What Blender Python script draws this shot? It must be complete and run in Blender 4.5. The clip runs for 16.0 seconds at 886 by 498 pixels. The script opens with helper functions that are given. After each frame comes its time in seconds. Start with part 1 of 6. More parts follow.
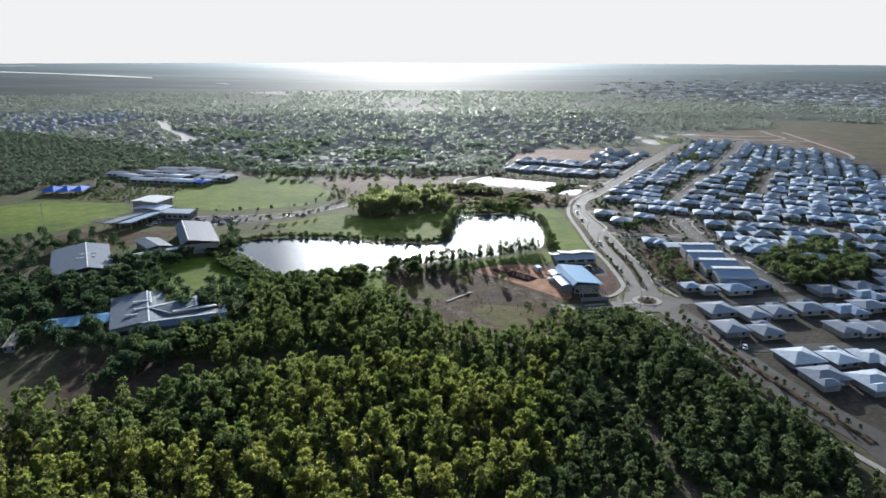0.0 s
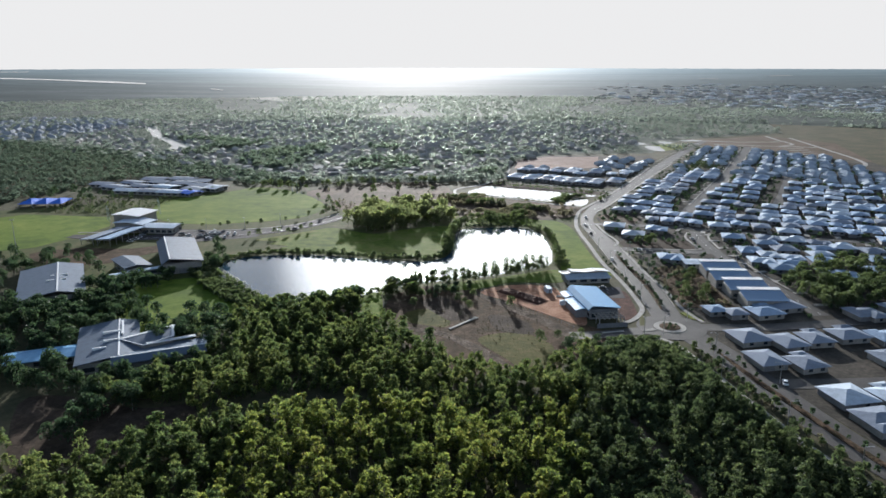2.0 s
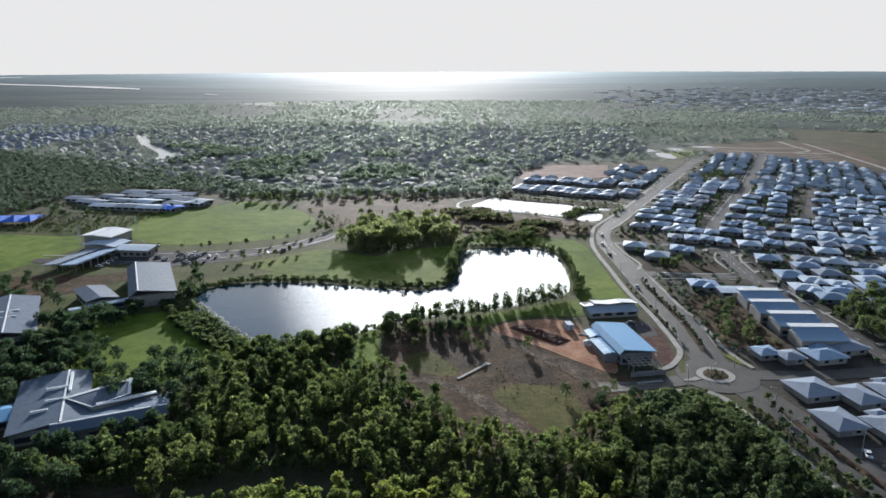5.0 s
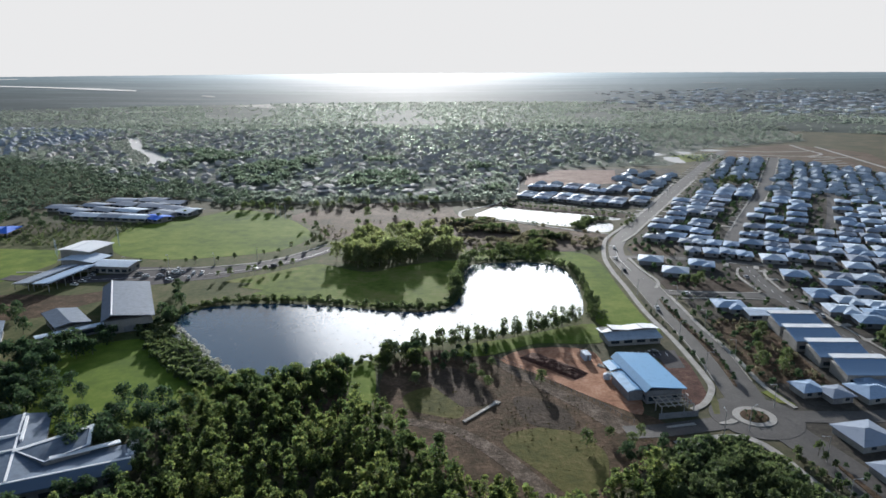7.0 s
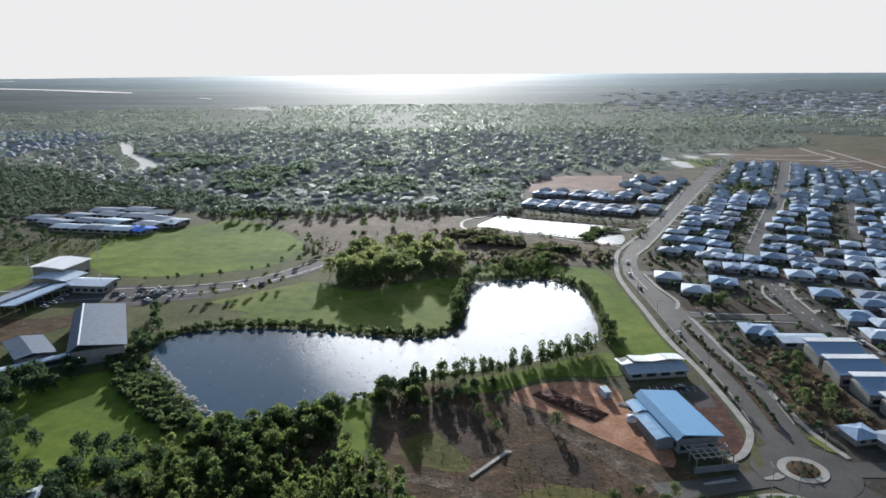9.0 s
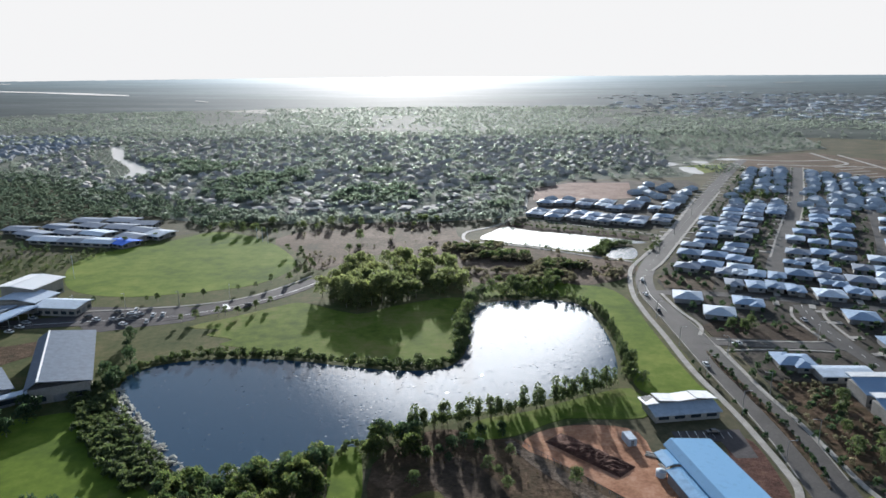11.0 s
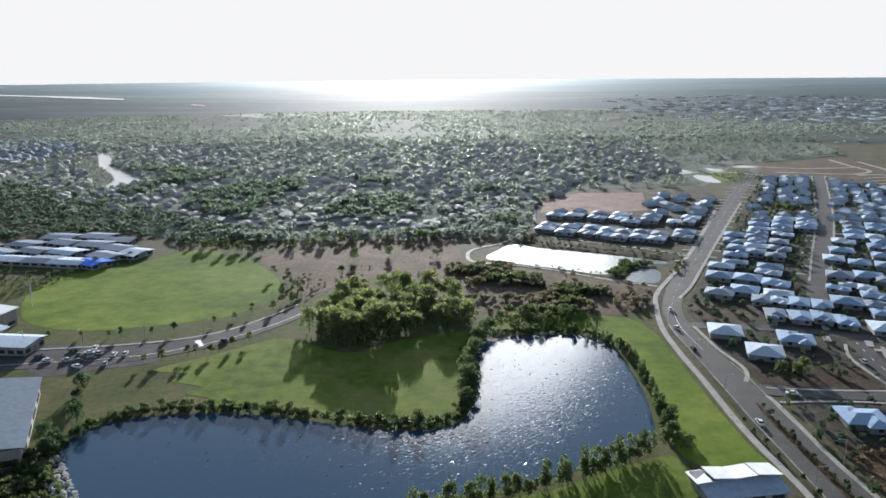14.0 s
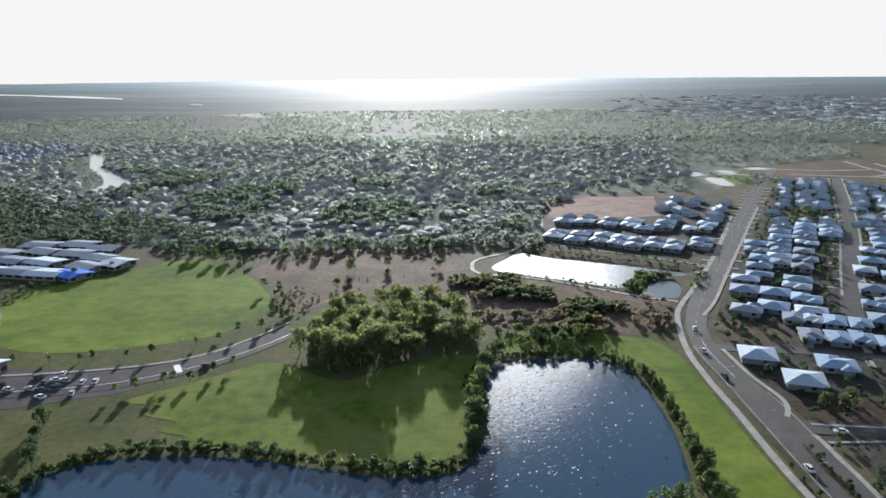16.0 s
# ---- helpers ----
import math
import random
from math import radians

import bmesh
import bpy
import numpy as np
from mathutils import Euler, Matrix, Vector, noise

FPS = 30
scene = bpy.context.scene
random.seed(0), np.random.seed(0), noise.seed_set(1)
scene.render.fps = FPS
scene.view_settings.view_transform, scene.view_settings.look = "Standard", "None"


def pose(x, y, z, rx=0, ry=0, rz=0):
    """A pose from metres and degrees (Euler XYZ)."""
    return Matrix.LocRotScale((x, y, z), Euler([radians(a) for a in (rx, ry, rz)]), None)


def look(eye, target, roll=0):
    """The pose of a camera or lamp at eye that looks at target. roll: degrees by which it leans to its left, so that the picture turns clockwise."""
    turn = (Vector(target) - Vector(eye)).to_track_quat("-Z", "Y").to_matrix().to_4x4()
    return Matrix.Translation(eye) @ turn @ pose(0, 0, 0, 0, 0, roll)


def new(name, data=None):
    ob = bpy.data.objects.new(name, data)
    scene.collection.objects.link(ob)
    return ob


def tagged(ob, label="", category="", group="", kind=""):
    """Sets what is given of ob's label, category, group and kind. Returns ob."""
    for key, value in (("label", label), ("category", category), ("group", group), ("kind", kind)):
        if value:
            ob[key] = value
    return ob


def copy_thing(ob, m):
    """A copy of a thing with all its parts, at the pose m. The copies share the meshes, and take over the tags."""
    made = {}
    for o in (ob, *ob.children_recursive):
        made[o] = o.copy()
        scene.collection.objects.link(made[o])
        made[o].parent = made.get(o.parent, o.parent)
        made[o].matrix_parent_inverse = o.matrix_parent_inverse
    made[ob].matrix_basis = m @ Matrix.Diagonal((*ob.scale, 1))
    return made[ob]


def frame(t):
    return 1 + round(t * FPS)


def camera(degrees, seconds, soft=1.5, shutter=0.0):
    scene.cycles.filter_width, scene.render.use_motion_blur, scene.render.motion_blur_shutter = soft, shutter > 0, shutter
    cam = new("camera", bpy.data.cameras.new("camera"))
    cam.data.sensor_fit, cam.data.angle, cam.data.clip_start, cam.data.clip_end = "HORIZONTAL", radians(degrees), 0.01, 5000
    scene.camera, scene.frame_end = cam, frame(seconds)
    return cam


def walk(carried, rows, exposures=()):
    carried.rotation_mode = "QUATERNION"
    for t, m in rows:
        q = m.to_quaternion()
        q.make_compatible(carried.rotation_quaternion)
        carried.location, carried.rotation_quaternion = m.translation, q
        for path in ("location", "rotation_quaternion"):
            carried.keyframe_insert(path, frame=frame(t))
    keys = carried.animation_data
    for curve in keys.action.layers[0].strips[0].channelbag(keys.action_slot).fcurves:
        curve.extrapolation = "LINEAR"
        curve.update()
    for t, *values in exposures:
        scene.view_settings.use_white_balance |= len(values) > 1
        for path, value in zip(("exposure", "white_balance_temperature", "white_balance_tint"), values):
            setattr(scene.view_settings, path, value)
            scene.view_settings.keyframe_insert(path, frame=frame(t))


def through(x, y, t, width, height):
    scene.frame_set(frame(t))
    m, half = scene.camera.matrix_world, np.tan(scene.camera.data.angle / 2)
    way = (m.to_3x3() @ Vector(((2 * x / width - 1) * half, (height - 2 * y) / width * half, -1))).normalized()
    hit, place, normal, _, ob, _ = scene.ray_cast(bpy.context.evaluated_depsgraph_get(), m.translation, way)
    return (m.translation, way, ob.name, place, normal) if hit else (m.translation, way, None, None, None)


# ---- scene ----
# Bird's-eye flight over bush, a lake, a school and a new estate, towards a low sun.

# ---- camera and its path: seconds, x, y, z, heading, pitch, roll ----
PATH = [
    (0.0, 12.75, -6.50, 114.98, 2.642, -15.508, 0.120),
    (0.5, 11.62, 1.24, 114.73, 2.540, -15.412, 0.083),
    (1.0, 10.55, 8.98, 114.53, 2.460, -15.298, 0.068),
    (1.5, 9.53, 16.72, 114.38, 2.402, -15.204, 0.014),
    (2.0, 8.56, 24.46, 114.27, 2.352, -15.115, -0.022),
    (2.5, 7.64, 32.20, 114.21, 2.315, -15.039, -0.056),
    (3.0, 6.76, 39.95, 114.18, 2.288, -14.974, -0.111),
    (3.5, 5.93, 47.69, 114.19, 2.272, -14.931, -0.138),
    (4.0, 5.14, 55.43, 114.23, 2.257, -14.868, -0.165),
    (6.5, 1.69, 94.06, 114.78, 2.219, -14.789, -0.316),
    (7.0, 1.09, 101.77, 114.93, 2.211, -14.747, -0.325),
    (7.5, 0.51, 109.47, 115.09, 2.201, -14.713, -0.356),
    (8.0, -0.05, 117.15, 115.25, 2.189, -14.703, -0.381),
    (8.5, -0.59, 124.83, 115.41, 2.171, -14.687, -0.414),
    (9.0, -1.12, 132.49, 115.57, 2.157, -14.650, -0.427),
    (11.5, -3.59, 170.57, 116.19, 2.108, -14.442, -0.460),
    (12.0, -4.07, 178.14, 116.25, 2.107, -14.402, -0.465),
    (12.5, -4.56, 185.68, 116.28, 2.115, -14.356, -0.476),
    (13.0, -5.04, 193.21, 116.29, 2.118, -14.309, -0.475),
    (13.5, -5.53, 200.71, 116.25, 2.124, -14.277, -0.486),
    (14.0, -6.03, 208.19, 116.18, 2.129, -14.250, -0.492),
    (14.5, -6.55, 215.64, 116.07, 2.146, -14.262, -0.445),
    (15.0, -7.07, 223.07, 115.91, 2.164, -14.286, -0.436),
    (15.5, -7.61, 230.48, 115.70, 2.186, -14.296, -0.480),
    (16.0, -8.17, 237.85, 115.43, 2.222, -14.300, -0.513),
]

cam = camera(65.0, 16.0, soft=1.6)
walk(cam, [(t, pose(x, y, z, 90 + p, 0, h) @ pose(0, 0, 0, 0, 0, r)) for t, x, y, z, h, p, r in PATH],
     [(0, 0.92, 5990, 10), (3.5, 0.8, 5990, 10), (8, 0.82, 5990, 10), (12, 0.98, 5990, 10), (16, 0.98, 5990, 10)])

# ---- light: low sun ahead, behind thin haze ----
HALO_UP, HALO_SIDE = 16.0, -1.2   # the bright thin cloud above the sun
SUN_UP, SUN_SIDE = 11.5, -5.0   # degrees above the horizon, degrees east of +y
world = bpy.data.worlds.new("sky")
scene.world = world
world.use_nodes = True
wn, wl = world.node_tree.nodes, world.node_tree.links
sky = wn.new("ShaderNodeTexSky")
sky.sky_type, sky.sun_disc = "NISHITA", False
sky.sun_elevation, sky.sun_rotation = radians(SUN_UP), radians(SUN_SIDE)
sky.altitude, sky.air_density, sky.dust_density, sky.ozone_density = 100, 1.0, 0.7, 1.6
wback = wn["Background"]
wback.inputs["Strength"].default_value = 0.08
thin = wn.new("ShaderNodeHueSaturation")            # haze washes the colour out
thin.inputs["Saturation"].default_value = 0.8
wl.new(sky.outputs["Color"], thin.inputs["Color"])
even = wn.new("ShaderNodeVectorMath")               # and levels the glare round the sun
even.operation = "MINIMUM"
way = wn.new("ShaderNodeTexCoord")
up = wn.new("ShaderNodeSeparateXYZ")
wl.new(way.outputs["Generated"], up.inputs["Vector"])
layer = wn.new("ShaderNodeMapRange")                # the haze lies low: it thins out above the horizon
layer.interpolation_type = "SMOOTHSTEP"
layer.inputs["From Min"].default_value, layer.inputs["From Max"].default_value = 0.105, 0.23
wl.new(up.outputs["Z"], layer.inputs["Value"])
limit = wn.new("ShaderNodeMix")
limit.data_type = "RGBA"
limit.inputs[6].default_value, limit.inputs[7].default_value = (6.12, 5.82, 5.42, 1), (8.0, 8.0, 7.9, 1)
wl.new(layer.outputs["Result"], limit.inputs[0])
toward = wn.new("ShaderNodeVectorMath")             # thin cloud glares in a wide halo round the sun
toward.operation = "DOT_PRODUCT"
toward.inputs[1].default_value = (math.sin(radians(HALO_SIDE)) * math.cos(radians(HALO_UP)), math.cos(radians(HALO_SIDE)) * math.cos(radians(HALO_UP)), math.sin(radians(HALO_UP)))
wl.new(way.outputs["Generated"], toward.inputs[0])
halo = wn.new("ShaderNodeMapRange")
halo.interpolation_type = "SMOOTHERSTEP"
halo.inputs["From Min"].default_value, halo.inputs["From Max"].default_value = math.cos(radians(16)), math.cos(radians(8.5))
wl.new(toward.outputs["Value"], halo.inputs["Value"])
above = wn.new("ShaderNodeMath")
above.operation = "MULTIPLY"
wl.new(halo.outputs["Result"], above.inputs[0])
wl.new(layer.outputs["Result"], above.inputs[1])
lift = wn.new("ShaderNodeMix")
lift.data_type = "RGBA"
lift.inputs[6].default_value, lift.inputs[7].default_value = (0, 0, 0, 1), (43, 41.7, 39.6, 1)
wl.new(above.outputs["Value"], lift.inputs[0])
wl.new(limit.outputs[2], even.inputs[1])
wl.new(thin.outputs["Color"], even.inputs[0])
glare = wn.new("ShaderNodeVectorMath")
glare.operation = "ADD"
wl.new(even.outputs["Vector"], glare.inputs[0])
wl.new(lift.outputs[2], glare.inputs[1])
low_haze = wn.new("ShaderNodeMix")                   # the lowest sky is plain white haze all round
low_haze.data_type = "RGBA"
low_haze.inputs[6].default_value = (6.12, 5.82, 5.42, 1)
wl.new(layer.outputs["Result"], low_haze.inputs[0])
wl.new(glare.outputs["Vector"], low_haze.inputs[7])
wl.new(low_haze.outputs[2], wback.inputs["Color"])
sun_data = bpy.data.lights.new("sun", "SUN")
sun_data.energy, sun_data.angle, sun_data.color = 5.0, radians(0.8), (1.0, 0.95, 0.87)
sun = new("sun", sun_data)
sun.matrix_world = look((0, 0, 300), (-math.sin(radians(SUN_SIDE)) * 100, -math.cos(radians(SUN_SIDE)) * 100, 300 - 100 * math.tan(radians(SUN_UP))))

rng = np.random.default_rng(7)


# ---- materials ----
def material(name, rough=0.8, metal=0.0, spec=0.4):
    m = bpy.data.materials.new(name)
    m.use_nodes = True
    b = m.node_tree.nodes["Principled BSDF"]
    b.inputs["Roughness"].default_value = rough
    b.inputs["Metallic"].default_value = metal
    b.inputs["Specular IOR Level"].default_value = spec
    return m, m.node_tree.nodes, m.node_tree.links, b


def node(nodes, kind, **values):
    n = nodes.new(kind)
    for key, value in values.items():
        n.inputs[key].default_value = value
    return n


def ramp(nodes, stops):
    r = nodes.new("ShaderNodeValToRGB")
    e = r.color_ramp.elements
    while len(e) < len(stops):
        e.new(0.5)
    for el, (p, c) in zip(e, stops):
        el.position, el.color = p, (*c, 1)
    return r


def mottled(name, dark, mid, light, scale=0.05, fine=0.6, rough=0.9, bump=0.3, spec=0.25, stretch=(1, 1, 1)):
    """A matt surface of three tones, mixed by noise at two sizes (in metres of the world)."""
    m, n, l, b = material(name, rough, 0, spec)
    at = n.new("ShaderNodeNewGeometry")
    mp = n.new("ShaderNodeMapping")
    mp.inputs["Scale"].default_value = stretch
    l.new(at.outputs["Position"], mp.inputs["Vector"])
    big = node(n, "ShaderNodeTexNoise", Scale=scale, Detail=6.0, Roughness=0.65)
    small = node(n, "ShaderNodeTexNoise", Scale=fine, Detail=4.0, Roughness=0.7)
    for t in (big, small):
        l.new(mp.outputs["Vector"], t.inputs["Vector"])
    mix = n.new("ShaderNodeMix")
    mix.data_type = "FLOAT"
    mix.inputs[0].default_value = 0.42
    l.new(big.outputs["Fac"], mix.inputs[2])
    l.new(small.outputs["Fac"], mix.inputs[3])
    r = ramp(n, [(0.36, dark), (0.5, mid), (0.64, light)])
    l.new(mix.outputs[0], r.inputs["Fac"])
    l.new(r.outputs["Color"], b.inputs["Base Color"])
    bp = node(n, "ShaderNodeBump", Strength=bump, Distance=0.4)
    l.new(small.outputs["Fac"], bp.inputs["Height"])
    l.new(bp.outputs["Normal"], b.inputs["Normal"])
    return m


def leafy(name, tones, through=0.45, patch=0.09, gloss=0.25, lit=(1.2, 1.22, 0.75), forward=0.25):
    """Leaves: each spray has its own tone, groups of trees differ, light passes through."""
    m, n, l, b = material(name, 0.55, 0, gloss)
    geo = n.new("ShaderNodeNewGeometry")
    big = node(n, "ShaderNodeTexNoise", Scale=patch, Detail=3.0)
    l.new(geo.outputs["Position"], big.inputs["Vector"])
    mix = n.new("ShaderNodeMix")
    mix.data_type = "FLOAT"
    mix.inputs[0].default_value = 0.4
    l.new(big.outputs["Fac"], mix.inputs[2])
    l.new(geo.outputs["Random Per Island"], mix.inputs[3])
    r = ramp(n, list(zip((0.28, 0.42, 0.56, 0.72) if len(tones) == 4 else (0.25, 0.5, 0.75), tones)))
    l.new(mix.outputs[0], r.inputs["Fac"])
    l.new(r.outputs["Color"], b.inputs["Base Color"])
    tr = n.new("ShaderNodeBsdfTranslucent")
    gain = n.new("ShaderNodeMix")
    gain.data_type, gain.blend_type = "RGBA", "MULTIPLY"
    gain.inputs[0].default_value = 1.0
    gain.inputs[7].default_value = (*lit, 1)
    l.new(r.outputs["Color"], gain.inputs[6])
    l.new(gain.outputs[2], tr.inputs["Color"])
    ahead = node(n, "ShaderNodeBsdfRefraction", Roughness=0.62, IOR=1.22)     # thin leaves pass most light on ahead
    l.new(gain.outputs[2], ahead.inputs["Color"])
    both = n.new("ShaderNodeMixShader")
    both.inputs["Fac"].default_value = forward
    l.new(tr.outputs["BSDF"], both.inputs[1])
    l.new(ahead.outputs["BSDF"], both.inputs[2])
    ms = n.new("ShaderNodeMixShader")
    ms.inputs["Fac"].default_value = through
    l.new(b.outputs["BSDF"], ms.inputs[1])
    l.new(both.outputs["Shader"], ms.inputs[2])
    l.new(ms.outputs["Shader"], n["Material Output"].inputs["Surface"])
    return m


def roofing(name, tone, rough=0.38, metal=0.35, ribs=2.2):
    """Ribbed painted sheet steel, each roof a little different, with streaks."""
    m, n, l, b = material(name, rough, metal, 0.07)
    info = n.new("ShaderNodeObjectInfo")
    geo = n.new("ShaderNodeNewGeometry")
    tex = n.new("ShaderNodeTexCoord")
    streak = node(n, "ShaderNodeTexNoise", Scale=0.5, Detail=5.0, Roughness=0.7)
    l.new(geo.outputs["Position"], streak.inputs["Vector"])
    add = n.new("ShaderNodeMath")
    add.operation = "ADD"
    l.new(info.outputs["Random"], add.inputs[0])
    l.new(geo.outputs["Random Per Island"], add.inputs[1])
    mix = n.new("ShaderNodeMath")
    mix.operation = "MULTIPLY_ADD"
    mix.inputs[1].default_value = 0.35
    l.new(add.outputs[0], mix.inputs[0])
    l.new(streak.outputs["Fac"], mix.inputs[2])
    lo = tuple(c * 0.72 for c in tone)
    hi = tuple(min(0.85, c * 1.28) for c in tone)
    r = ramp(n, [(0.3, lo), (0.75, tone), (1.0, hi)])
    l.new(mix.outputs[0], r.inputs["Fac"])
    l.new(r.outputs["Color"], b.inputs["Base Color"])
    wave = node(n, "ShaderNodeTexWave", Scale=ribs, Distortion=0.0)
    l.new(tex.outputs["Object"], wave.inputs["Vector"])
    bp = node(n, "ShaderNodeBump", Strength=0.12, Distance=0.05)
    l.new(wave.outputs["Fac"], bp.inputs["Height"])
    l.new(bp.outputs["Normal"], b.inputs["Normal"])
    return m


def watery(name, tone, ripple=0.5, size=0.35, height=0.05, calm=0.45):
    m, n, l, b = material(name, 0.07, 0, 0.8)
    b.inputs["Base Color"].default_value = (*tone, 1)
    b.inputs["IOR"].default_value = 1.33
    geo = n.new("ShaderNodeNewGeometry")
    a = node(n, "ShaderNodeTexNoise", Scale=size, Detail=4.0, Roughness=0.6)
    c = node(n, "ShaderNodeTexNoise", Scale=0.02, Detail=3.0)
    l.new(geo.outputs["Position"], a.inputs["Vector"])
    l.new(geo.outputs["Position"], c.inputs["Vector"])
    r = ramp(n, [(0.36, (calm,) * 3), (0.64, (1,) * 3)])
    l.new(c.outputs["Fac"], r.inputs["Fac"])
    mul = n.new("ShaderNodeMath")
    mul.operation = "MULTIPLY"
    l.new(a.outputs["Fac"], mul.inputs[0])
    l.new(r.outputs["Color"], mul.inputs[1])
    bp = node(n, "ShaderNodeBump", Strength=ripple, Distance=height)
    l.new(mul.outputs[0], bp.inputs["Height"])
    l.new(bp.outputs["Normal"], b.inputs["Normal"])
    return m


M_GROUND = mottled("dry_bush_floor", (0.045, 0.05, 0.026), (0.08, 0.075, 0.042), (0.13, 0.11, 0.066), 0.03, 0.35, spec=0.06)
M_BROWN = mottled("dry_brown_grass", (0.052, 0.046, 0.028), (0.112, 0.08, 0.055), (0.19, 0.135, 0.10), 0.035, 0.4, spec=0.05)
M_SLOPE = mottled("rough_slope_grass", (0.04, 0.037, 0.018), (0.085, 0.057, 0.036), (0.165, 0.112, 0.075), 0.11, 0.6, bump=1.0, spec=0.03)
M_LAWN = mottled("mown_grass", (0.06, 0.098, 0.016), (0.118, 0.172, 0.022), (0.205, 0.242, 0.045), 0.013, 0.1, bump=0.25, spec=0.04)
M_LAWN_DRY = mottled("worn_grass", (0.062, 0.094, 0.016), (0.12, 0.165, 0.025), (0.205, 0.19, 0.065), 0.028, 0.16, bump=0.25, spec=0.04)
M_RED = mottled("red_earth", (0.21, 0.10, 0.058), (0.36, 0.185, 0.11), (0.47, 0.275, 0.18), 0.12, 0.7, spec=0.05)
M_REDDARK = mottled("dark_red_spoil", (0.05, 0.026, 0.02), (0.09, 0.045, 0.034), (0.15, 0.08, 0.06), 0.2, 0.9, bump=0.8, spec=0.05)
M_PARK = mottled("rough_park_grass", (0.05, 0.066, 0.022), (0.086, 0.094, 0.036), (0.138, 0.12, 0.06), 0.04, 0.3, bump=0.4, spec=0.04)
M_YARD = mottled("yard_earth", (0.036, 0.034, 0.028), (0.065, 0.058, 0.048), (0.118, 0.10, 0.082), 0.06, 0.5, spec=0.05)
M_ROAD = mottled("asphalt", (0.054, 0.049, 0.046), (0.074, 0.068, 0.063), (0.10, 0.093, 0.085), 0.08, 1.2, rough=0.62, bump=0.1, spec=0.14)
M_ROAD_DARK = mottled("dark_asphalt", (0.06, 0.055, 0.056), (0.085, 0.077, 0.078), (0.115, 0.105, 0.104), 0.08, 1.2, rough=0.85, bump=0.1, spec=0.06)
M_CONC = mottled("concrete", (0.25, 0.235, 0.21), (0.33, 0.31, 0.28), (0.42, 0.40, 0.36), 0.2, 1.5, rough=0.8, bump=0.08, spec=0.1)
M_PAINT, *_x = material("white_road_paint", 0.6)
_x[2].inputs["Base Color"].default_value = (0.75, 0.75, 0.73, 1)
M_WATER = watery("lake_water", (0.028, 0.062, 0.105), 0.5, 1.2, 0.03, 0.4)
M_POND = watery("pond_water", (0.06, 0.08, 0.10), 1.0, 0.8, 0.12, 0.8)
# far water: sky and sun glint put into a pale base colour
M_RIVER_GLINT = watery("glint_paled_water", (0.46, 0.47, 0.47), 0.6, 0.3, 0.03, 0.8)
M_LEAF_BUSH = leafy("gum_leaves", ((0.09, 0.125, 0.062), (0.135, 0.175, 0.07), (0.205, 0.24, 0.08), (0.30, 0.28, 0.11)), 0.78, 0.04, 0.15, (1.25, 1.26, 0.82))
# the same gum leaves with cloud shade darkened into their colour
M_LEAF_BUSH_SHADE = leafy("cloud_shaded_gum_leaves", ((0.055, 0.085, 0.052), (0.088, 0.12, 0.06), (0.13, 0.162, 0.072), (0.195, 0.205, 0.092)), 0.76, 0.05, 0.1, (1.22, 1.28, 0.88))
M_LEAF_VERGE = leafy("roadside_leaves", ((0.055, 0.082, 0.052), (0.09, 0.12, 0.066), (0.14, 0.162, 0.085)), 0.62, 0.05, 0.1, (1.18, 1.22, 0.88))
M_LEAF_DARK = leafy("dark_leaves", ((0.036, 0.06, 0.044), (0.058, 0.09, 0.055), (0.095, 0.126, 0.066)), 0.6, 0.06, 0.06, (1.12, 1.22, 0.92))
M_LEAF_GREEN = leafy("park_leaves", ((0.065, 0.09, 0.056), (0.105, 0.138, 0.07), (0.17, 0.20, 0.095)), 0.6, 0.06, 0.12, (1.18, 1.22, 0.88))
# the next three leaf tones are lifted to stand in for haze
M_LEAF_HAZE = leafy("haze_paled_leaves", ((0.195, 0.23, 0.20), (0.25, 0.28, 0.24), (0.31, 0.335, 0.285)), 0.82, 0.012, 0.0, (1.0, 1.03, 1.02), 0.3)
M_LEAF_COPSE = leafy("haze_lifted_copse_leaves", ((0.125, 0.155, 0.09), (0.185, 0.215, 0.115), (0.26, 0.275, 0.15)), 0.75, 0.05, 0.1, (1.2, 1.22, 0.92), 0.35)
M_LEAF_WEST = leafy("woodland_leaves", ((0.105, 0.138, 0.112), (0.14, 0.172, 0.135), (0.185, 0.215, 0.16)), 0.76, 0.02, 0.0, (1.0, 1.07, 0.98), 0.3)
M_SCRUB = leafy("scrub_leaves", ((0.13, 0.13, 0.098), (0.18, 0.172, 0.128), (0.24, 0.225, 0.165)), 0.68, 0.06, 0.05, (1.12, 1.1, 0.9))
M_REED = leafy("reeds", ((0.40, 0.40, 0.37), (0.55, 0.55, 0.52), (0.72, 0.72, 0.70)), 0.5, lit=(1.05, 1.04, 1.0))
M_OLIVE_TUFT = leafy("dry_tufts", ((0.06, 0.055, 0.03), (0.10, 0.085, 0.045), (0.15, 0.12, 0.065)), 0.5, 0.08, 0.05)
M_BARK = mottled("bark", (0.10, 0.08, 0.06), (0.22, 0.19, 0.15), (0.36, 0.32, 0.27), 0.5, 4.0)
M_ROOF = roofing("steel_roof_grey_blue", (0.235, 0.31, 0.415), 0.6, 0.0)
M_ROOF_GREY = roofing("steel_roof_pale_grey", (0.29, 0.315, 0.345), 0.7, 0.0)
M_HALL = roofing("hall_roof_grey", (0.10, 0.128, 0.17), 0.6, 0.0)
M_ROOF_WHITE = roofing("steel_roof_white", (0.42, 0.48, 0.55), 0.55, 0.0)
M_ROOF_SLATE = roofing("steel_roof_slate", (0.195, 0.225, 0.275), 0.6, 0.0)
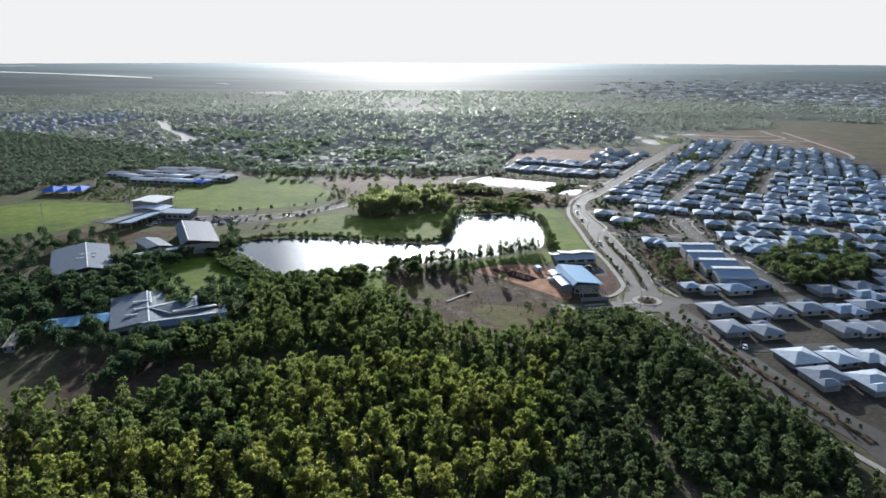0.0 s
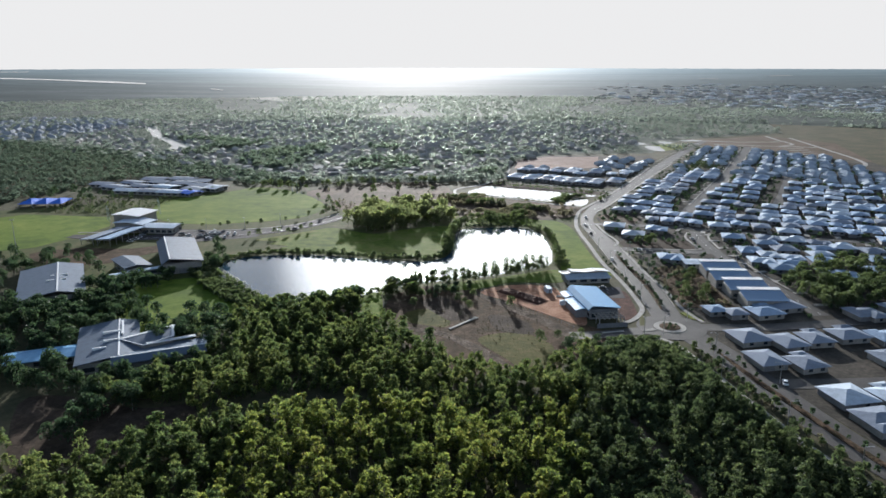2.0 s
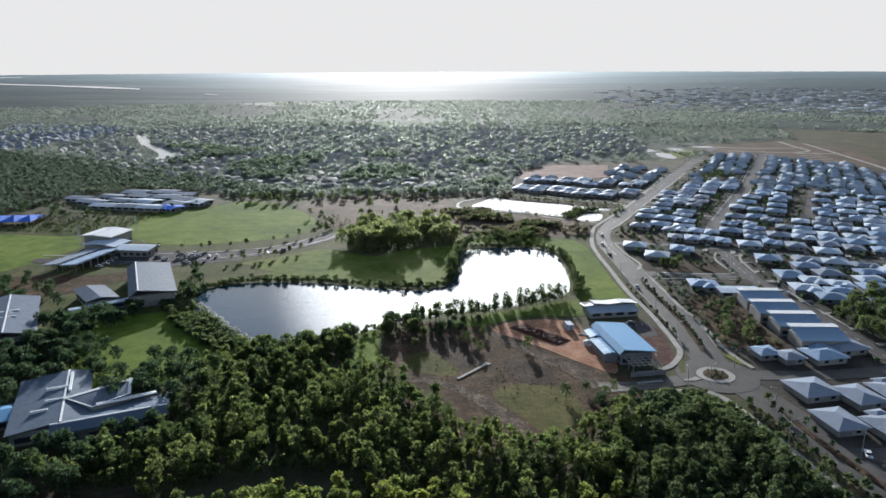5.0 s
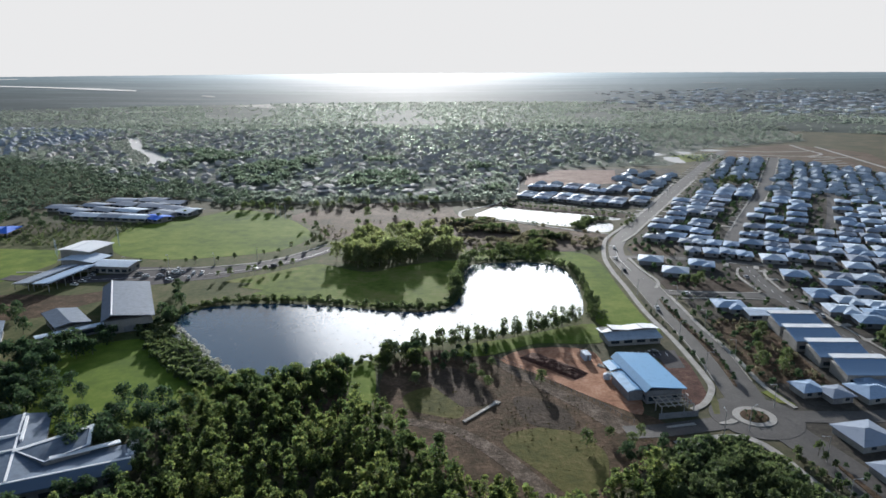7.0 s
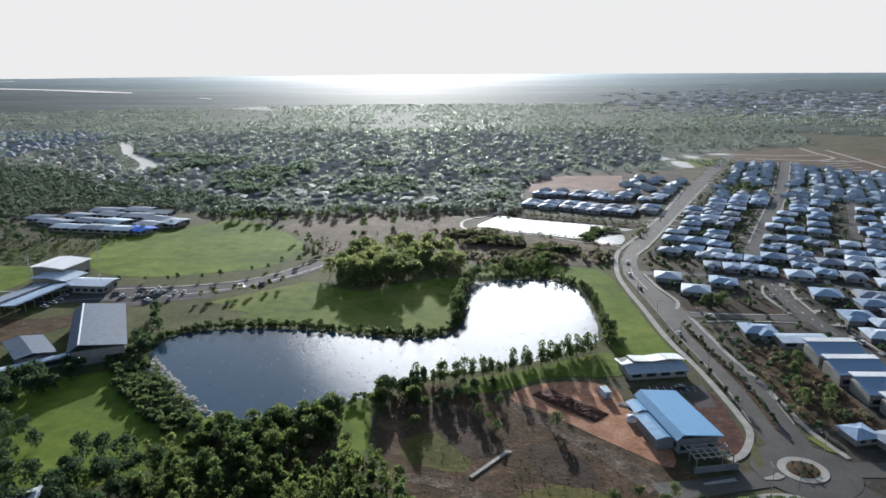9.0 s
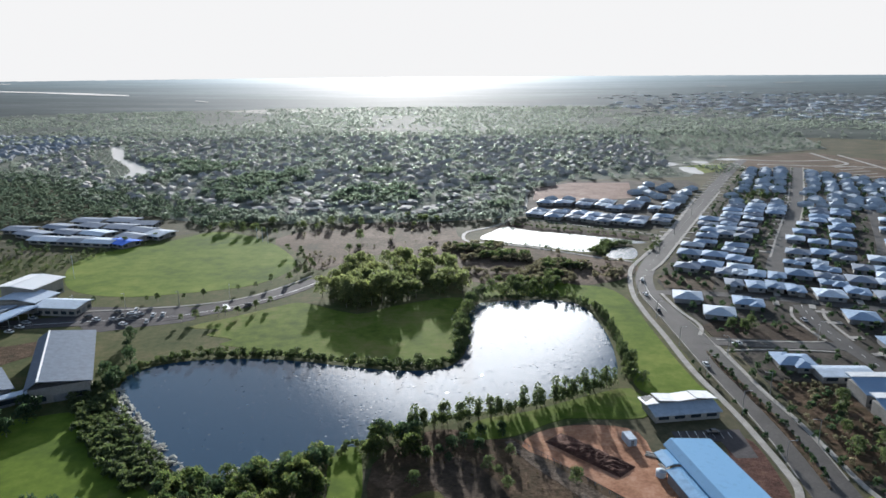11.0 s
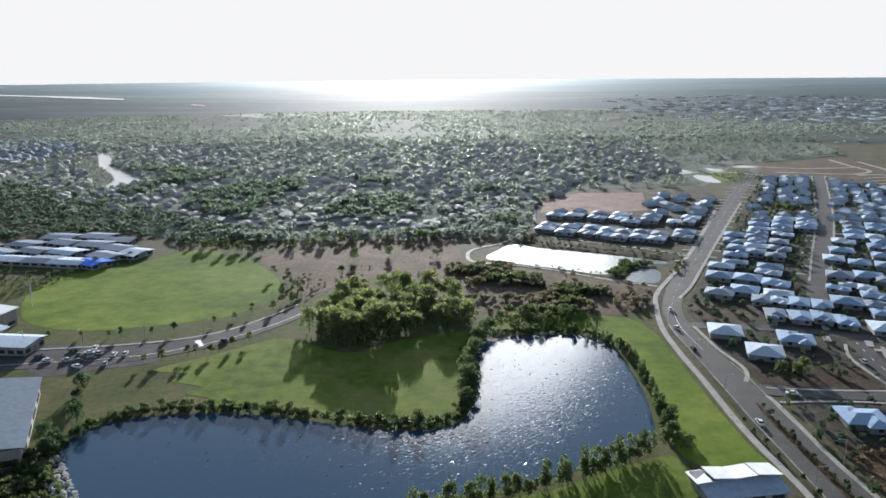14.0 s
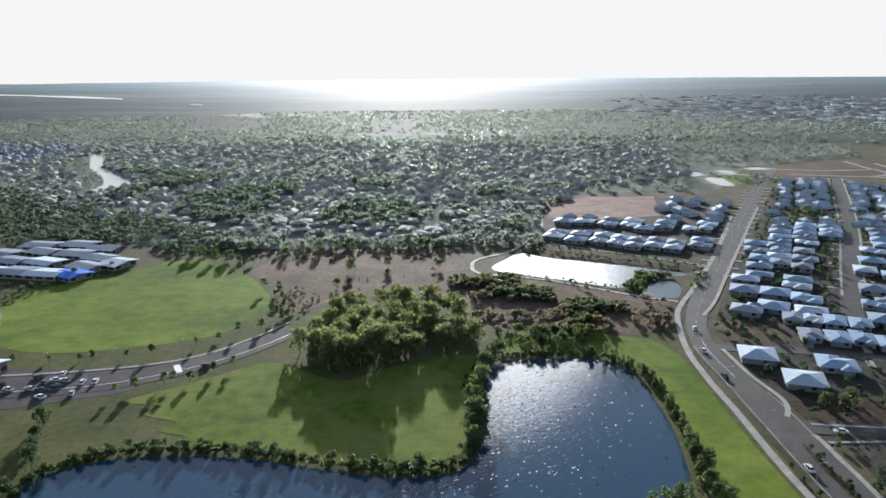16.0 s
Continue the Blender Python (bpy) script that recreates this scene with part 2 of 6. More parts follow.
M_ROOF_BLUE = roofing("steel_roof_blue", (0.16, 0.31, 0.48), 0.5, 0.0)
M_ROOF_DEEP = roofing("shade_cloth_blue", (0.03, 0.12, 0.50), 0.6, 0.0)
M_ROOF_OLD = roofing("old_suburb_roof", (0.34, 0.325, 0.30), 0.85, 0.0)
M_WALL = mottled("rendered_wall", (0.20, 0.19, 0.18), (0.27, 0.26, 0.245), (0.35, 0.34, 0.32), 0.1, 1.5, bump=0.05)
M_WALL_DARK = mottled("dark_wall", (0.14, 0.14, 0.15), (0.2, 0.2, 0.21), (0.27, 0.27, 0.28), 0.1, 1.5, bump=0.05)
M_GLASS, *_x = material("window_glass", 0.08, 0, 0.6)
_x[2].inputs["Base Color"].default_value = (0.03, 0.04, 0.05, 1)
M_STEEL, *_x = material("galvanised_steel", 0.4, 0.8, 0.5)
_x[2].inputs["Base Color"].default_value = (0.45, 0.46, 0.47, 1)


# ---- mesh helpers ----
def mesh_of(name, verts, faces, mat, smooth=False):
    """A mesh from arrays; all faces have the same number of corners."""
    me = bpy.data.meshes.new(name)
    verts, faces = np.asarray(verts, np.float32), np.asarray(faces, np.int32)
    k = faces.shape[1]
    me.vertices.add(len(verts))
    me.vertices.foreach_set("co", verts.ravel())
    me.loops.add(faces.size)
    me.loops.foreach_set("vertex_index", faces.ravel())
    me.polygons.add(len(faces))
    me.polygons.foreach_set("loop_start", np.arange(0, faces.size, k, dtype=np.int32))
    me.polygons.foreach_set("loop_total", np.full(len(faces), k, np.int32))
    if smooth:
        me.polygons.foreach_set("use_smooth", np.ones(len(faces), bool))
    me.update(calc_edges=True)
    me.materials.append(mat)
    return me


def part(name, bm, mat, parent=None, label=""):
    me = bpy.data.meshes.new(name)
    bm.normal_update()
    bm.to_mesh(me)
    bm.free()
    me.materials.append(mat)
    ob = new(name, me)
    ob.parent = parent
    return tagged(ob, label)


def box(bm, x0, x1, y0, y1, z0, z1, m=None):
    v = [bm.verts.new(p) for p in ((x0, y0, z0), (x1, y0, z0), (x1, y1, z0), (x0, y1, z0), (x0, y0, z1), (x1, y0, z1), (x1, y1, z1), (x0, y1, z1))]
    for f in ((3, 2, 1, 0), (4, 5, 6, 7), (0, 1, 5, 4), (1, 2, 6, 5), (2, 3, 7, 6), (3, 0, 4, 7)):
        bm.faces.new([v[i] for i in f])
    if m is not None:
        bmesh.ops.transform(bm, matrix=m, verts=v)
    return v


def smooth_loop(points, steps=4, closed=True):
    """Catmull-Rom through the points."""
    p = np.array(points, float)
    n = len(p)
    out = []
    for i in range(n if closed else n - 1):
        a, b, c, d = (p[(i + k) % n] if closed else p[min(max(i + k, 0), n - 1)] for k in (-1, 0, 1, 2))
        for t in np.arange(steps) / steps:
            out.append(0.5 * (2 * b + (c - a) * t + (2 * a - 5 * b + 4 * c - d) * t * t + (3 * b - a - 3 * c + d) * t ** 3))
    if not closed:
        out.append(p[-1])
    return np.array(out)


def slab(name, outline, z, mat, depth=0.3, label="", category="", kind="structure"):
    """A flat area with a rim that goes down into the ground."""
    bm = bmesh.new()
    top = [bm.verts.new((x, y, z)) for x, y in outline]
    low = [bm.verts.new((x, y, z - depth)) for x, y in outline]
    face = bm.faces.new(top)
    n = len(top)
    for i in range(n):
        bm.faces.new((top[i], low[i], low[(i + 1) % n], top[(i + 1) % n]))
    bm.normal_update()
    if face.normal.z < 0:
        bmesh.ops.reverse_faces(bm, faces=bm.faces[:])
    bmesh.ops.triangulate(bm, faces=[face])
    return tagged(part(name, bm, mat), label, category, "", kind)


def strip(name, points, width, z, mat, depth=0.3, label="", category="", kind="structure", steps=5):
    """A ribbon along a smooth line; width is a number or one for each point."""
    c = smooth_loop(points, steps, False)
    w = np.interp(np.linspace(0, 1, len(c)), np.linspace(0, 1, len(np.atleast_1d(width))), np.atleast_1d(width)) / 2
    d = np.gradient(c, axis=0)
    nrm = np.stack([-d[:, 1], d[:, 0]], 1) / np.linalg.norm(d, axis=1)[:, None]
    a, b = c + nrm * w[:, None], c - nrm * w[:, None]
    bm = bmesh.new()
    rows = [[bm.verts.new((*p, h)) for p, h in ((q, z - depth), (q, z), (r, z), (r, z - depth))] for q, r in zip(a, b)]
    for u, v in zip(rows, rows[1:]):
        for k in range(3):
            bm.faces.new((u[k], u[k + 1], v[k + 1], v[k]))
    bm.normal_update()
    mid = bm.faces[1] if bm.faces.ensure_lookup_table() is None else None
    if mid.normal.z < 0:
        bmesh.ops.reverse_faces(bm, faces=bm.faces[:])
    return tagged(part(name, bm, mat), label, category, "", kind)


def inside(points, poly):
    """Which points lie in a polygon."""
    p, q = np.asarray(points, float), np.asarray(poly, float)
    r = np.roll(q, -1, axis=0)
    x, y = p[:, :1], p[:, 1:2]
    cut = ((q[:, 1] > y) != (r[:, 1] > y)) & (x < (r[:, 0] - q[:, 0]) * (y - q[:, 1]) / (r[:, 1] - q[:, 1] + 1e-9) + q[:, 0])
    return cut.sum(1) % 2 == 1


def near_line(points, line, dist):
    p, q = np.asarray(points, float), np.asarray(line, float)
    best = np.full(len(p), 1e9)
    for a, b in zip(q, q[1:]):
        d = b - a
        t = np.clip(((p - a) @ d) / (d @ d + 1e-9), 0, 1)
        best = np.minimum(best, np.linalg.norm(p - a - t[:, None] * d, axis=1))
    return best < dist


def scatter(poly, gap, jitter=0.45):
    q = np.array(poly, float)
    lo, hi = q.min(0), q.max(0)
    gx, gy = np.meshgrid(np.arange(lo[0], hi[0], gap), np.arange(lo[1], hi[1], gap * 0.87))
    gx = gx + (np.arange(gx.shape[0])[:, None] % 2) * gap / 2
    p = np.stack([gx.ravel(), gy.ravel()], 1) + rng.uniform(-jitter, jitter, (gx.size, 2)) * gap
    return p[inside(p, poly)]


# ---- trees: a trunk with limbs, and a crown of leaf sprays in clumps ----
def crown_arrays(height, radius, sprays, size, seed, base=0.35, clumps=7, flat=0.75, droop=0.25):
    r = np.random.default_rng(seed)
    lo = height * base
    cz = r.uniform(lo + 0.15 * (height - lo), height * 0.86, clumps)
    ang = r.uniform(0, 6.283, clumps) + np.arange(clumps) * 2.4
    reach = radius * r.uniform(0.15, 0.68, clumps) * np.clip(1.15 - (cz - lo) / (height - lo) * 0.75, 0.2, 1)
    cen = np.stack([np.cos(ang) * reach, np.sin(ang) * reach, cz], 1)
    cen[0] = (0, 0, height * 0.8)
    rad = radius * r.uniform(0.36, 0.58, clumps) * (13 / max(13, clumps)) ** 0.5
    which = r.integers(0, clumps, sprays)
    d = r.normal(size=(sprays, 3))
    d[:, 2] = np.abs(d[:, 2]) * 0.9 - 0.25
    d /= np.linalg.norm(d, axis=1)[:, None]
    pos = cen[which] + d * (rad[which] * r.uniform(0.55, 1.05, sprays) ** 0.6)[:, None] * (1, 1, flat)
    out = d + r.normal(size=(sprays, 3)) * 0.55
    out[:, 2] -= droop
    out /= np.linalg.norm(out, axis=1)[:, None]
    side = np.cross(out, r.normal(size=(sprays, 3)))
    side /= np.linalg.norm(side, axis=1)[:, None] + 1e-9
    s = size * r.uniform(0.6, 1.35, sprays)[:, None]
    a, b = pos - out * s * 0.55, pos + out * s * 0.75
    mid = pos + np.cross(out, side) * s * 0.18
    v = np.stack([a - side * s * 0.5, mid + side * s * 0.62, b], 1).reshape(-1, 3)
    return v, np.arange(sprays * 3).reshape(-1, 3), cen


def trunk_arrays(height, girth, cen, sides=5):
    """A tapered stem and limbs to the clumps."""
    V, F = [], []

    def limb(a, b, ra, rb):
        a, b = np.array(a, float), np.array(b, float)
        d = (b - a) / np.linalg.norm(b - a)
        u = np.cross(d, (0.3, 0.9, 0.1))
        u /= np.linalg.norm(u)
        w = np.cross(d, u)
        n0 = len(V) * 1
        for c, rr in ((a, ra), ((a + b) / 2 + u * ra * 0.4, (ra + rb) / 2), (b, rb)):
            for k in range(sides):
                t = 6.2832 * k / sides
                V.append(c + rr * (np.cos(t) * u + np.sin(t) * w))
        for s in range(2):
            for k in range(sides):
                i, j = n0 + s * sides + k, n0 + s * sides + (k + 1) % sides
                F.append((i, j, j + sides, i + sides))

    top = (cen[0][0] * 0.3, cen[0][1] * 0.3, height * 0.72)
    limb((0, 0, -0.3), top, girth, girth * 0.4)
    for c in cen[1:6]:
        f = max(0.25, min(0.6, c[2] / height - 0.2))
        limb((top[0] * f, top[1] * f, height * 0.72 * f + 0.3), c, girth * 0.42, girth * 0.14)
    return np.array(V), np.array(F)


def tree_kind(height, radius, sprays, size, seed, girth=0.16, **more):
    v, f, cen = crown_arrays(height, radius, sprays, size, seed, **more)
    tv, tf = trunk_arrays(height, girth, cen)
    return dict(crown=(v, f), trunk=(tv, tf), height=height)


def tree_thing(name, kind, leaf, label, group, category="tree"):
    top = tagged(new(name), label, category, group)
    t = new("trunk", mesh_of("trunk", *kind["trunk"], M_BARK))
    c = new("crown", mesh_of("crown", *kind["crown"], leaf))
    t.parent = c.parent = top
    return top


def placed(at, turn, size):
    return Matrix.Translation((at[0], at[1], at[2] if len(at) > 2 else 0)) @ Matrix.Rotation(turn, 4, "Z") @ Matrix.Diagonal((size, size, size * 1.0, 1))


def plant(proto, at, lo=0.8, hi=1.2, h=None):
    """Copies of a few trees at many places."""
    for i, p in enumerate(at):
        k = proto[int(rng.integers(len(proto)))]
        s = float(rng.uniform(lo, hi))
        ob = copy_thing(k, pose(0, 0, 0))
        ob.matrix_basis = placed(p, float(rng.uniform(0, 6.283)), s)


def joined(name, arrays, at, mat, lo, hi, label, category, z=None, zscale=1.0):
    """Many small growths as one mesh."""
    V, F, n = [], [], 0
    pick = rng.integers(0, len(arrays), len(at))
    for k, (v, f) in enumerate(arrays):
        idx = np.where(pick == k)[0]
        if not len(idx):
            continue
        a, s = rng.uniform(0, 6.283, len(idx)), rng.uniform(lo, hi, len(idx))
        c, d = np.cos(a) * s, np.sin(a) * s
        x = c[:, None] * v[:, 0] - d[:, None] * v[:, 1] + at[idx, 0][:, None]
        y = d[:, None] * v[:, 0] + c[:, None] * v[:, 1] + at[idx, 1][:, None]
        h = (s * zscale)[:, None] * v[:, 2] + (0 if z is None else z[idx][:, None])
        V.append(np.stack([x, y, h], -1).reshape(-1, 3))
        F.append((f[None] + (np.arange(len(idx)) * len(v))[:, None, None] + n).reshape(-1, f.shape[1]))
        n += len(idx) * len(v)
    ob = new(name, mesh_of(name, np.concatenate(V), np.concatenate(F), mat))
    return tagged(ob, label, category, "", "stuff")


# ---- the lie of the land ----
EYE0 = np.array((12.0, -6.0))


def land(x, y):
    """Height of the ground: flat near by, low rises towards the horizon."""
    r = np.hypot(np.asarray(x, float) - EYE0[0], np.asarray(y, float) - EYE0[1])
    return 66 * np.clip((r - 1900) / 3050, 0, 1) ** 1.25 + 0.0 * r


LAKE = [(-135, 400), (-136, 414), (-122, 425), (-99, 428.5), (-77, 427.5), (-54, 422.5), (-34, 418.5), (-16, 419.5), (-7, 428), (-3, 447), (-2.5, 485), (3, 501),
        (26, 506.5), (46, 505), (56, 492), (59.5, 460), (58, 432), (54, 413.5), (42, 404), (30, 397), (17, 390), (3, 385), (-12, 379), (-28, 370), (-42, 358),
        (-58, 351), (-67, 345), (-76, 341), (-88, 343), (-99, 353), (-114, 371), (-128, 387)]
POND = [(5.5, 641), (15, 664), (26, 679), (43, 667), (80, 652), (117, 634), (112, 627), (92, 633), (83, 612), (72, 605), (50, 617), (27, 627)]
POND_B = [(84, 592), (88, 606), (97, 618), (108, 613), (101, 588)]
OVAL = [(-226, 525), (-246, 560), (-250, 593), (-237, 610), (-217, 628), (-203, 650), (-187, 662), (-160, 648), (-132, 618), (-111, 580), (-110, 556), (-121, 533), (-138, 522), (-158, 515), (-182, 509), (-205, 512)]
MAIN_S = [(138, 150), (139, 187), (129, 213), (119.5, 247), (112, 284), (103, 312)]
MAIN_N = [(99, 322), (100, 345), (101, 372), (99.5, 400), (97.5, 430), (96.5, 462), (94.5, 490), (93, 515), (95.5, 538), (100, 555), (110, 580), (130, 622), (170, 705), (225, 822), (290, 955), (330, 1035), (352, 1075)]
SIDE_W = [(103, 316), (85, 313), (66, 308), (52, 306)]
CROSS = [(97, 520), (130, 517), (155, 511), (190, 498), (231, 485), (300, 462), (360, 440)]
STREET_E = [(164, 500), (160, 475), (160, 440), (163, 405), (168, 370), (172, 335)]
STREET_N = [(176, 560), (193, 596), (219, 645), (286, 776), (388, 1000)]
STREET_N2 = [(262, 600), (290, 655), (335, 748)]
LINK_E = [(99, 452), (125, 449), (158, 446)]
SOUTH_ST = [(112, 318), (140, 319), (175, 326), (230, 340)]
SOUTH_ST2 = [(118, 262), (150, 264), (200, 270)]
PARK_ROAD = [(-262, 470), (-225, 466), (-190, 473), (-165, 477), (-145, 483), (-126, 494), (-110, 508), (-97, 525), (-89, 540)]

# ---- ground, water, roads ----
M_PINK = mottled("graded_earth", (0.17, 0.11, 0.085), (0.26, 0.175, 0.14), (0.34, 0.25, 0.21), 0.05, 0.3, spec=0.05)
radii = np.concatenate([np.linspace(0, 1200, 25), np.geomspace(1260, 4960, 60)])
turns = np.linspace(0, 2 * np.pi, 181)[:-1]
gv = [(EYE0[0], EYE0[1], 0.0)]
for r in radii[1:]:
    x, y = EYE0[0] + r * np.sin(turns), EYE0[1] + r * np.cos(turns)
    gv += list(zip(x, y, land(x, y)))
bmg = bmesh.new()
vs = [bmg.verts.new(v) for v in gv]
for k in range(180):
    bmg.faces.new((vs[0], vs[1 + (k + 1) % 180], vs[1 + k]))
for i in range(len(radii) - 2):
    for k in range(180):
        a, b = 1 + i * 180 + k, 1 + i * 180 + (k + 1) % 180
        bmg.faces.new((vs[a], vs[b], vs[b + 180], vs[a + 180]))
tagged(part("ground", bmg, M_GROUND), "dry olive and brown bushland ground", "ground", "", "structure")

slab("water", smooth_loop(LAKE), 0.06, M_WATER, 0.3, "blue rippled lake with sun glare", "lake")
# wind ripples on the lake: small facets, calmer in patches
step = 0.38
gx, gy = np.meshgrid(np.arange(-140, 64, step), np.arange(338, 510, step), indexing="ij")
calm = np.array([noise.noise((x * 0.035, y * 0.02, 8.0)) for x, y in zip(gx.ravel(), gy.ravel())]).reshape(gx.shape)
gz = 0.17 + rng.normal(0, 1, gx.shape) * np.clip(0.0045 + 0.006 * calm, 0.0015, 0.009)
crests = rng.uniform(size=gx.shape) < 0.014
gz[crests] += rng.uniform(-0.065, 0.065, gx.shape)[crests]
wx, wy = gx + rng.uniform(-0.13, 0.13, gx.shape), gy + rng.uniform(-0.13, 0.13, gx.shape)
ii = np.arange(gx.size).reshape(gx.shape)
a, b, c, d = ii[:-1, :-1].ravel(), ii[1:, :-1].ravel(), ii[1:, 1:].ravel(), ii[:-1, 1:].ravel()
shore = np.array(smooth_loop(LAKE))
wet = inside(np.stack([gx.ravel(), gy.ravel()], 1), shore) & ~near_line(np.stack([gx.ravel(), gy.ravel()], 1), np.concatenate([shore, shore[:1]]), 0.9)
good = wet[a] & wet[b] & wet[c] & wet[d]
tris = np.concatenate([np.stack([a, b, c], 1)[good], np.stack([a, c, d], 1)[good]])
used, back = np.unique(tris, return_inverse=True)
tagged(new("water", mesh_of("water", np.stack([wx, wy, gz], -1).reshape(-1, 3)[used], back.reshape(-1, 3), M_WATER)), "wind-rippled blue surface of the lake", "lake", "", "structure")
slab("water", smooth_loop(POND, 3), 0.06, M_POND, 0.3, "calm pale pond beside the estate", "pond")
slab("water", smooth_loop(POND_B, 3), 0.06, M_POND, 0.3, "small calm settling basin beside the pond", "pond")

slab("park_ground", smooth_loop([(-385, 395), (-300, 418), (-255, 405), (-200, 330), (-150, 290), (-92, 308), (-40, 345), (70, 392), (88, 400), (84, 520), (90, 556), (104, 588), (60, 612), (0, 632), (-20, 620), (-90, 600), (-150, 650), (-180, 672), (-225, 640), (-262, 600), (-370, 545), (-395, 480)], 3), 0.045, M_PARK, 0.3, "rough olive grass of the park", "grass")
slab("bare_earth", smooth_loop([(-262, 425), (-240, 440), (-205, 440), (-182, 458), (-176, 446), (-192, 424), (-205, 406), (-235, 402)], 3), 0.09, M_SLOPE, 0.3, "bare red-brown earth behind the halls", "ground")
slab("lawn", smooth_loop(OVAL, 3), 0.10, M_LAWN, 0.3, "mown bright green sports oval", "grass")
slab("lawn", [(-370, 505), (-335, 536), (-265, 530), (-250, 500), (-256, 470), (-268, 440), (-300, 422), (-380, 400)], 0.10, M_LAWN, 0.3, "mown green sports field", "grass")
slab("lawn", smooth_loop([(-104, 434), (-100, 440), (-112, 444), (-108, 450), (-122, 455), (-118, 462), (-134, 465), (-116, 480), (-97, 497), (-86, 500), (-58, 484), (-41, 496), (-12, 510), (-3, 500), (-5, 450), (-10, 432), (-34, 423), (-55, 427), (-78, 432), (-96, 433)], 3), 0.12, M_LAWN_DRY, 0.3, "green and worn lakeside grass", "grass")
slab("lawn", smooth_loop([(-152, 312), (-172, 334), (-176, 366), (-152, 378), (-140, 380), (-124, 364), (-109, 348), (-96, 333), (-91, 320), (-108, 304), (-128, 298)], 3), 0.12, M_LAWN, 0.3, "green school lawn beside the lake", "grass")
slab("lawn", smooth_loop([(60, 408), (64, 432), (65, 462), (62, 492), (50, 512), (34, 524), (52, 532), (72, 528), (80, 505), (81, 470), (82, 440), (84, 408), (86, 395), (66, 398)], 3), 0.12, M_LAWN, 0.3, "green grass strip between lake and road", "grass")
slab("lawn", smooth_loop([(58, 404), (40, 397), (18, 385), (0, 378), (-4, 366), (12, 368), (30, 380), (48, 380), (60, 384)], 3), 0.12, M_LAWN_DRY, 0.3, "green grass on the lake bank", "grass")
slab("brown_field", smooth_loop([(-140, 640), (-112, 600), (-92, 560), (-60, 598), (-10, 575), (10, 560), (70, 560), (90, 580), (10, 622), (-10, 650), (-20, 690), (-90, 690)], 3), 0.08, M_BROWN, 0.3, "bare brown field with dry grass", "field")
slab("scrub_ground", smooth_loop([(-4, 540), (40, 530), (80, 540), (100, 572), (80, 596), (56, 606), (36, 615), (10, 624), (-20, 618), (-14, 570)], 3), 0.095, M_BROWN, 0.3, "dull brown ground under scrub", "ground")
slab("slope", smooth_loop([(-32, 350), (-14, 372), (6, 366), (16, 364), (40, 335), (64, 316), (70, 302), (58, 290), (45, 276), (27, 262), (8, 266), (-12, 284), (-26, 312)], 3), 0.08, M_SLOPE, 0.3, "rough dry grass slope", "field")
M_OLIVE = mottled("olive_grass", (0.055, 0.06, 0.018), (0.105, 0.098, 0.03), (0.165, 0.135, 0.06), 0.06, 0.4, bump=0.8, spec=0.04)
M_DITCH = mottled("dark_bank_earth", (0.035, 0.028, 0.02), (0.065, 0.048, 0.035), (0.11, 0.08, 0.06), 0.08, 0.5, bump=1.0, spec=0.04)
slab("slope_grass", smooth_loop([(12, 299), (20, 307), (32, 308), (42, 297), (43, 287), (39, 275), (29, 272), (23, 281)], 4), 0.10, M_OLIVE, 0.3, "olive-yellow grass on the dry slope", "grass")
slab("slope_grass", smooth_loop([(-22, 330), (-13.7, 337), (-6, 332), (-0.4, 321.7), (-2.5, 313.7), (-12.6, 316.4), (-20, 320)], 4), 0.10, M_OLIVE, 0.3, "olive-yellow grass below the dark bank", "grass")
slab("bank", smooth_loop([(-15, 345), (-8, 355), (3, 346), (10, 328), (1, 322), (-4, 326)], 4), 0.11, M_DITCH, 0.3, "dark brown earth bank", "bank")
slab("bank", smooth_loop([(17, 329), (26, 329), (35, 320), (36, 308), (27, 308), (20, 313)], 4), 0.11, M_DITCH, 0.3, "dark brown earth bank", "bank")
M_RUBBLE = mottled("eroded_bank", (0.045, 0.036, 0.026), (0.12, 0.092, 0.07), (0.27, 0.215, 0.17), 0.22, 0.9, bump=1.0, spec=0.02)
strip("dirt_track", [(10, 365), (18, 353), (26, 343), (33, 334), (41, 325), (47, 316), (53, 307)], [3, 5, 6, 6, 7, 8, 8], 0.13, M_RUBBLE, 0.25, "pale eroded rubble bank below the building site", "bank")
strip("dirt_track", [(-22, 312), (-8, 308), (0, 303), (10, 292), (18, 280), (24, 268)], [4, 5, 5, 6, 6, 6], 0.12, M_RUBBLE, 0.25, "worn pale track across the slope", "track")
slab("vacant_lot", [(110.5, 345), (136, 341), (136, 409), (112, 412)], 0.10, M_SLOPE, 0.3, "vacant block of dry grass and scrub", "ground")
slab("vacant_lot", [(106, 455), (151, 452), (150, 474), (112, 476), (105, 470)], 0.10, M_DITCH, 0.3, "bare dark brown vacant block", "ground")
slab("vacant_lot", [(104, 528), (128, 524), (136, 542), (122, 556), (106, 552)], 0.10, M_BROWN, 0.3, "bare brown corner block", "ground")
slab("red_earth", smooth_loop([(14, 362), (24, 373), (41, 376), (53, 371), (55, 352), (62, 334), (60, 318), (50, 326), (37, 339), (26, 351)], 3), 0.14, M_RED, 0.3, "bare orange-red earth of a building site", "ground")
slab("red_earth", smooth_loop([(78, 328), (77, 350), (80, 368), (88, 366), (87.5, 340), (85, 326)], 3), 0.14, M_REDDARK, 0.3, "dark red garden bed beside the footpath", "ground")
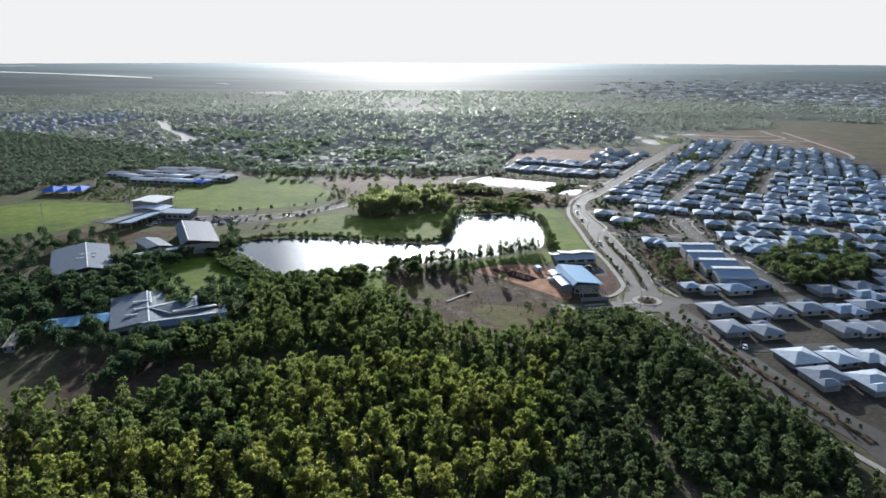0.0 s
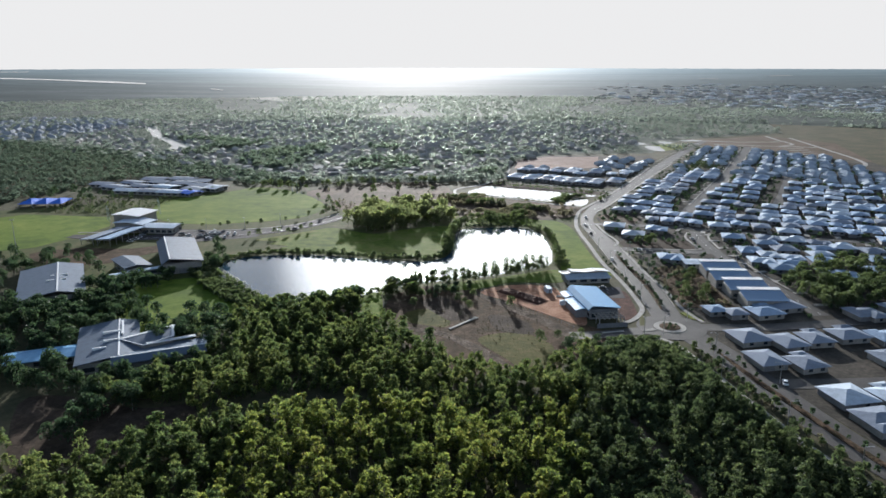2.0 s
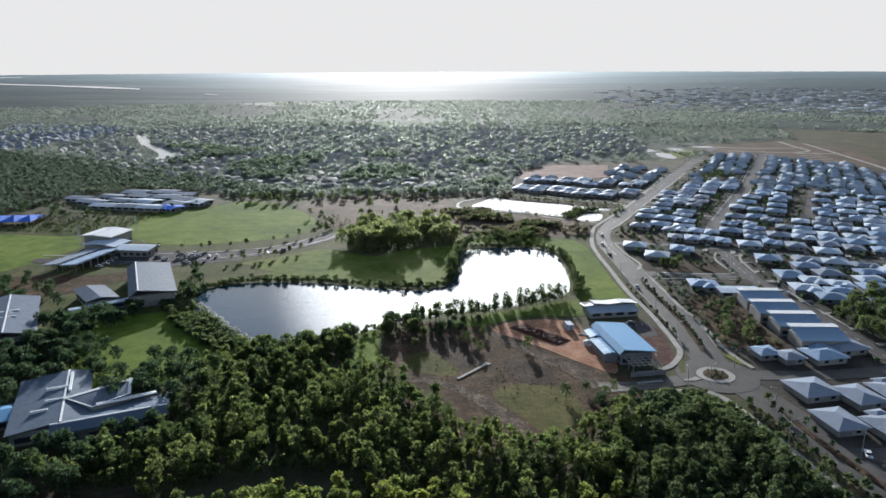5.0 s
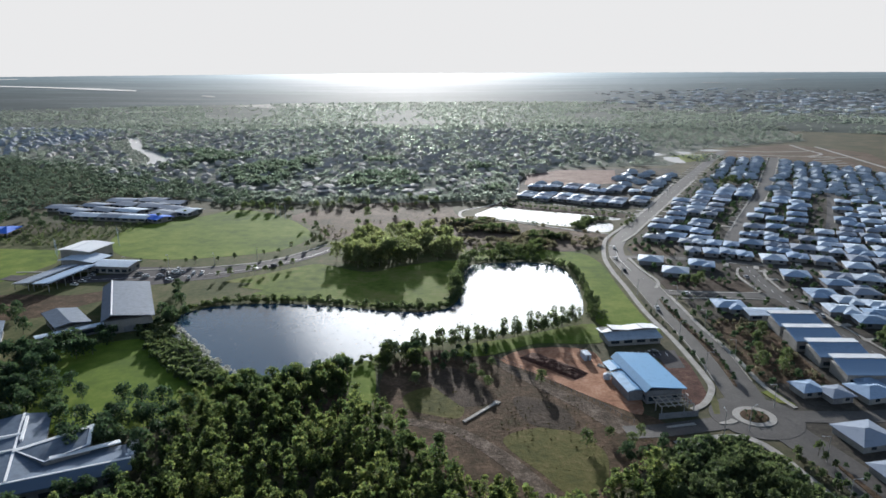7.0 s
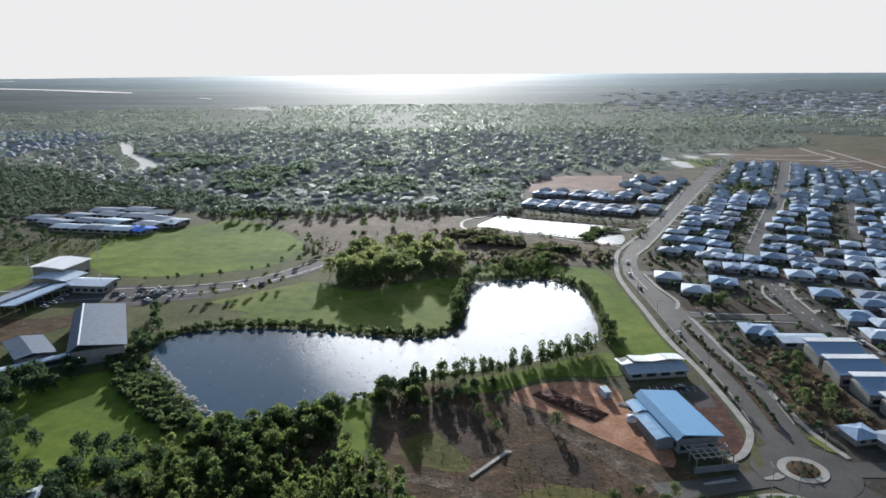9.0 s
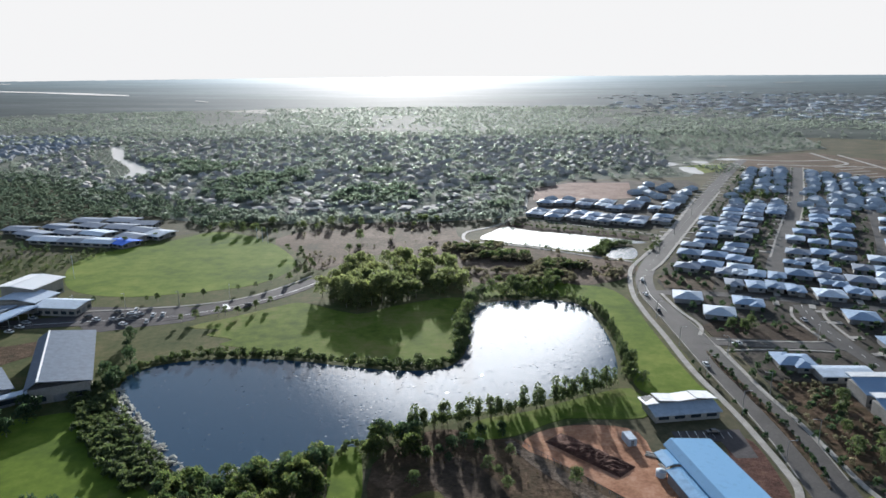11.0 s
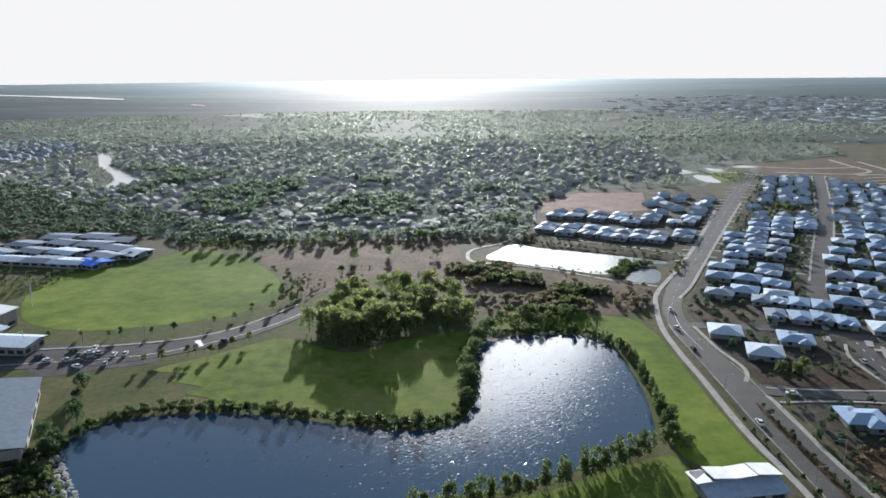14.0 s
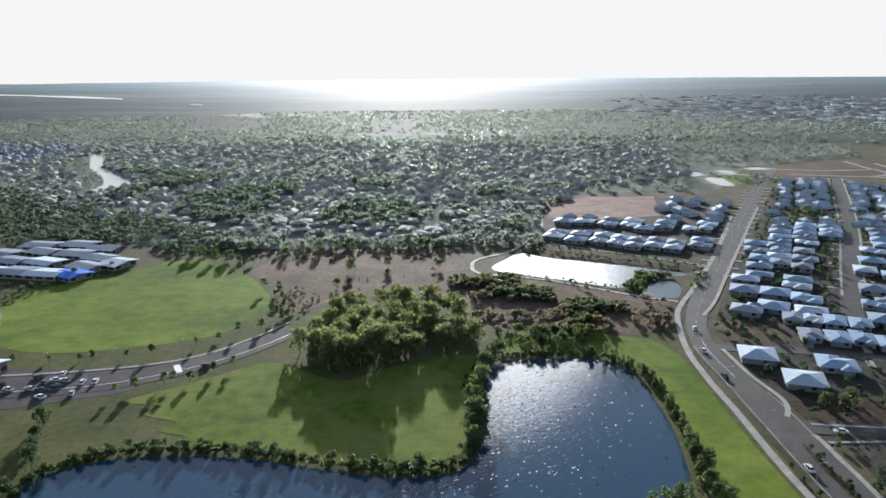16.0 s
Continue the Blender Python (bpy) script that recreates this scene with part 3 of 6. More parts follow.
slab("estate_ground", [(106, 322), (112, 350), (111, 400), (109, 450), (104, 495), (103, 540), (118, 575), (140, 620), (235, 815), (330, 1010), (390, 1010), (480, 900), (470, 800), (440, 650), (400, 500), (330, 330), (230, 235), (146, 190), (134, 222), (122, 262)], 0.07, M_YARD, 0.3, "bare grey-brown yards of the new estate", "ground")
slab("estate_ground", [(44, 735), (48, 790), (60, 850), (105, 900), (230, 905), (232, 870), (150, 690), (140, 672), (100, 676), (60, 700)], 0.07, M_YARD, 0.3, "bare yards beside the pond", "ground")
slab("lawn", smooth_loop([(4, 512), (28, 514), (52, 512), (62, 526), (44, 540), (14, 538)], 3), 0.13, M_LAWN_DRY, 0.3, "green grass north of the inlet", "grass")
slab("red_earth", [(56, 792), (64, 850), (104, 890), (165, 890), (148, 800), (104, 785)], 0.14, M_PINK, 0.3, "bare pink-brown building lots", "ground")
slab("car_park", smooth_loop([(-200, 490), (-180, 459), (-157, 465), (-135, 475), (-146, 494), (-172, 492)], 3), 0.11, M_ROAD_DARK, 0.3, "dark asphalt car park", "car park")

slab("bank", smooth_loop([(15, 666), (26, 680.5), (43, 668.5), (80, 653.5), (117, 636), (128, 645), (100, 662), (60, 684), (36, 698), (20, 686)], 3), 0.11, M_DITCH, 0.3, "dark grassy bank between pond and houses", "bank")
slab("car_park", [(64, 372), (86.5, 374), (86, 356.5), (79, 356), (78, 366), (64, 366)], 0.155, M_ROAD_DARK, 0.3, "dark asphalt car park beside the clubhouse", "car park")
ROADS = [("road", MAIN_S, 13.5, "grey asphalt road with a planted median"), ("road", MAIN_N, [14, 14, 14, 13.5, 13, 13, 11, 9.5, 9.5, 9.5, 11, 12, 12, 12, 12, 12, 11], "grey asphalt road sweeping towards the estate"),
         ("road", SIDE_W, 8, "grey asphalt side road"), ("road", CROSS, 7.5, "grey asphalt cross street"), ("road", STREET_E, 8, "grey asphalt street past the units"),
         ("road", STREET_N, 10, "wide grey asphalt street"), ("road", STREET_N2, 8, "grey asphalt estate street"), ("road", LINK_E, 9, "grey asphalt link road"),
         ("road", SOUTH_ST, 8, "grey asphalt side street"), ("road", SOUTH_ST2, 8, "grey asphalt side street"), ("road", PARK_ROAD, [9, 12, 16, 17, 16, 15, 14, 13, 10], "grey asphalt road below the oval")]
for i, (nm, line, w, lab) in enumerate(ROADS):
    strip(nm, line, w, 0.15 + 0.004 * i, M_ROAD_DARK if line is PARK_ROAD else M_ROAD, 0.3, lab, "road")
slab("road", [(98 + 15 * math.cos(a), 317.5 + 15 * math.sin(a)) for a in np.linspace(0, 6.283, 61)[:-1]], 0.20, M_ROAD, 0.3, "asphalt circle of the roundabout", "road")

PATHS = [([(66, 299.5), (85, 304.5), (93.5, 299), (99, 280), (106.5, 245), (114, 215), (121, 198), (133, 172)], 2.6), ([(88, 400), (86.5, 411), (85.3, 430), (84.8, 459), (83.6, 489), (84.6, 519), (91.5, 556), (99, 576), (115, 606), (150, 677), (205, 800)], 2.6),
         ([(78, 322), (84, 327), (90.3, 339), (91, 351), (90.6, 364), (89.8, 380), (88, 400)], 2.4), ([(114, 324), (110, 341), (109.3, 362), (107.8, 386), (106, 402), (104.5, 440), (103.4, 446)], 1.8),
         ([(52, 818), (49, 778), (43, 741), (21, 687), (-2, 664), (-6.4, 646), (-2, 632), (16, 626), (36, 618.5), (54, 607.5), (70, 597), (84, 588), (99, 581)], 2.4), ([(48, 705), (65, 694), (100, 672), (135, 650)], 1.8),
         ([(100.5, 458), (104.5, 470), (101, 492), (99.5, 518)], 1.8), ([(105, 560), (118, 582), (138, 624), (186, 724), (240, 836)], 1.8),
         ([(-262, 480), (-200, 485), (-150, 494), (-122, 507), (-105, 528), (-94, 548)], 1.6), ([(187, 592), (213, 645), (280, 780), (380, 1000)], 1.4), ([(199, 592), (226, 645), (292, 776), (394, 1000)], 1.4),
         ([(165, 452), (167, 480), (172, 494)], 1.4), ([(169, 440), (170, 405), (174, 370)], 1.4), ([(153, 452), (152, 480), (158, 497)], 1.4), ([(106, 453), (130, 451), (152, 451)], 1.2), ([(106, 441), (130, 442), (152, 440)], 1.2)]
for i, (line, w) in enumerate(PATHS):
    strip("pavement", line, w, 0.24 + 0.004 * i, M_CONC, 0.4, "pale concrete footpath", "footpath")
# the roundabout's apron ring and planted centre
def ring(bm, cx, cy, r0, r1, z0, z1, n=40):
    for k in range(n):
        a, b = 2 * math.pi * k / n, 2 * math.pi * (k + 1) / n
        q = [[bm.verts.new((cx + r * math.cos(t), cy + r * math.sin(t), z)) for r, z in ((r1, z0), (r1, z1), (r0, z1), (r0, z0))] for t in (a, b)]
        for i in range(3):
            bm.faces.new((q[0][i], q[1][i], q[1][i + 1], q[0][i + 1]))
    bmesh.ops.remove_doubles(bm, verts=bm.verts[:], dist=0.001)


rb = tagged(new("roundabout"), "round island with a concrete apron and dry planting", "roundabout", "", "structure")
bm = bmesh.new(); ring(bm, 97.4, 317.6, 4.6, 7.0, 0.1, 0.34); part("apron", bm, M_CONC, rb)
bm = bmesh.new(); bmesh.ops.create_circle(bm, cap_ends=True, radius=4.6, segments=32, matrix=Matrix.Translation((97.4, 317.6, 0.38))); part("soil", bm, M_SLOPE, rb)

# ---- houses of the estate ----
HOUSE_BLOCKS = {}
HOUSE_BLOCKS["pond estate"] = [(52, 720), (66, 710), (81, 707), (92, 700), (102, 693), (115, 693), (126, 686), (146, 693), (66, 770), (82, 770), (98, 761), (114, 757), (121, 744), (137, 750), (154, 744), (166, 744), (154, 784), (155, 822), (168, 817), (179, 866), (182, 777), (190, 796), (204, 822), (215, 845)]
HOUSE_BLOCKS["north street"] = [(177, 680), (172, 661), (164, 642), (157, 624), (138, 596), (127, 564), (206, 677), (198, 658), (188, 640), (174, 614), (168, 602), (152, 591), (163, 580), (298, 920), (279, 875), (260, 834), (239, 804), (315, 906), (295, 862), (276, 822)]
HOUSE_BLOCKS["cross street"] = [(142, 531), (152, 527), (162, 526), (170, 520), (195, 530), (184, 512), (200, 516), (212, 509), (234, 512), (225, 495), (245, 503), (259, 498), (268, 494), (280, 494), (305, 526), (315, 525), (294, 530), (279, 472), (290, 467), (182, 478), (180, 445), (202, 447), (187, 434), (240, 453), (254, 445), (271, 443)]
HOUSE_BLOCKS["east grid"] = [(144, 552), (152, 550), (161, 548), (171, 545), (221, 634), (206, 597), (192, 571), (231, 623), (222, 597), (207, 571), (255, 640), (245, 617), (297, 634), (279, 604), (228, 585), (227, 560), (247, 580), (238, 557), (259, 574), (253, 558), (272, 569), (282, 621), (315, 617), (333, 618), (347, 616), (361, 606), (268, 585), (296, 594), (309, 593), (323, 583), (341, 582), (200, 576), (246, 538), (267, 556), (275, 552), (290, 553), (303, 552), (332, 549)]
HOUSE_BLOCKS["far east"] = [(249, 677), (236, 654), (325, 834), (341, 826), (286, 760), (297, 751), (311, 757), (319, 748), (334, 748), (338, 733), (353, 739), (367, 733), (264, 692), (278, 692), (265, 662), (316, 692), (300, 660), (330, 692), (328, 668), (377, 914), (403, 899), (395, 855), (440, 896), (416, 846), (314, 816), (340, 808), (370, 805), (384, 779), (347, 679), (359, 673), (383, 672), (344, 650), (358, 648)]
HOUSE_BLOCKS["south rows"] = [(184, 406), (214, 393), (204, 395), (232, 403), (244, 397), (123, 336), (131, 332), (145, 334), (158, 343), (126, 303), (124, 280), (140, 298), (138, 277), (153, 302), (169, 307), (185, 305), (199, 312), (172, 282), (181, 281), (190, 283)]
HOUSE_BLOCKS["corner lots"] = [(127, 426), (137, 498), (118, 484), (140, 250), (155, 250), (142, 234), (168, 251), (158, 231), (177, 237), (110, 508)]

HOUSE_BLOCKS["pond back"] = [(57, 732), (72, 726), (87, 722), (98, 715), (108, 708), (121, 708), (132, 701), (152, 708), (72, 785), (88, 785), (104, 776), (120, 772), (143, 765), (172, 759), (196, 812), (172, 800), (186, 842), (197, 862), (168, 842)]



def hip(bm, x0, x1, y0, y1, z, rise, over=0.6):
    """A hipped roof with eaves and a thin edge."""
    x0, x1, y0, y1 = x0 - over, x1 + over, y0 - over, y1 + over
    w, d = x1 - x0, y1 - y0
    e = [(x0, y0), (x1, y0), (x1, y1), (x0, y1)]
    lo = [bm.verts.new((*p, z - 0.18)) for p in e]
    up = [bm.verts.new((*p, z)) for p in e]
    if w >= d:
        a, b = bm.verts.new((x0 + d * 0.45, (y0 + y1) / 2, z + rise)), bm.verts.new((x1 - d * 0.45, (y0 + y1) / 2, z + rise))
        for f in ((up[0], up[1], b, a), (up[1], up[2], b), (up[2], up[3], a, b), (up[3], up[0], a)):
            bm.faces.new(f)
    else:
        a, b = bm.verts.new(((x0 + x1) / 2, y0 + w * 0.45, z + rise)), bm.verts.new(((x0 + x1) / 2, y1 - w * 0.45, z + rise))
        for f in ((up[0], up[1], a), (up[1], up[2], b, a), (up[2], up[3], b), (up[3], up[0], a, b)):
            bm.faces.new(f)
    for i in range(4):
        bm.faces.new((lo[i], lo[(i + 1) % 4], up[(i + 1) % 4], up[i]))
    bm.faces.new(lo[::-1])


def house_kind(w, d, style, roof, wall=None, label="pale rendered house with a grey-blue steel roof"):
    top = tagged(new("house"), label, "house", "estate houses")
    wall = wall or M_WALL
    bm = bmesh.new()
    box(bm, -w / 2, w / 2, -d / 2, d / 2, -0.2, 2.8)
    if style == 2:
        box(bm, -w * 0.06, w / 2 - 0.2, -d / 2 - 2.4, -d / 2 + 0.5, -0.2, 2.65)
        box(bm, -w / 2 + 0.25, -w * 0.07, d / 2 - 0.5, d / 2 + 1.6, -0.2, 2.62)
    if style == 1:
        box(bm, -w / 2 - 0.2, 0.2, -d / 2 - 3.2, -d / 2 + 0.5, -0.2, 2.6)
    part("wall", bm, wall, top)
    bm = bmesh.new()
    hip(bm, -w / 2, w / 2, -d / 2, d / 2, 2.75, min(w, d) * 0.135, 0.9)
    if style == 2:
        hip(bm, -w * 0.08, w / 2 - 0.15, -d / 2 - 2.6, d * 0.1, 2.72, w * 0.1, 0.8)
        hip(bm, -w / 2 + 0.2, -w * 0.05, d * 0.05, d / 2 + 1.8, 2.7, w * 0.085, 0.7)
    part("roof", bm, roof, top)
    if style == 1:
        bm = bmesh.new()
        hip(bm, -w / 2 - 0.2, 0.2, -d / 2 - 3.2, -d / 2 + 1.5, 2.7, w * 0.1)
        part("porch_roof", bm, roof, top)
    for x in (-w * 0.28, w * 0.22):
        bm = bmesh.new(); box(bm, x - 0.9, x + 0.9, d / 2 - 0.05, d / 2 + 0.05, 0.9, 2.2); part("window", bm, M_GLASS, top)
    bm = bmesh.new(); box(bm, w * 0.12, w * 0.12 + 1.6, -d / 2 - (2.45 if style == 2 else 0.05), -d / 2 + (-2.35 if style == 2 else 0.05), 0.9, 2.2); part("window", bm, M_GLASS, top)
    bm = bmesh.new(); box(bm, w * 0.36, w * 0.36 + 0.9, -d / 2 - (2.46 if style == 2 else 0.06), -d / 2 + (-2.36 if style == 2 else 0.04), 0, 2.1); part("door", bm, M_WALL_DARK, top)
    bm = bmesh.new()
    g = -d / 2 - 3.2 if style == 1 else -d / 2
    box(bm, -w / 2 + 0.4, -w / 2 + 0.4 + min(4.8, w * 0.42), g - 0.06, g + 0.04, 0, 2.3); part("garage_door", bm, M_WALL_DARK, top)
    return top


# further houses fill the blocks between the streets
first = [p for block in HOUSE_BLOCKS.values() for p in block]
ESTATE = [(120, 548), (142, 615), (186, 705), (240, 815), (318, 985), (372, 985), (440, 880), (430, 760), (395, 590), (350, 478), (300, 478), (236, 494), (180, 512)]
ESTATE_S = [(176, 345), (205, 302), (250, 300), (300, 380), (335, 455), (240, 476), (176, 490)]
c, s = math.cos(radians(-24)), math.sin(radians(-24))
for poly in (ESTATE, ESTATE_S):
    for gx in range(-12, 30):
        for gy in range(-12, 50):
            u, v = gx * 15.5, gy * 15.0
            p = (120 + c * u - s * v + float(rng.uniform(-1, 1)), 480 + s * u + c * v + float(rng.uniform(-1, 1)))
            if not inside([p], poly)[0] or any(near_line([p], line, 11)[0] for line in (MAIN_N, CROSS, STREET_N, STREET_N2, STREET_E)):
                continue
            if any((p[0] - q[0]) ** 2 + (p[1] - q[1]) ** 2 < 12.6 ** 2 for q in first) or inside([p], [(160, 335), (225, 345), (258, 400), (236, 436), (200, 412), (172, 392)])[0]:
                continue
            if inside([p], [(232, 770), (280, 780), (285, 815), (250, 820)])[0] or inside([p], [(104, 530), (136, 528), (134, 556), (108, 558)])[0]:
                continue
            first.append((round(p[0], 1), round(p[1], 1)))
all_at = np.array(first, float)
near_first = all_at[np.argsort(np.hypot(all_at[:, 0] - 60, all_at[:, 1] - 240))]
FAR_ESTATE = near_first[285:]
KINDS = {}
for x, y in near_first[:285]:
    turn = 14 if y < 345 else (-4 if y < 470 else (-16 if y < 545 else -24))
    c, s = math.cos(radians(turn)), math.sin(radians(turn))
    dx, dy = all_at[:, 0] - x, all_at[:, 1] - y
    u, v = np.abs(c * dx + s * dy), np.abs(-s * dx + c * dy)
    w, d = (min([14.0] + (0.84 * gap[(gap > 3) & (other < 7)]).tolist()) for gap, other in ((u, v), (v, u)))
    w, d = (min((8, 10.5, 13, 16), key=lambda q: abs(q - g)) for g in (w, d))
    style, tone = int(rng.integers(3)), ((2, 3)[int(rng.integers(2))] if y < 256 else (2, 2, 2, 0)[int(rng.integers(4))] if y < 345 else int(rng.integers(4)))
    if y < 345:
        w, d = min(w, 13), min(d, 13)
    key = (w, d, style, tone)
    m = pose(x, y, 0.05, 0, 0, turn + int(rng.integers(2)) * 180 + float(rng.uniform(-3, 3)))
    if key not in KINDS:
        KINDS[key] = house_kind(w, d - (0, 2, 3)[style], style, (M_ROOF, M_ROOF, M_ROOF_SLATE, M_ROOF_WHITE)[tone], (M_WALL, M_WALL_DARK)[tone % 2], "%s rendered house with a hipped %s steel roof" % (("pale", "dark")[tone % 2], ("grey-blue", "grey-blue", "slate grey", "pale grey")[tone]))
        KINDS[key].matrix_basis = m
    else:
        copy_thing(KINDS[key], m)
HOUSE_AT = all_at

# ---- bushland trees ----
BUSH = [tree_kind(h, r, 470, 0.48, 10 + i, base=0.16, clumps=28, flat=1.1) for i, (h, r) in enumerate(((9.8, 2.7), (8.4, 2.2), (11.8, 2.6), (6.6, 2.1), (9.0, 3.2)))]
FOREST = [(-175, 128), (150, 128), (127, 165), (116, 200), (106, 229), (97, 262), (86, 288), (60, 286), (42, 276), (30, 262), (6, 272), (-18, 298), (-34, 325), (-46, 340), (-62, 336), (-84, 332), (-98, 316),
          (-94, 298), (-96, 266), (-112, 248), (-124, 240), (-124, 212), (-140, 196), (-175, 190)]
pts = scatter(FOREST, 4.45)
strip("dirt_track", [(60, 240), (63, 232), (66, 210), (71, 196), (69, 182), (74, 160)], [1.5, 2.6, 2.2, 3.0, 2.4, 2.6], 0.06, M_RUBBLE, 0.25, "pale stony gully through the bush", "track")
pts = pts[~near_line(pts, [(63, 232), (66, 210), (71, 196), (69, 182), (74, 160)], 3.4) & ~near_line(pts, [(-124, 205), (-98, 216), (-82, 227), (-67, 236), (-52, 241), (-34, 242)], 6.5)]
BANK_GAPS = [[(-106, 336), (-102, 339), (-88, 330), (-87, 321), (-99, 322)], [(-45.5, 352), (-38, 360), (-33, 336), (-34, 318), (-39, 311), (-44, 321), (-42.5, 332)], [(-59, 325), (-44, 329), (-38, 316), (-45, 308), (-56, 310)]]
slab("lawn", smooth_loop(BANK_GAPS[0], 3), 0.165, M_LAWN_DRY, 0.3, "small green clearing among lakeside trees", "grass")
slab("lawn", smooth_loop(BANK_GAPS[1], 3), 0.17, M_LAWN, 0.3, "bright green grass running down to the lake", "grass")
slab("worn_grass", smooth_loop(BANK_GAPS[2], 3), 0.175, M_SLOPE, 0.3, "brown worn clearing in the bush", "grass")
GULLY = [(-147, 236), (-137, 243), (-117, 238), (-100, 235), (-86, 239), (-84, 224), (-97, 216), (-98, 206), (-111, 199), (-124, 196)]
pts = pts[~inside(pts, GULLY)]
for gap in BANK_GAPS:
    pts = pts[~inside(pts, gap)]
slab("clearing", smooth_loop(GULLY, 3), 0.05, M_DITCH, 0.2, "dark bare gully floor in the bush", "ground")
thinner = np.array([noise.noise((x * 0.05, y * 0.05, 0.0)) for x, y in pts])
pts = pts[rng.uniform(size=len(pts)) < 0.93 - 0.5 * np.clip(thinner, 0, 1)]
dim = (pts[:, 0] > 38 + 0.18 * (pts[:, 1] - 180) + rng.normal(0, 5, len(pts))) & (pts[:, 1] > 90)
low = pts[dim]
pts = pts[~dim]
near = (pts[:, 1] > 175) & (pts[:, 1] < 262) & (pts[:, 0] > -62) & (pts[:, 0] < 45)
named = pts[near][:290]
rest = np.concatenate([pts[near][290:], pts[~near]])
proto = [tree_thing("gum_tree", k, M_LEAF_BUSH, "leafy yellow-green gum tree in dense bush", "bushland trees") for k in BUSH]
# trees north of the path get the leaves darkened for cloud shade
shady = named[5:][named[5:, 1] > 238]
plant(proto, named[5:][named[5:, 1] <= 238], 0.55, 1.25)
shaded_proto = [tree_thing("gum_tree", k, M_LEAF_BUSH_SHADE, "green gum tree in dense bush, darkened for cloud shade", "bushland trees") for k in BUSH]
for p, at in zip(shaded_proto, shady[:5]):
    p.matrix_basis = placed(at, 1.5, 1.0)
plant(shaded_proto, shady[5:], 0.55, 1.25)
for p, at in zip(proto, named[:5]):
    p.matrix_basis = placed(at, 0.5, 1.0)
thin = [(k["crown"][0], k["crown"][1]) for k in BUSH]
# northern and lower-left bush: cloud shade painted through the leaf colour
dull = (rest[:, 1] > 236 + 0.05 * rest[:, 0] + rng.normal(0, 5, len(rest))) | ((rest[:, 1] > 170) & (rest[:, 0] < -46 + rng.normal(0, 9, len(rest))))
joined("bushland", thin, rest[dull], M_LEAF_BUSH_SHADE, 0.55, 1.25, "dense gum woodland canopy, leaf colour darkened for cloud shade", "bush")
rest = rest[~dull]
joined("bushland", thin, rest, M_LEAF_BUSH, 0.55, 1.25, "dense yellow-green gum woodland canopy", "bush")
stems = [k["trunk"] for k in BUSH]
joined("bushland", [(v * (1, 1, 1), f) for v, f in thin], low, M_LEAF_VERGE, 0.5, 1.0, "lower grey-green bush beside the road", "bush")
floor_growth = scatter([(-120, 150), (45, 150), (40, 262), (6, 272), (-18, 298), (-40, 330), (-90, 325), (-92, 262), (-120, 236)], 4.0)
floor_growth = floor_growth[~inside(floor_growth, GULLY)]
floor_growth = floor_growth[~near_line(floor_growth, [(-124, 205), (-98, 216), (-82, 227), (-67, 236), (-52, 241), (-34, 242)], 4.0)]
under = scatter([(40, 165), (120, 165), (112, 205), (103, 232), (94, 262), (84, 284), (60, 282), (44, 272), (36, 250), (38, 200)], 2.4)
UNDER = [crown_arrays(2.2, 1.9, 60, 0.6, 33 + i, base=0.02, clumps=4)[:2] for i in range(3)]
joined("undergrowth", UNDER, under[~near_line(under, [(63, 232), (66, 210), (71, 196), (69, 182), (74, 160)], 2.2)], M_LEAF_VERGE, 0.7, 1.6, "grey-green undergrowth beneath the bush", "undergrowth")
joined("undergrowth", [(v * (1, 1, 1.5), f) for v, f in UNDER], floor_growth, M_LEAF_BUSH_SHADE, 0.7, 1.5, "green saplings and undergrowth in the bush", "undergrowth")
south = scatter([(-230, -60), (230, -60), (190, 60), (155, 126), (-180, 126), (-230, 60)], 5.4)
SPARSE = [crown_arrays(8.5, 3.0, 60, 1.5, 25 + i, base=0.1, clumps=9)[:2] for i in range(4)]
joined("bushland", SPARSE, south, M_LEAF_BUSH, 0.6, 1.2, "yellow-green gum woodland below the start of the flight", "bush")
joined("bushland_stems", stems, rest, M_BARK, 0.55, 1.25, "slender pale trunks under the bush canopy", "bush")

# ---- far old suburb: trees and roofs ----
# garden ground paled in its base colour where haze would lighten it
M_SUBURB = mottled("haze_paled_gardens", (0.17, 0.18, 0.145), (0.25, 0.255, 0.215), (0.36, 0.35, 0.315), 0.03, 0.12, spec=0.0)
FAR = [crown_arrays(6.0, 3.6, 84, 1.25, 40 + i, base=0.02, clumps=8, flat=0.9)[:2] for i in range(4)]
FAR_WEST = [crown_arrays(6.0, 3.8, 50, 1.6, 44 + i, base=0.02, clumps=7, flat=0.9)[:2] for i in range(4)]
SUBURB = [(-620, 980), (-430, 860), (-330, 760), (-230, 700), (-140, 690), (-20, 700), (45, 720), (45, 800), (60, 860), (110, 910), (240, 930), (330, 1100), (420, 1150), (520, 1200), (600, 1500), (-950, 1500), (-950, 1150)]
RIVER = [(-575, 1262), (-556, 1268), (-490, 1140), (-484, 1114), (-455, 1084), (-426, 1056), (-390, 1000), (-378, 962), (-382, 944), (-396, 928), (-406, 976), (-447, 1046), (-490, 1103)]
DEV = [(330, 1000), (345, 1085), (470, 1150), (530, 1050), (476, 850), (440, 900), (388, 1005)]
slab("suburb_ground", SUBURB, 0.05, M_SUBURB, 0.3, "grey-green gardens and streets of the old suburb, paled in place of haze", "ground")
pts = scatter(SUBURB, 12.2)
groves = np.array([noise.noise((x * 0.012, y * 0.009, 5.0)) for x, y in pts])
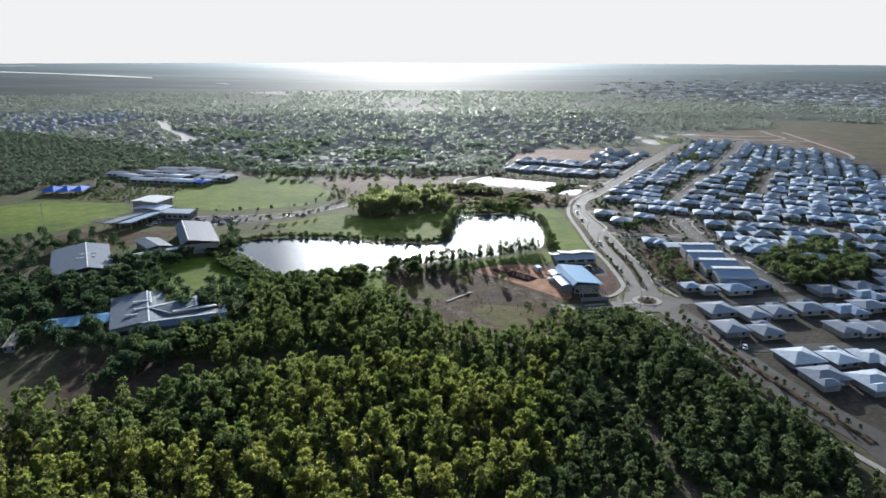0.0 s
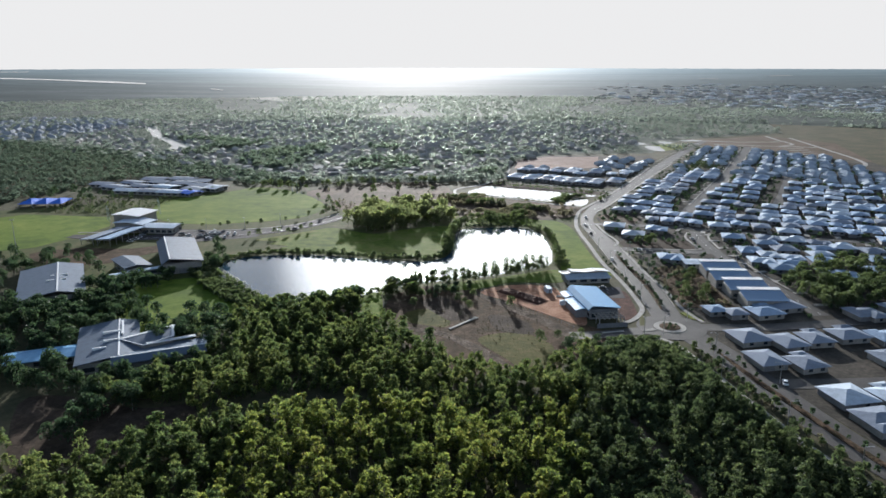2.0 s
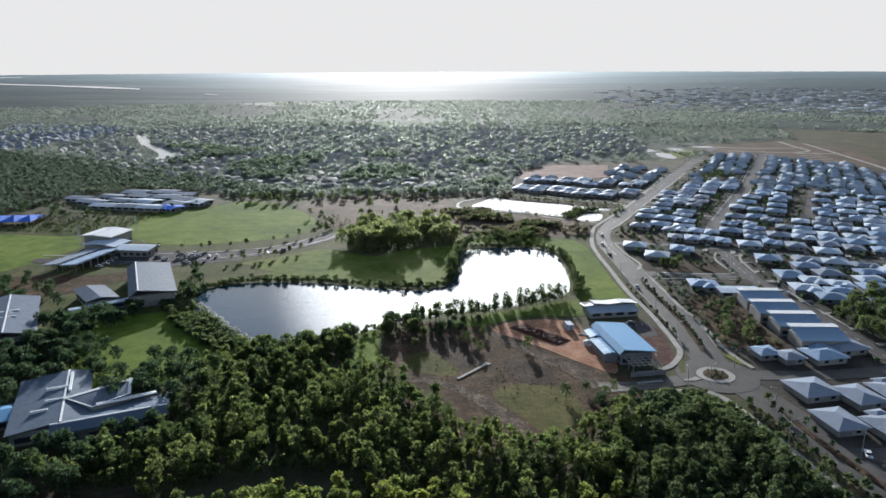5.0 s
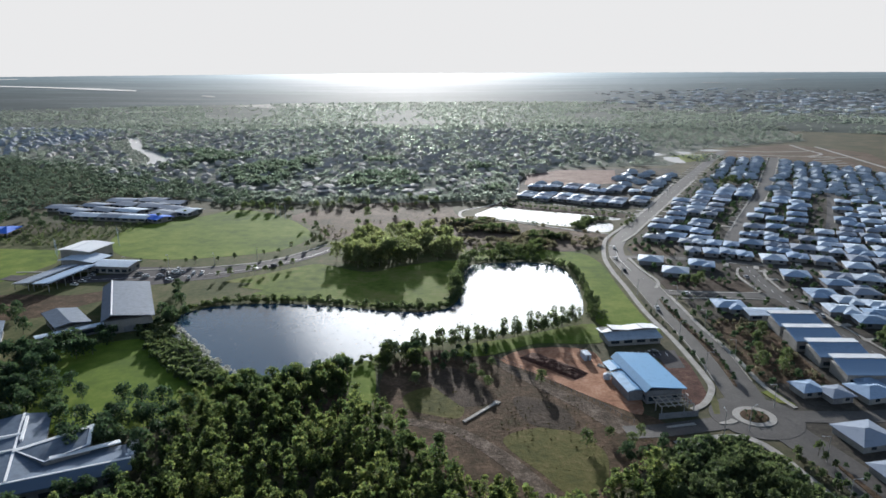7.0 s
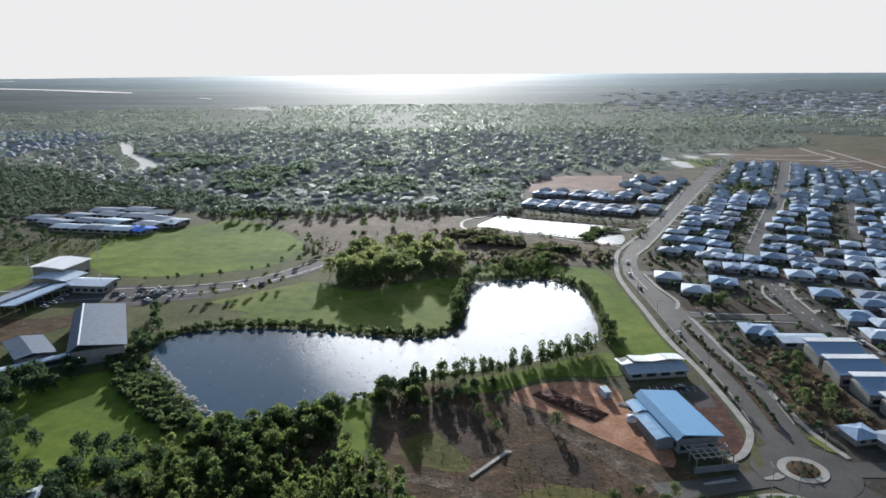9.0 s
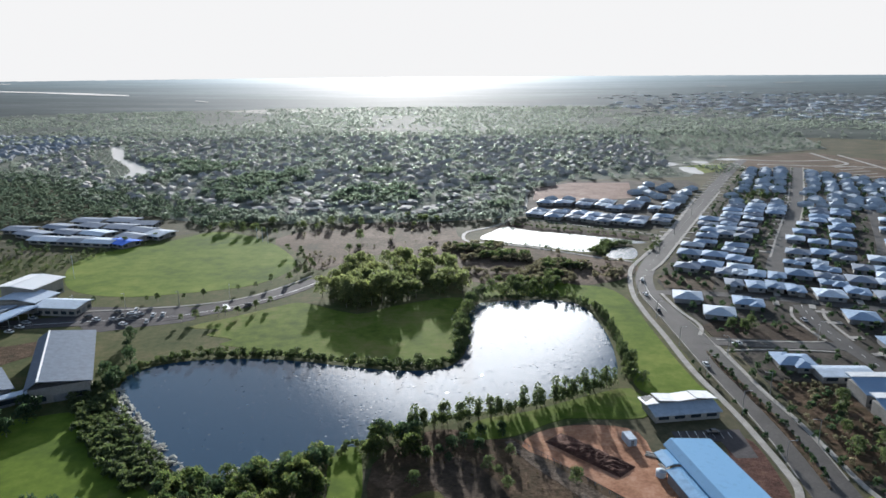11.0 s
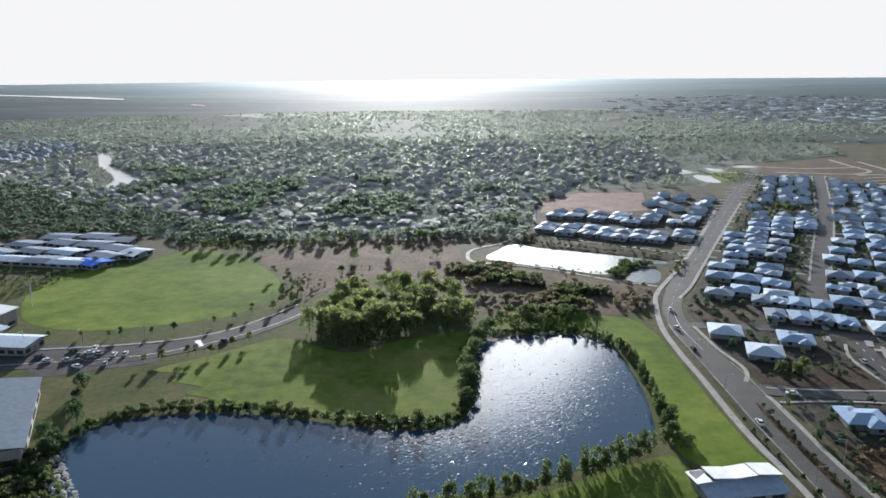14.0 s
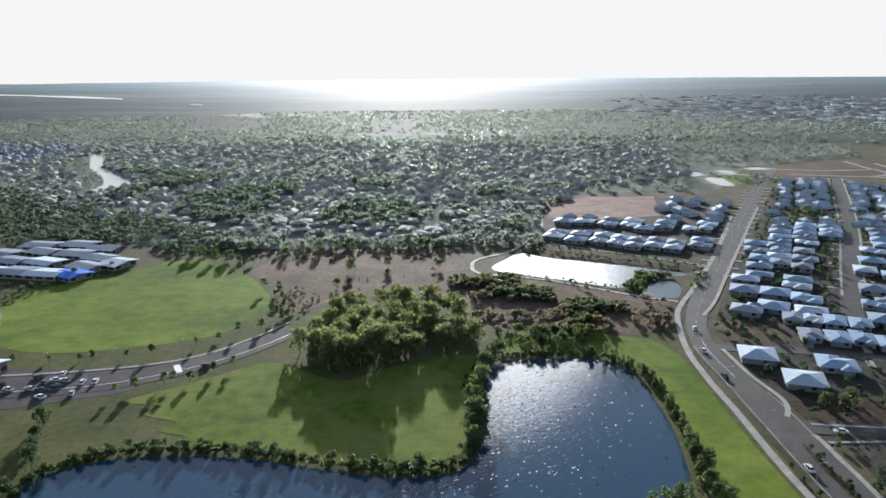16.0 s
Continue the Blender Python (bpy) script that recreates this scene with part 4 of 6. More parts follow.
pts = pts[rng.uniform(size=len(pts)) < np.clip(0.72 + 0.9 * groves, 0.35, 1)]
def by_river(p):
    return inside(p, RIVER) | inside(p + (4, 16), RIVER) | inside(p + (8, 30), RIVER)


pts = pts[~by_river(pts) & ~inside(pts, DEV) & ~inside(pts, [(205, 925), (275, 940), (330, 1000), (365, 1075), (330, 1105), (212, 1062)])]
WEST_HOMES = [(-900, 1030), (-640, 1020), (-610, 1180), (-640, 1420), (-900, 1450)]
pts = pts[~inside(pts, WEST_HOMES) | (rng.uniform(size=len(pts)) < 0.22)]
homes = scatter([(-560, 1000), (-330, 800), (-120, 705), (-10, 705), (40, 790), (110, 930), (240, 1000), (300, 1400), (-800, 1400)], 21, 0.45)
groves = scatter([(-520, 960), (-330, 770), (-200, 705), (-60, 705), (30, 740), (60, 880), (-40, 960), (-250, 1010), (-420, 1080)], 9.0)
groves = groves[(np.array([noise.noise((x * 0.011, y * 0.008, 9.0)) for x, y in groves]) > 0.12) & ~by_river(groves)]
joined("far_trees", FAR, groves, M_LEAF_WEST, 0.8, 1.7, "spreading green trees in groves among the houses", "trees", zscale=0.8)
joined("far_trees", FAR, pts, M_LEAF_HAZE, 0.5, 1.5, "grey-green garden and street trees, paled in place of haze", "trees", zscale=0.66)


def roof_block(w, d, h):
    v = np.array([(-w, -d, 0), (w, -d, 0), (w, d, 0), (-w, d, 0), (-w, -d, h), (w, -d, h), (w, d, h), (-w, d, h), (-w * 0.5, 0, h + 1.9), (w * 0.5, 0, h + 1.9)], float)
    f = np.array([(0, 1, 5, 4), (1, 2, 6, 5), (2, 3, 7, 6), (3, 0, 4, 7), (4, 5, 9, 8), (6, 7, 8, 9), (5, 6, 9, 9), (7, 4, 8, 8)])
    return v, f


def far_homes(name, at, mat, label):
    V, F, n = [], [], 0
    for x, y in at:
        v, f = roof_block(rng.uniform(4, 6.5), rng.uniform(3.4, 4.6), rng.uniform(2.4, 3.2))
        a = radians(20 + 90 * int(rng.integers(2))) + rng.normal(0, 0.25)
        c, s = math.cos(a), math.sin(a)
        w = np.stack([v[:, 0] * c - v[:, 1] * s + x, v[:, 0] * s + v[:, 1] * c + y, v[:, 2] + land(x, y)], 1)
        V.append(w)
        F += [[i + n for i in q] if q[2] != q[3] else [q[0] + n, q[1] + n, q[2] + n] for q in f.tolist()]
        n += len(v)
    me = bpy.data.meshes.new(name)
    me.from_pydata(np.concatenate(V).tolist(), [], F)
    me.materials.append(mat)
    return tagged(new(name, me), label, "houses", "", "stuff")


homes = np.concatenate([homes, scatter([(-900, 1030), (-640, 1020), (-610, 1180), (-640, 1420), (-900, 1450)], 21, 0.3)])
homes = homes[~by_river(homes)]
keep = np.array([np.min(np.hypot(*(pts - h).T)) > 2.0 for h in homes])
homes = homes[keep | (rng.uniform(size=len(homes)) < 0.5)]
homes = homes[np.argsort(np.hypot(homes[:, 0], homes[:, 1] - 240))]
OLD = []
for w, d in ((11, 8), (12.5, 8.5), (9.5, 8), (13, 7.5)):
    o = house_kind(w, d, 0, M_ROOF_OLD, M_WALL, "small old house with a weathered grey roof among trees")
    o["group"] = "old suburb houses"
    o.matrix_basis = pose(*homes[len(OLD)], 0.05, 0, 0, 20)
    OLD.append(o)
for i, (x, y) in enumerate(homes[4:84]):
    copy_thing(OLD[i % 4], pose(x, y, 0.05, 0, 0, 20 + 90 * int(rng.integers(2)) + float(rng.normal(0, 12))))
western = inside(homes, WEST_HOMES)
western[:84] = False
far_homes("far_houses", homes[84:][~western[84:]], M_ROOF_OLD, "small pale-roofed houses among garden trees")
far_homes("far_houses", homes[western], M_ROOF_GREY, "blue-grey roofed houses of a western suburb")

# ---- woods to the horizon ----
def canopy(name, r0, r1, rows, cols, mat, high, label, category, kind):
    ra = np.geomspace(r0, r1, rows)
    tu = np.linspace(radians(-50), radians(50), cols)
    R, A = np.meshgrid(ra, tu, indexing="ij")
    X, Y = EYE0[0] + R * np.sin(A), EYE0[1] + R * np.cos(A)
    Z = land(X, Y) + rng.uniform(1, high, X.shape) * np.clip((R - r0) / 60, 0.05, 1)
    ii = np.arange(X.size).reshape(X.shape)
    faces = np.stack([ii[:-1, :-1], ii[:-1, 1:], ii[1:, 1:], ii[1:, :-1]], -1).reshape(-1, 4)
    tagged(new(name, mesh_of(name, np.stack([X, Y, Z], -1).reshape(-1, 3), faces, mat)), label, category, "", kind)


M_FARWOOD = mottled("far_woodland", (0.06, 0.074, 0.066), (0.08, 0.095, 0.083), (0.115, 0.128, 0.112), 0.006, 0.05, rough=0.9, stretch=(0.4, 1, 1), spec=0.03)
M_HORIZON_GLOW = mottled("distance", (0.035, 0.045, 0.045), (0.055, 0.068, 0.068), (0.11, 0.125, 0.125), 0.0022, 0.011, rough=0.9, stretch=(0.22, 1, 1), spec=0.02)
glow = M_HORIZON_GLOW.node_tree.nodes["Principled BSDF"]
hn, hl = M_HORIZON_GLOW.node_tree.nodes, M_HORIZON_GLOW.node_tree.links      # haze and sun glow put into the distance's emission, rising towards horizon and sun
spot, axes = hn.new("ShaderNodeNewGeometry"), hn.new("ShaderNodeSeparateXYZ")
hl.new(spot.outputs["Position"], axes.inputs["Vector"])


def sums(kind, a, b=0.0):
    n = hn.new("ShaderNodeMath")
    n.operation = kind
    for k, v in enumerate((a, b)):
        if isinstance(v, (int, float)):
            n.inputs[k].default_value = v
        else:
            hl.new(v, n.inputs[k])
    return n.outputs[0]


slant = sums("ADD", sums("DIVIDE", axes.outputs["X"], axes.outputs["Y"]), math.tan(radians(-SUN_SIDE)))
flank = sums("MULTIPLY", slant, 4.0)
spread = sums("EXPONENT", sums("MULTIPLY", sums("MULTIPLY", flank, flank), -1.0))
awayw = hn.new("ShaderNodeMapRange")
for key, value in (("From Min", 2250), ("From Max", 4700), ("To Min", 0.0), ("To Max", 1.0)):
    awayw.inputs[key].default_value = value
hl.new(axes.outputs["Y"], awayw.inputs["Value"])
# emission tint: blue haze at the sides, warm glow towards the sun
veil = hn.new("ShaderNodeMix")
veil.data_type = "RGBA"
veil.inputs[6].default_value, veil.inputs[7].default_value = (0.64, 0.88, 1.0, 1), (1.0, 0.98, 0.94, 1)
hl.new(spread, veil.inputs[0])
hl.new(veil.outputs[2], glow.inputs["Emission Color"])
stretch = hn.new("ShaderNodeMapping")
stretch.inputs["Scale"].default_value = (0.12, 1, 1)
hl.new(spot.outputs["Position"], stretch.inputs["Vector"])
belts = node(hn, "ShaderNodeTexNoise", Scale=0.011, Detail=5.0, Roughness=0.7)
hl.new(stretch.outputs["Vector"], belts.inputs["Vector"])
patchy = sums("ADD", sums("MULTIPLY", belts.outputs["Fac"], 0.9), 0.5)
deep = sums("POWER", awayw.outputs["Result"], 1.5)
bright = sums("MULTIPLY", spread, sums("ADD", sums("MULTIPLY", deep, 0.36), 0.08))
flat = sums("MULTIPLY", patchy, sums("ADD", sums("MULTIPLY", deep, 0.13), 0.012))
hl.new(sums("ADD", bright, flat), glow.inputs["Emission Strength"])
canopy("far_woods", 1480, 2300, 70, 400, M_FARWOOD, 3, "grey-green woodland floor beyond the old suburb", "woods", "stuff")
canopy("backdrop", 2300, 4930, 70, 300, M_HORIZON_GLOW, 3, "blue-grey distance up to the horizon, haze painted as glow", "distance", "structure")
n = 21000
far, az = np.sqrt(rng.uniform(1470 ** 2, 2290 ** 2, n)), rng.uniform(radians(-41), radians(39), n)
pts = np.stack([EYE0[0] + far * np.sin(az), EYE0[1] + far * np.cos(az)], 1)
open_land = np.array([noise.noise((x * 0.004, y * 0.0025, 2.0)) for x, y in pts])
pts = pts[(open_land < 0.24) | (rng.uniform(size=n) < 0.15)]
west_east = np.arctan2(pts[:, 0] - EYE0[0], pts[:, 1] - EYE0[1])
built = (west_east > radians(11.5)) & (west_east < radians(37)) & (np.hypot(pts[:, 0] - EYE0[0], pts[:, 1] - EYE0[1]) > 1900)
pts = pts[~built | (rng.uniform(size=len(pts)) < 0.3)]
LITE = [crown_arrays(3.2, 4.2, 18, 2.0, 50 + i, base=0.0, clumps=4)[:2] for i in range(3)]
joined("far_woods", LITE, pts, M_LEAF_HAZE, 0.6, 1.3, "grey-green trees of the far woodland, paled in place of haze", "woods", z=land(pts[:, 0], pts[:, 1]))

# ---- school, halls and other large buildings ----
FOOTPRINTS = []
M_ROOF_MID = roofing("steel_roof_pale_blue", (0.30, 0.345, 0.40), 0.6, 0.0)
M_ROOF_PURE = roofing("steel_roof_clean_white", (0.78, 0.79, 0.79), 0.5, 0.0)
M_ROOF_SKY = roofing("steel_roof_sky_blue", (0.17, 0.245, 0.35), 0.4, 0.0)


def footprint(x, y, w, d, turn, more=2.5):
    c, s = math.cos(radians(turn)), math.sin(radians(turn))
    FOOTPRINTS.append([(x + c * a * (w / 2 + more) - s * b * (d / 2 + more), y + s * a * (w / 2 + more) + c * b * (d / 2 + more)) for a, b in ((-1, -1), (1, -1), (1, 1), (-1, 1))])


def pitched(bm, x0, x1, y0, y1, ridge, ze, zr, zf=None, thick=0.3):
    """A roof sheet with its ridge along y at x = ridge; eaves ze (and zf on the far side)."""
    zf = ze if zf is None else zf
    prof = [(x0, ze), (ridge, zr), (x1, zf)]
    a = [[bm.verts.new((x, y, z + o)) for y in (y0, y1) for o in (0, -thick)] for x, z in prof]
    for p, q in zip(a, a[1:]):
        bm.faces.new((p[0], q[0], q[2], p[2]))
        bm.faces.new((p[3], q[3], q[1], p[1]))
        bm.faces.new((p[1], q[1], q[0], p[0]))
        bm.faces.new((p[2], q[2], q[3], p[3]))
    bm.faces.new((a[0][0], a[0][2], a[0][3], a[0][1]))
    bm.faces.new((a[-1][1], a[-1][3], a[-1][2], a[-1][0]))


def hall(name, x, y, turn, w, d, eave, ridge_z, ridge_x=0.0, far=None, roof=None, wall=None, label="", category="building", cap=True, windows=4, over=1.2, vents=0):
    """A long building: walls, a two-slope roof, ridge capping, windows and doors."""
    top = tagged(new(name), label, category)
    top.matrix_basis = pose(x, y, 0.05, 0, 0, turn)
    footprint(x, y, w, d, turn)
    far = eave if far is None else far
    bm = bmesh.new(); box(bm, -w / 2, w / 2, -d / 2, d / 2, -0.2, min(eave, far) - 0.3); part("wall", bm, wall or M_WALL, top)
    bm = bmesh.new(); pitched(bm, -w / 2 - over, w / 2 + over, -d / 2 - over, d / 2 + over, ridge_x, eave, ridge_z, far); part("roof", bm, roof or M_ROOF, top)
    if cap:
        bm = bmesh.new(); box(bm, ridge_x - 0.35, ridge_x + 0.35, -d / 2 - over, d / 2 + over, ridge_z - 0.1, ridge_z + 0.12); part("ridge_cap", bm, M_ROOF_PURE, top)
    for k in range(windows):
        yy = -d / 2 + d * (k + 0.5) / windows
        for sx in (-1, 1):
            bm = bmesh.new(); box(bm, sx * w / 2 - 0.06, sx * w / 2 + 0.06, yy - d / windows * 0.32, yy + d / windows * 0.32, 1.0, 2.6); part("window", bm, M_GLASS, top)
    for k in range(3):
        xx = -w / 2 + w * (k + 0.5) / 3
        bm = bmesh.new(); box(bm, xx - w * 0.11, xx + w * 0.11, -d / 2 - 0.06, -d / 2 + 0.06, 0.9 if k != 1 else 0, 2.7); part("window" if k != 1 else "door", bm, M_GLASS if k != 1 else M_WALL_DARK, top)
    for k in range(vents):
        yy = -d / 2 + d * (k + 0.7) / (vents + 0.5)
        bm = bmesh.new(); box(bm, w * 0.12, w * 0.12 + 2.2, yy - 0.7, yy + 0.7, ridge_z - 1.6, ridge_z - 0.2); part("roof_vent", bm, M_STEEL, top)
    return top


hall("school_hall", -163.5, 414, 26.5, 20, 54, 6.3, 9.2, -6.5, 6.6, M_HALL, M_WALL, "large school hall with a pale steel roof", vents=0)
hall("classroom_block", -183, 395, 43, 13, 23, 5.0, 6.0, -1, 4.2, M_HALL, M_WALL, "low classroom block with a grey steel roof", "building", False)
hall("walkway_roof", -173, 382.5, -50, 3.2, 29, 3.6, 3.9, 0, 3.6, M_ROOF_WHITE, M_WALL_DARK, "covered walkway between school buildings", "walkway", False, 2, 0.5)
hall("school_office", -235, 509, -10, 20, 21, 8.6, 9.3, -3, 8.4, M_ROOF_PURE, M_WALL, "two-storey school building with a white steel roof", windows=3)
hall("lower_roof_block", -228, 494, -10, 21, 15, 5.6, 6.4, 0, 5.2, M_ROOF_WHITE, M_WALL, "lower white-roofed wing of the school", "building", False, 2)


def open_canopy(x, y, turn, w, d, low, high, roof, label):
    """A long roof on posts, open underneath."""
    top = tagged(new("parking_canopy"), label, "canopy", "parking canopies")
    top.matrix_basis = pose(x, y, 0.05, 0, 0, turn)
    footprint(x, y, w, d, turn)
    bm = bmesh.new(); pitched(bm, -w / 2, w / 2, -d / 2, d / 2, w * 0.42, low, high, high - 0.2, 0.25); part("roof", bm, roof, top)
    bm = bmesh.new(); box(bm, w * 0.42 - 0.2, w * 0.42 + 0.2, -d / 2, d / 2, high - 0.05, high + 0.1); part("ridge_cap", bm, M_ROOF_WHITE, top)
    bm = bmesh.new(); box(bm, -w / 2 - 0.08, -w / 2, -d / 2, d / 2, low - 0.3, low + 0.02); part("gutter", bm, M_ROOF_PURE, top)
    for k in range(7):
        yy = -d / 2 + 0.8 + k * (d - 1.6) / 6
        bm = bmesh.new(); box(bm, -w / 2 + 0.4, w / 2 - 0.4, yy - 0.12, yy + 0.12, low - 0.6, low - 0.28); part("beam", bm, M_STEEL, top)
        for px in (-w / 2 + 0.6, w / 2 - 0.6):
            bm = bmesh.new(); box(bm, px - 0.14, px + 0.14, yy - 0.14, yy + 0.14, -0.2, low - 0.3); part("post", bm, M_STEEL, top)
    return top


open_canopy(-234.5, 465, -11, 10, 37, 3.6, 4.6, M_ROOF_SLATE, "long slate-blue canopy over parking")
open_canopy(-222.5, 463, -11, 10.5, 37, 4.2, 5.2, M_ROOF, "long pale grey-blue canopy over parking")
hall("school_wing", -205, 485.5, 86, 13, 21, 4.6, 5.4, 3, 4.4, M_ROOF_WHITE, M_WALL, "low school wing with a pale roof", "building", False, 5)
hall("school_library", -206, 356, 30, 28, 54, 5.2, 8.0, 3, 5.4, M_HALL, M_WALL, "broad grey-roofed school building with a white ridge", vents=1)
hall("school_block", -137.5, 281, 26, 21, 40, 4.6, 6.4, 4.0, 5.0, M_HALL, M_WALL, "wide grey-blue roofed school block", vents=2)
hall("school_block", -113.5, 273.5, -64, 15, 32, 3.8, 6.2, 4.5, 4.6, M_HALL, M_WALL, "school wing with a grey-blue roof among trees", vents=0)


def wedge(outline, low, label):
    """A raised roof with a tapering plan: sloping sheet, white rim, walls and a row of windows."""
    top = tagged(new("clerestory_block"), label, "building")
    mid = np.mean([p[:2] for p in outline], axis=0)
    top.matrix_basis = pose(mid[0], mid[1], 0.05)
    pts = [Vector((x - mid[0], y - mid[1], z)) for x, y, z in outline]
    bm = bmesh.new()
    up, dn = [bm.verts.new(p) for p in pts], [bm.verts.new(p - Vector((0, 0, 0.3))) for p in pts]
    bm.faces.new(up); bm.faces.new(dn[::-1])
    for k in range(len(pts)):
        bm.faces.new((up[k], dn[k], dn[(k + 1) % len(pts)], up[(k + 1) % len(pts)]))
    bmesh.ops.recalc_face_normals(bm, faces=bm.faces[:])
    part("roof", bm, M_HALL, top)
    bm = bmesh.new()
    a, b = [bm.verts.new((p.x * 0.94, p.y * 0.94, low)) for p in pts], [bm.verts.new((p.x * 0.94, p.y * 0.94, p.z - 0.32)) for p in pts]
    for k in range(len(pts)):
        bm.faces.new((a[k], a[(k + 1) % len(pts)], b[(k + 1) % len(pts)], b[k]))
    bmesh.ops.recalc_face_normals(bm, faces=bm.faces[:])
    part("wall", bm, M_WALL, top)
    for k, wide in ((0, 1.5), (1, 1.1), (2, 0.5), (3, 0.5)):
        p, q = pts[k], pts[(k + 1) % len(pts)]
        inward = (Vector((-(q - p).y, (q - p).x, 0)).normalized()) * (wide if Vector((-(q - p).y, (q - p).x, 0)).dot(-p) > 0 else -wide)
        bm = bmesh.new()
        ring4 = [bm.verts.new(v + Vector((0, 0, h))) for h in (0.03, 0.14) for v in (p, q, q + inward, p + inward)]
        for f in ((4, 5, 6, 7), (3, 2, 1, 0), (0, 1, 5, 4), (1, 2, 6, 5), (2, 3, 7, 6), (3, 0, 4, 7)):
            bm.faces.new([ring4[i] for i in f])
        bmesh.ops.recalc_face_normals(bm, faces=bm.faces[:])
        part("roof_rim", bm, M_ROOF_PURE, top, "white metal roof rim")
    return top


wedge([(-132.5, 279, 6.6), (-115.5, 293.5, 7.4), (-110.9, 282.5, 7.0), (-119.7, 273.6, 6.2)], 3.5, "raised grey wedge-shaped roof with broad white rims")
# white bar added for the bright sunlit band on the school wing
bm = bmesh.new(); box(bm, -9.5, 9.5, -0.9, 0.9, -0.3, 0.12)
rim = tagged(part("roof_flashing", bm, M_ROOF_PURE), "long white bar standing for a sunlit band of school roof", "flashing")
rim.matrix_basis = pose(-111.6, 281.0, 6.15, 0, 3, 38)
hall("school_store", -158.5, 270, 114, 11, 24, 3.6, 4.6, 1, 3.4, M_ROOF_BLUE, M_WALL, "long low building with a light blue roof", "building", False, 3)
hall("shelter", -176, 252, 20, 4, 20, 2.8, 3.1, 0, 2.8, M_CONC, M_WALL_DARK, "narrow covered walk beside the bush", "shelter", False, 2, 0.4)

# pale ducts on the school roofs
for x, y, turn, w, l, z in ((-137, 292, 26, 0.8, 16, 6.7), (-139, 287, 26, 7, 0.8, 6.6), (-134, 279, 26, 8, 0.8, 6.4), (-136, 271, 26, 5, 0.7, 6.1), (-204, 360, 30, 8, 0.8, 7.6), (-201, 352, 30, 9, 0.8, 7.6)):
    bm = bmesh.new(); box(bm, -w / 2, w / 2, -l / 2, l / 2, -1.5, 0.25)
    duct = tagged(part("roof_duct", bm, M_ROOF_PURE), "white metal duct on a school roof", "duct", "roof ducts")
    duct.matrix_basis = pose(x, y, z, 0, 0, turn)

# cooling units and white fascias on the school wing
for k in range(4):
    unit = tagged(new("cooling_unit"), "small white cooling unit on a blue-grey roof", "cooling unit", "cooling units")
    unit.matrix_basis = pose(-99.6 + 0.55 * k, 286.8 - 2.3 * k, 5.05, 0, 0, 26)
    bm = bmesh.new(); box(bm, -1.1, 1.1, -0.7, 0.7, -1.2, 0.7); bmesh.ops.bevel(bm, geom=bm.edges[:], offset=0.06, segments=1, affect="EDGES"); part("body", bm, M_ROOF_PURE, unit)
    bm = bmesh.new(); bmesh.ops.create_cone(bm, cap_ends=True, segments=12, radius1=0.5, radius2=0.5, depth=0.08, matrix=Matrix.Translation((0, 0, 0.74))); part("fan_cover", bm, M_STEEL, unit)
# school roofs beyond the oval
NORTH = [(-297, 628, 20, 12, 1), (-276, 626, 18, 14, 0), (-256, 622, 20, 11, 1), (-240, 620, 15, 13, 2), (-241, 637, 18, 12, 0), (-226, 645, 14, 14, 1), (-318, 645, 22, 12, 0), (-295, 650, 18, 13, 0), (-272, 647, 17, 12, 1),
         (-312, 668, 18, 12, 0), (-288, 672, 18, 12, 0), (-264, 668, 18, 14, 0), (-243, 657, 15, 12, 0), (-300, 690, 20, 12, 0), (-274, 692, 18, 12, 0), (-252, 680, 16, 12, 0), (-338, 660, 18, 12, 0)]
for x, y, w, d, k in NORTH:
    hall("classroom", x, y, 74 + float(rng.normal(0, 7)), d * float(rng.uniform(1.0, 1.3)), w * float(rng.uniform(1.0, 1.2)), 3.2, 4.4, float(rng.uniform(-3, 3)), 3.2, (M_ROOF_SLATE, M_ROOF_WHITE, M_ROOF_DEEP)[k], M_WALL, "low classroom with a %s steel roof beyond the oval" % ("slate grey", "pale", "deep blue")[k], "building", False, 3, 1.4)
shade = tagged(new("shade_sail"), "deep blue shade cloth roof over a court", "shade sail")
shade.matrix_basis = pose(-340, 572, 0.05, 0, 0, 8)
for k in range(3):
    bm = bmesh.new()
    x0, x1 = -17 + k * 11.5, -6 + k * 11.5
    e = [bm.verts.new(p) for p in ((x0, -12, 3.4), (x1, -12, 3.4), (x1, 12, 3.4), (x0, 12, 3.4))]
    lo = [bm.verts.new(p) for p in ((x0, -12, 3.3), (x1, -12, 3.3), (x1, 12, 3.3), (x0, 12, 3.3))]
    peak, under = bm.verts.new(((x0 + x1) / 2, 0, 6.2)), bm.verts.new(((x0 + x1) / 2, 0, 6.1))
    for i in range(4):
        bm.faces.new((e[i], e[(i + 1) % 4], peak)); bm.faces.new((lo[(i + 1) % 4], lo[i], under)); bm.faces.new((lo[i], lo[(i + 1) % 4], e[(i + 1) % 4], e[i]))
    part("canopy", bm, M_ROOF_DEEP, shade)
    for px, py in ((x0 + 0.3, -11.7), (x1 - 0.3, -11.7), (x0 + 0.3, 11.7), (x1 - 0.3, 11.7)):
        bm = bmesh.new(); bmesh.ops.create_cone(bm, cap_ends=True, segments=6, radius1=0.12, radius2=0.12, depth=3.6, matrix=Matrix.Translation((px, py, 1.6))); part("post", bm, M_STEEL, shade)

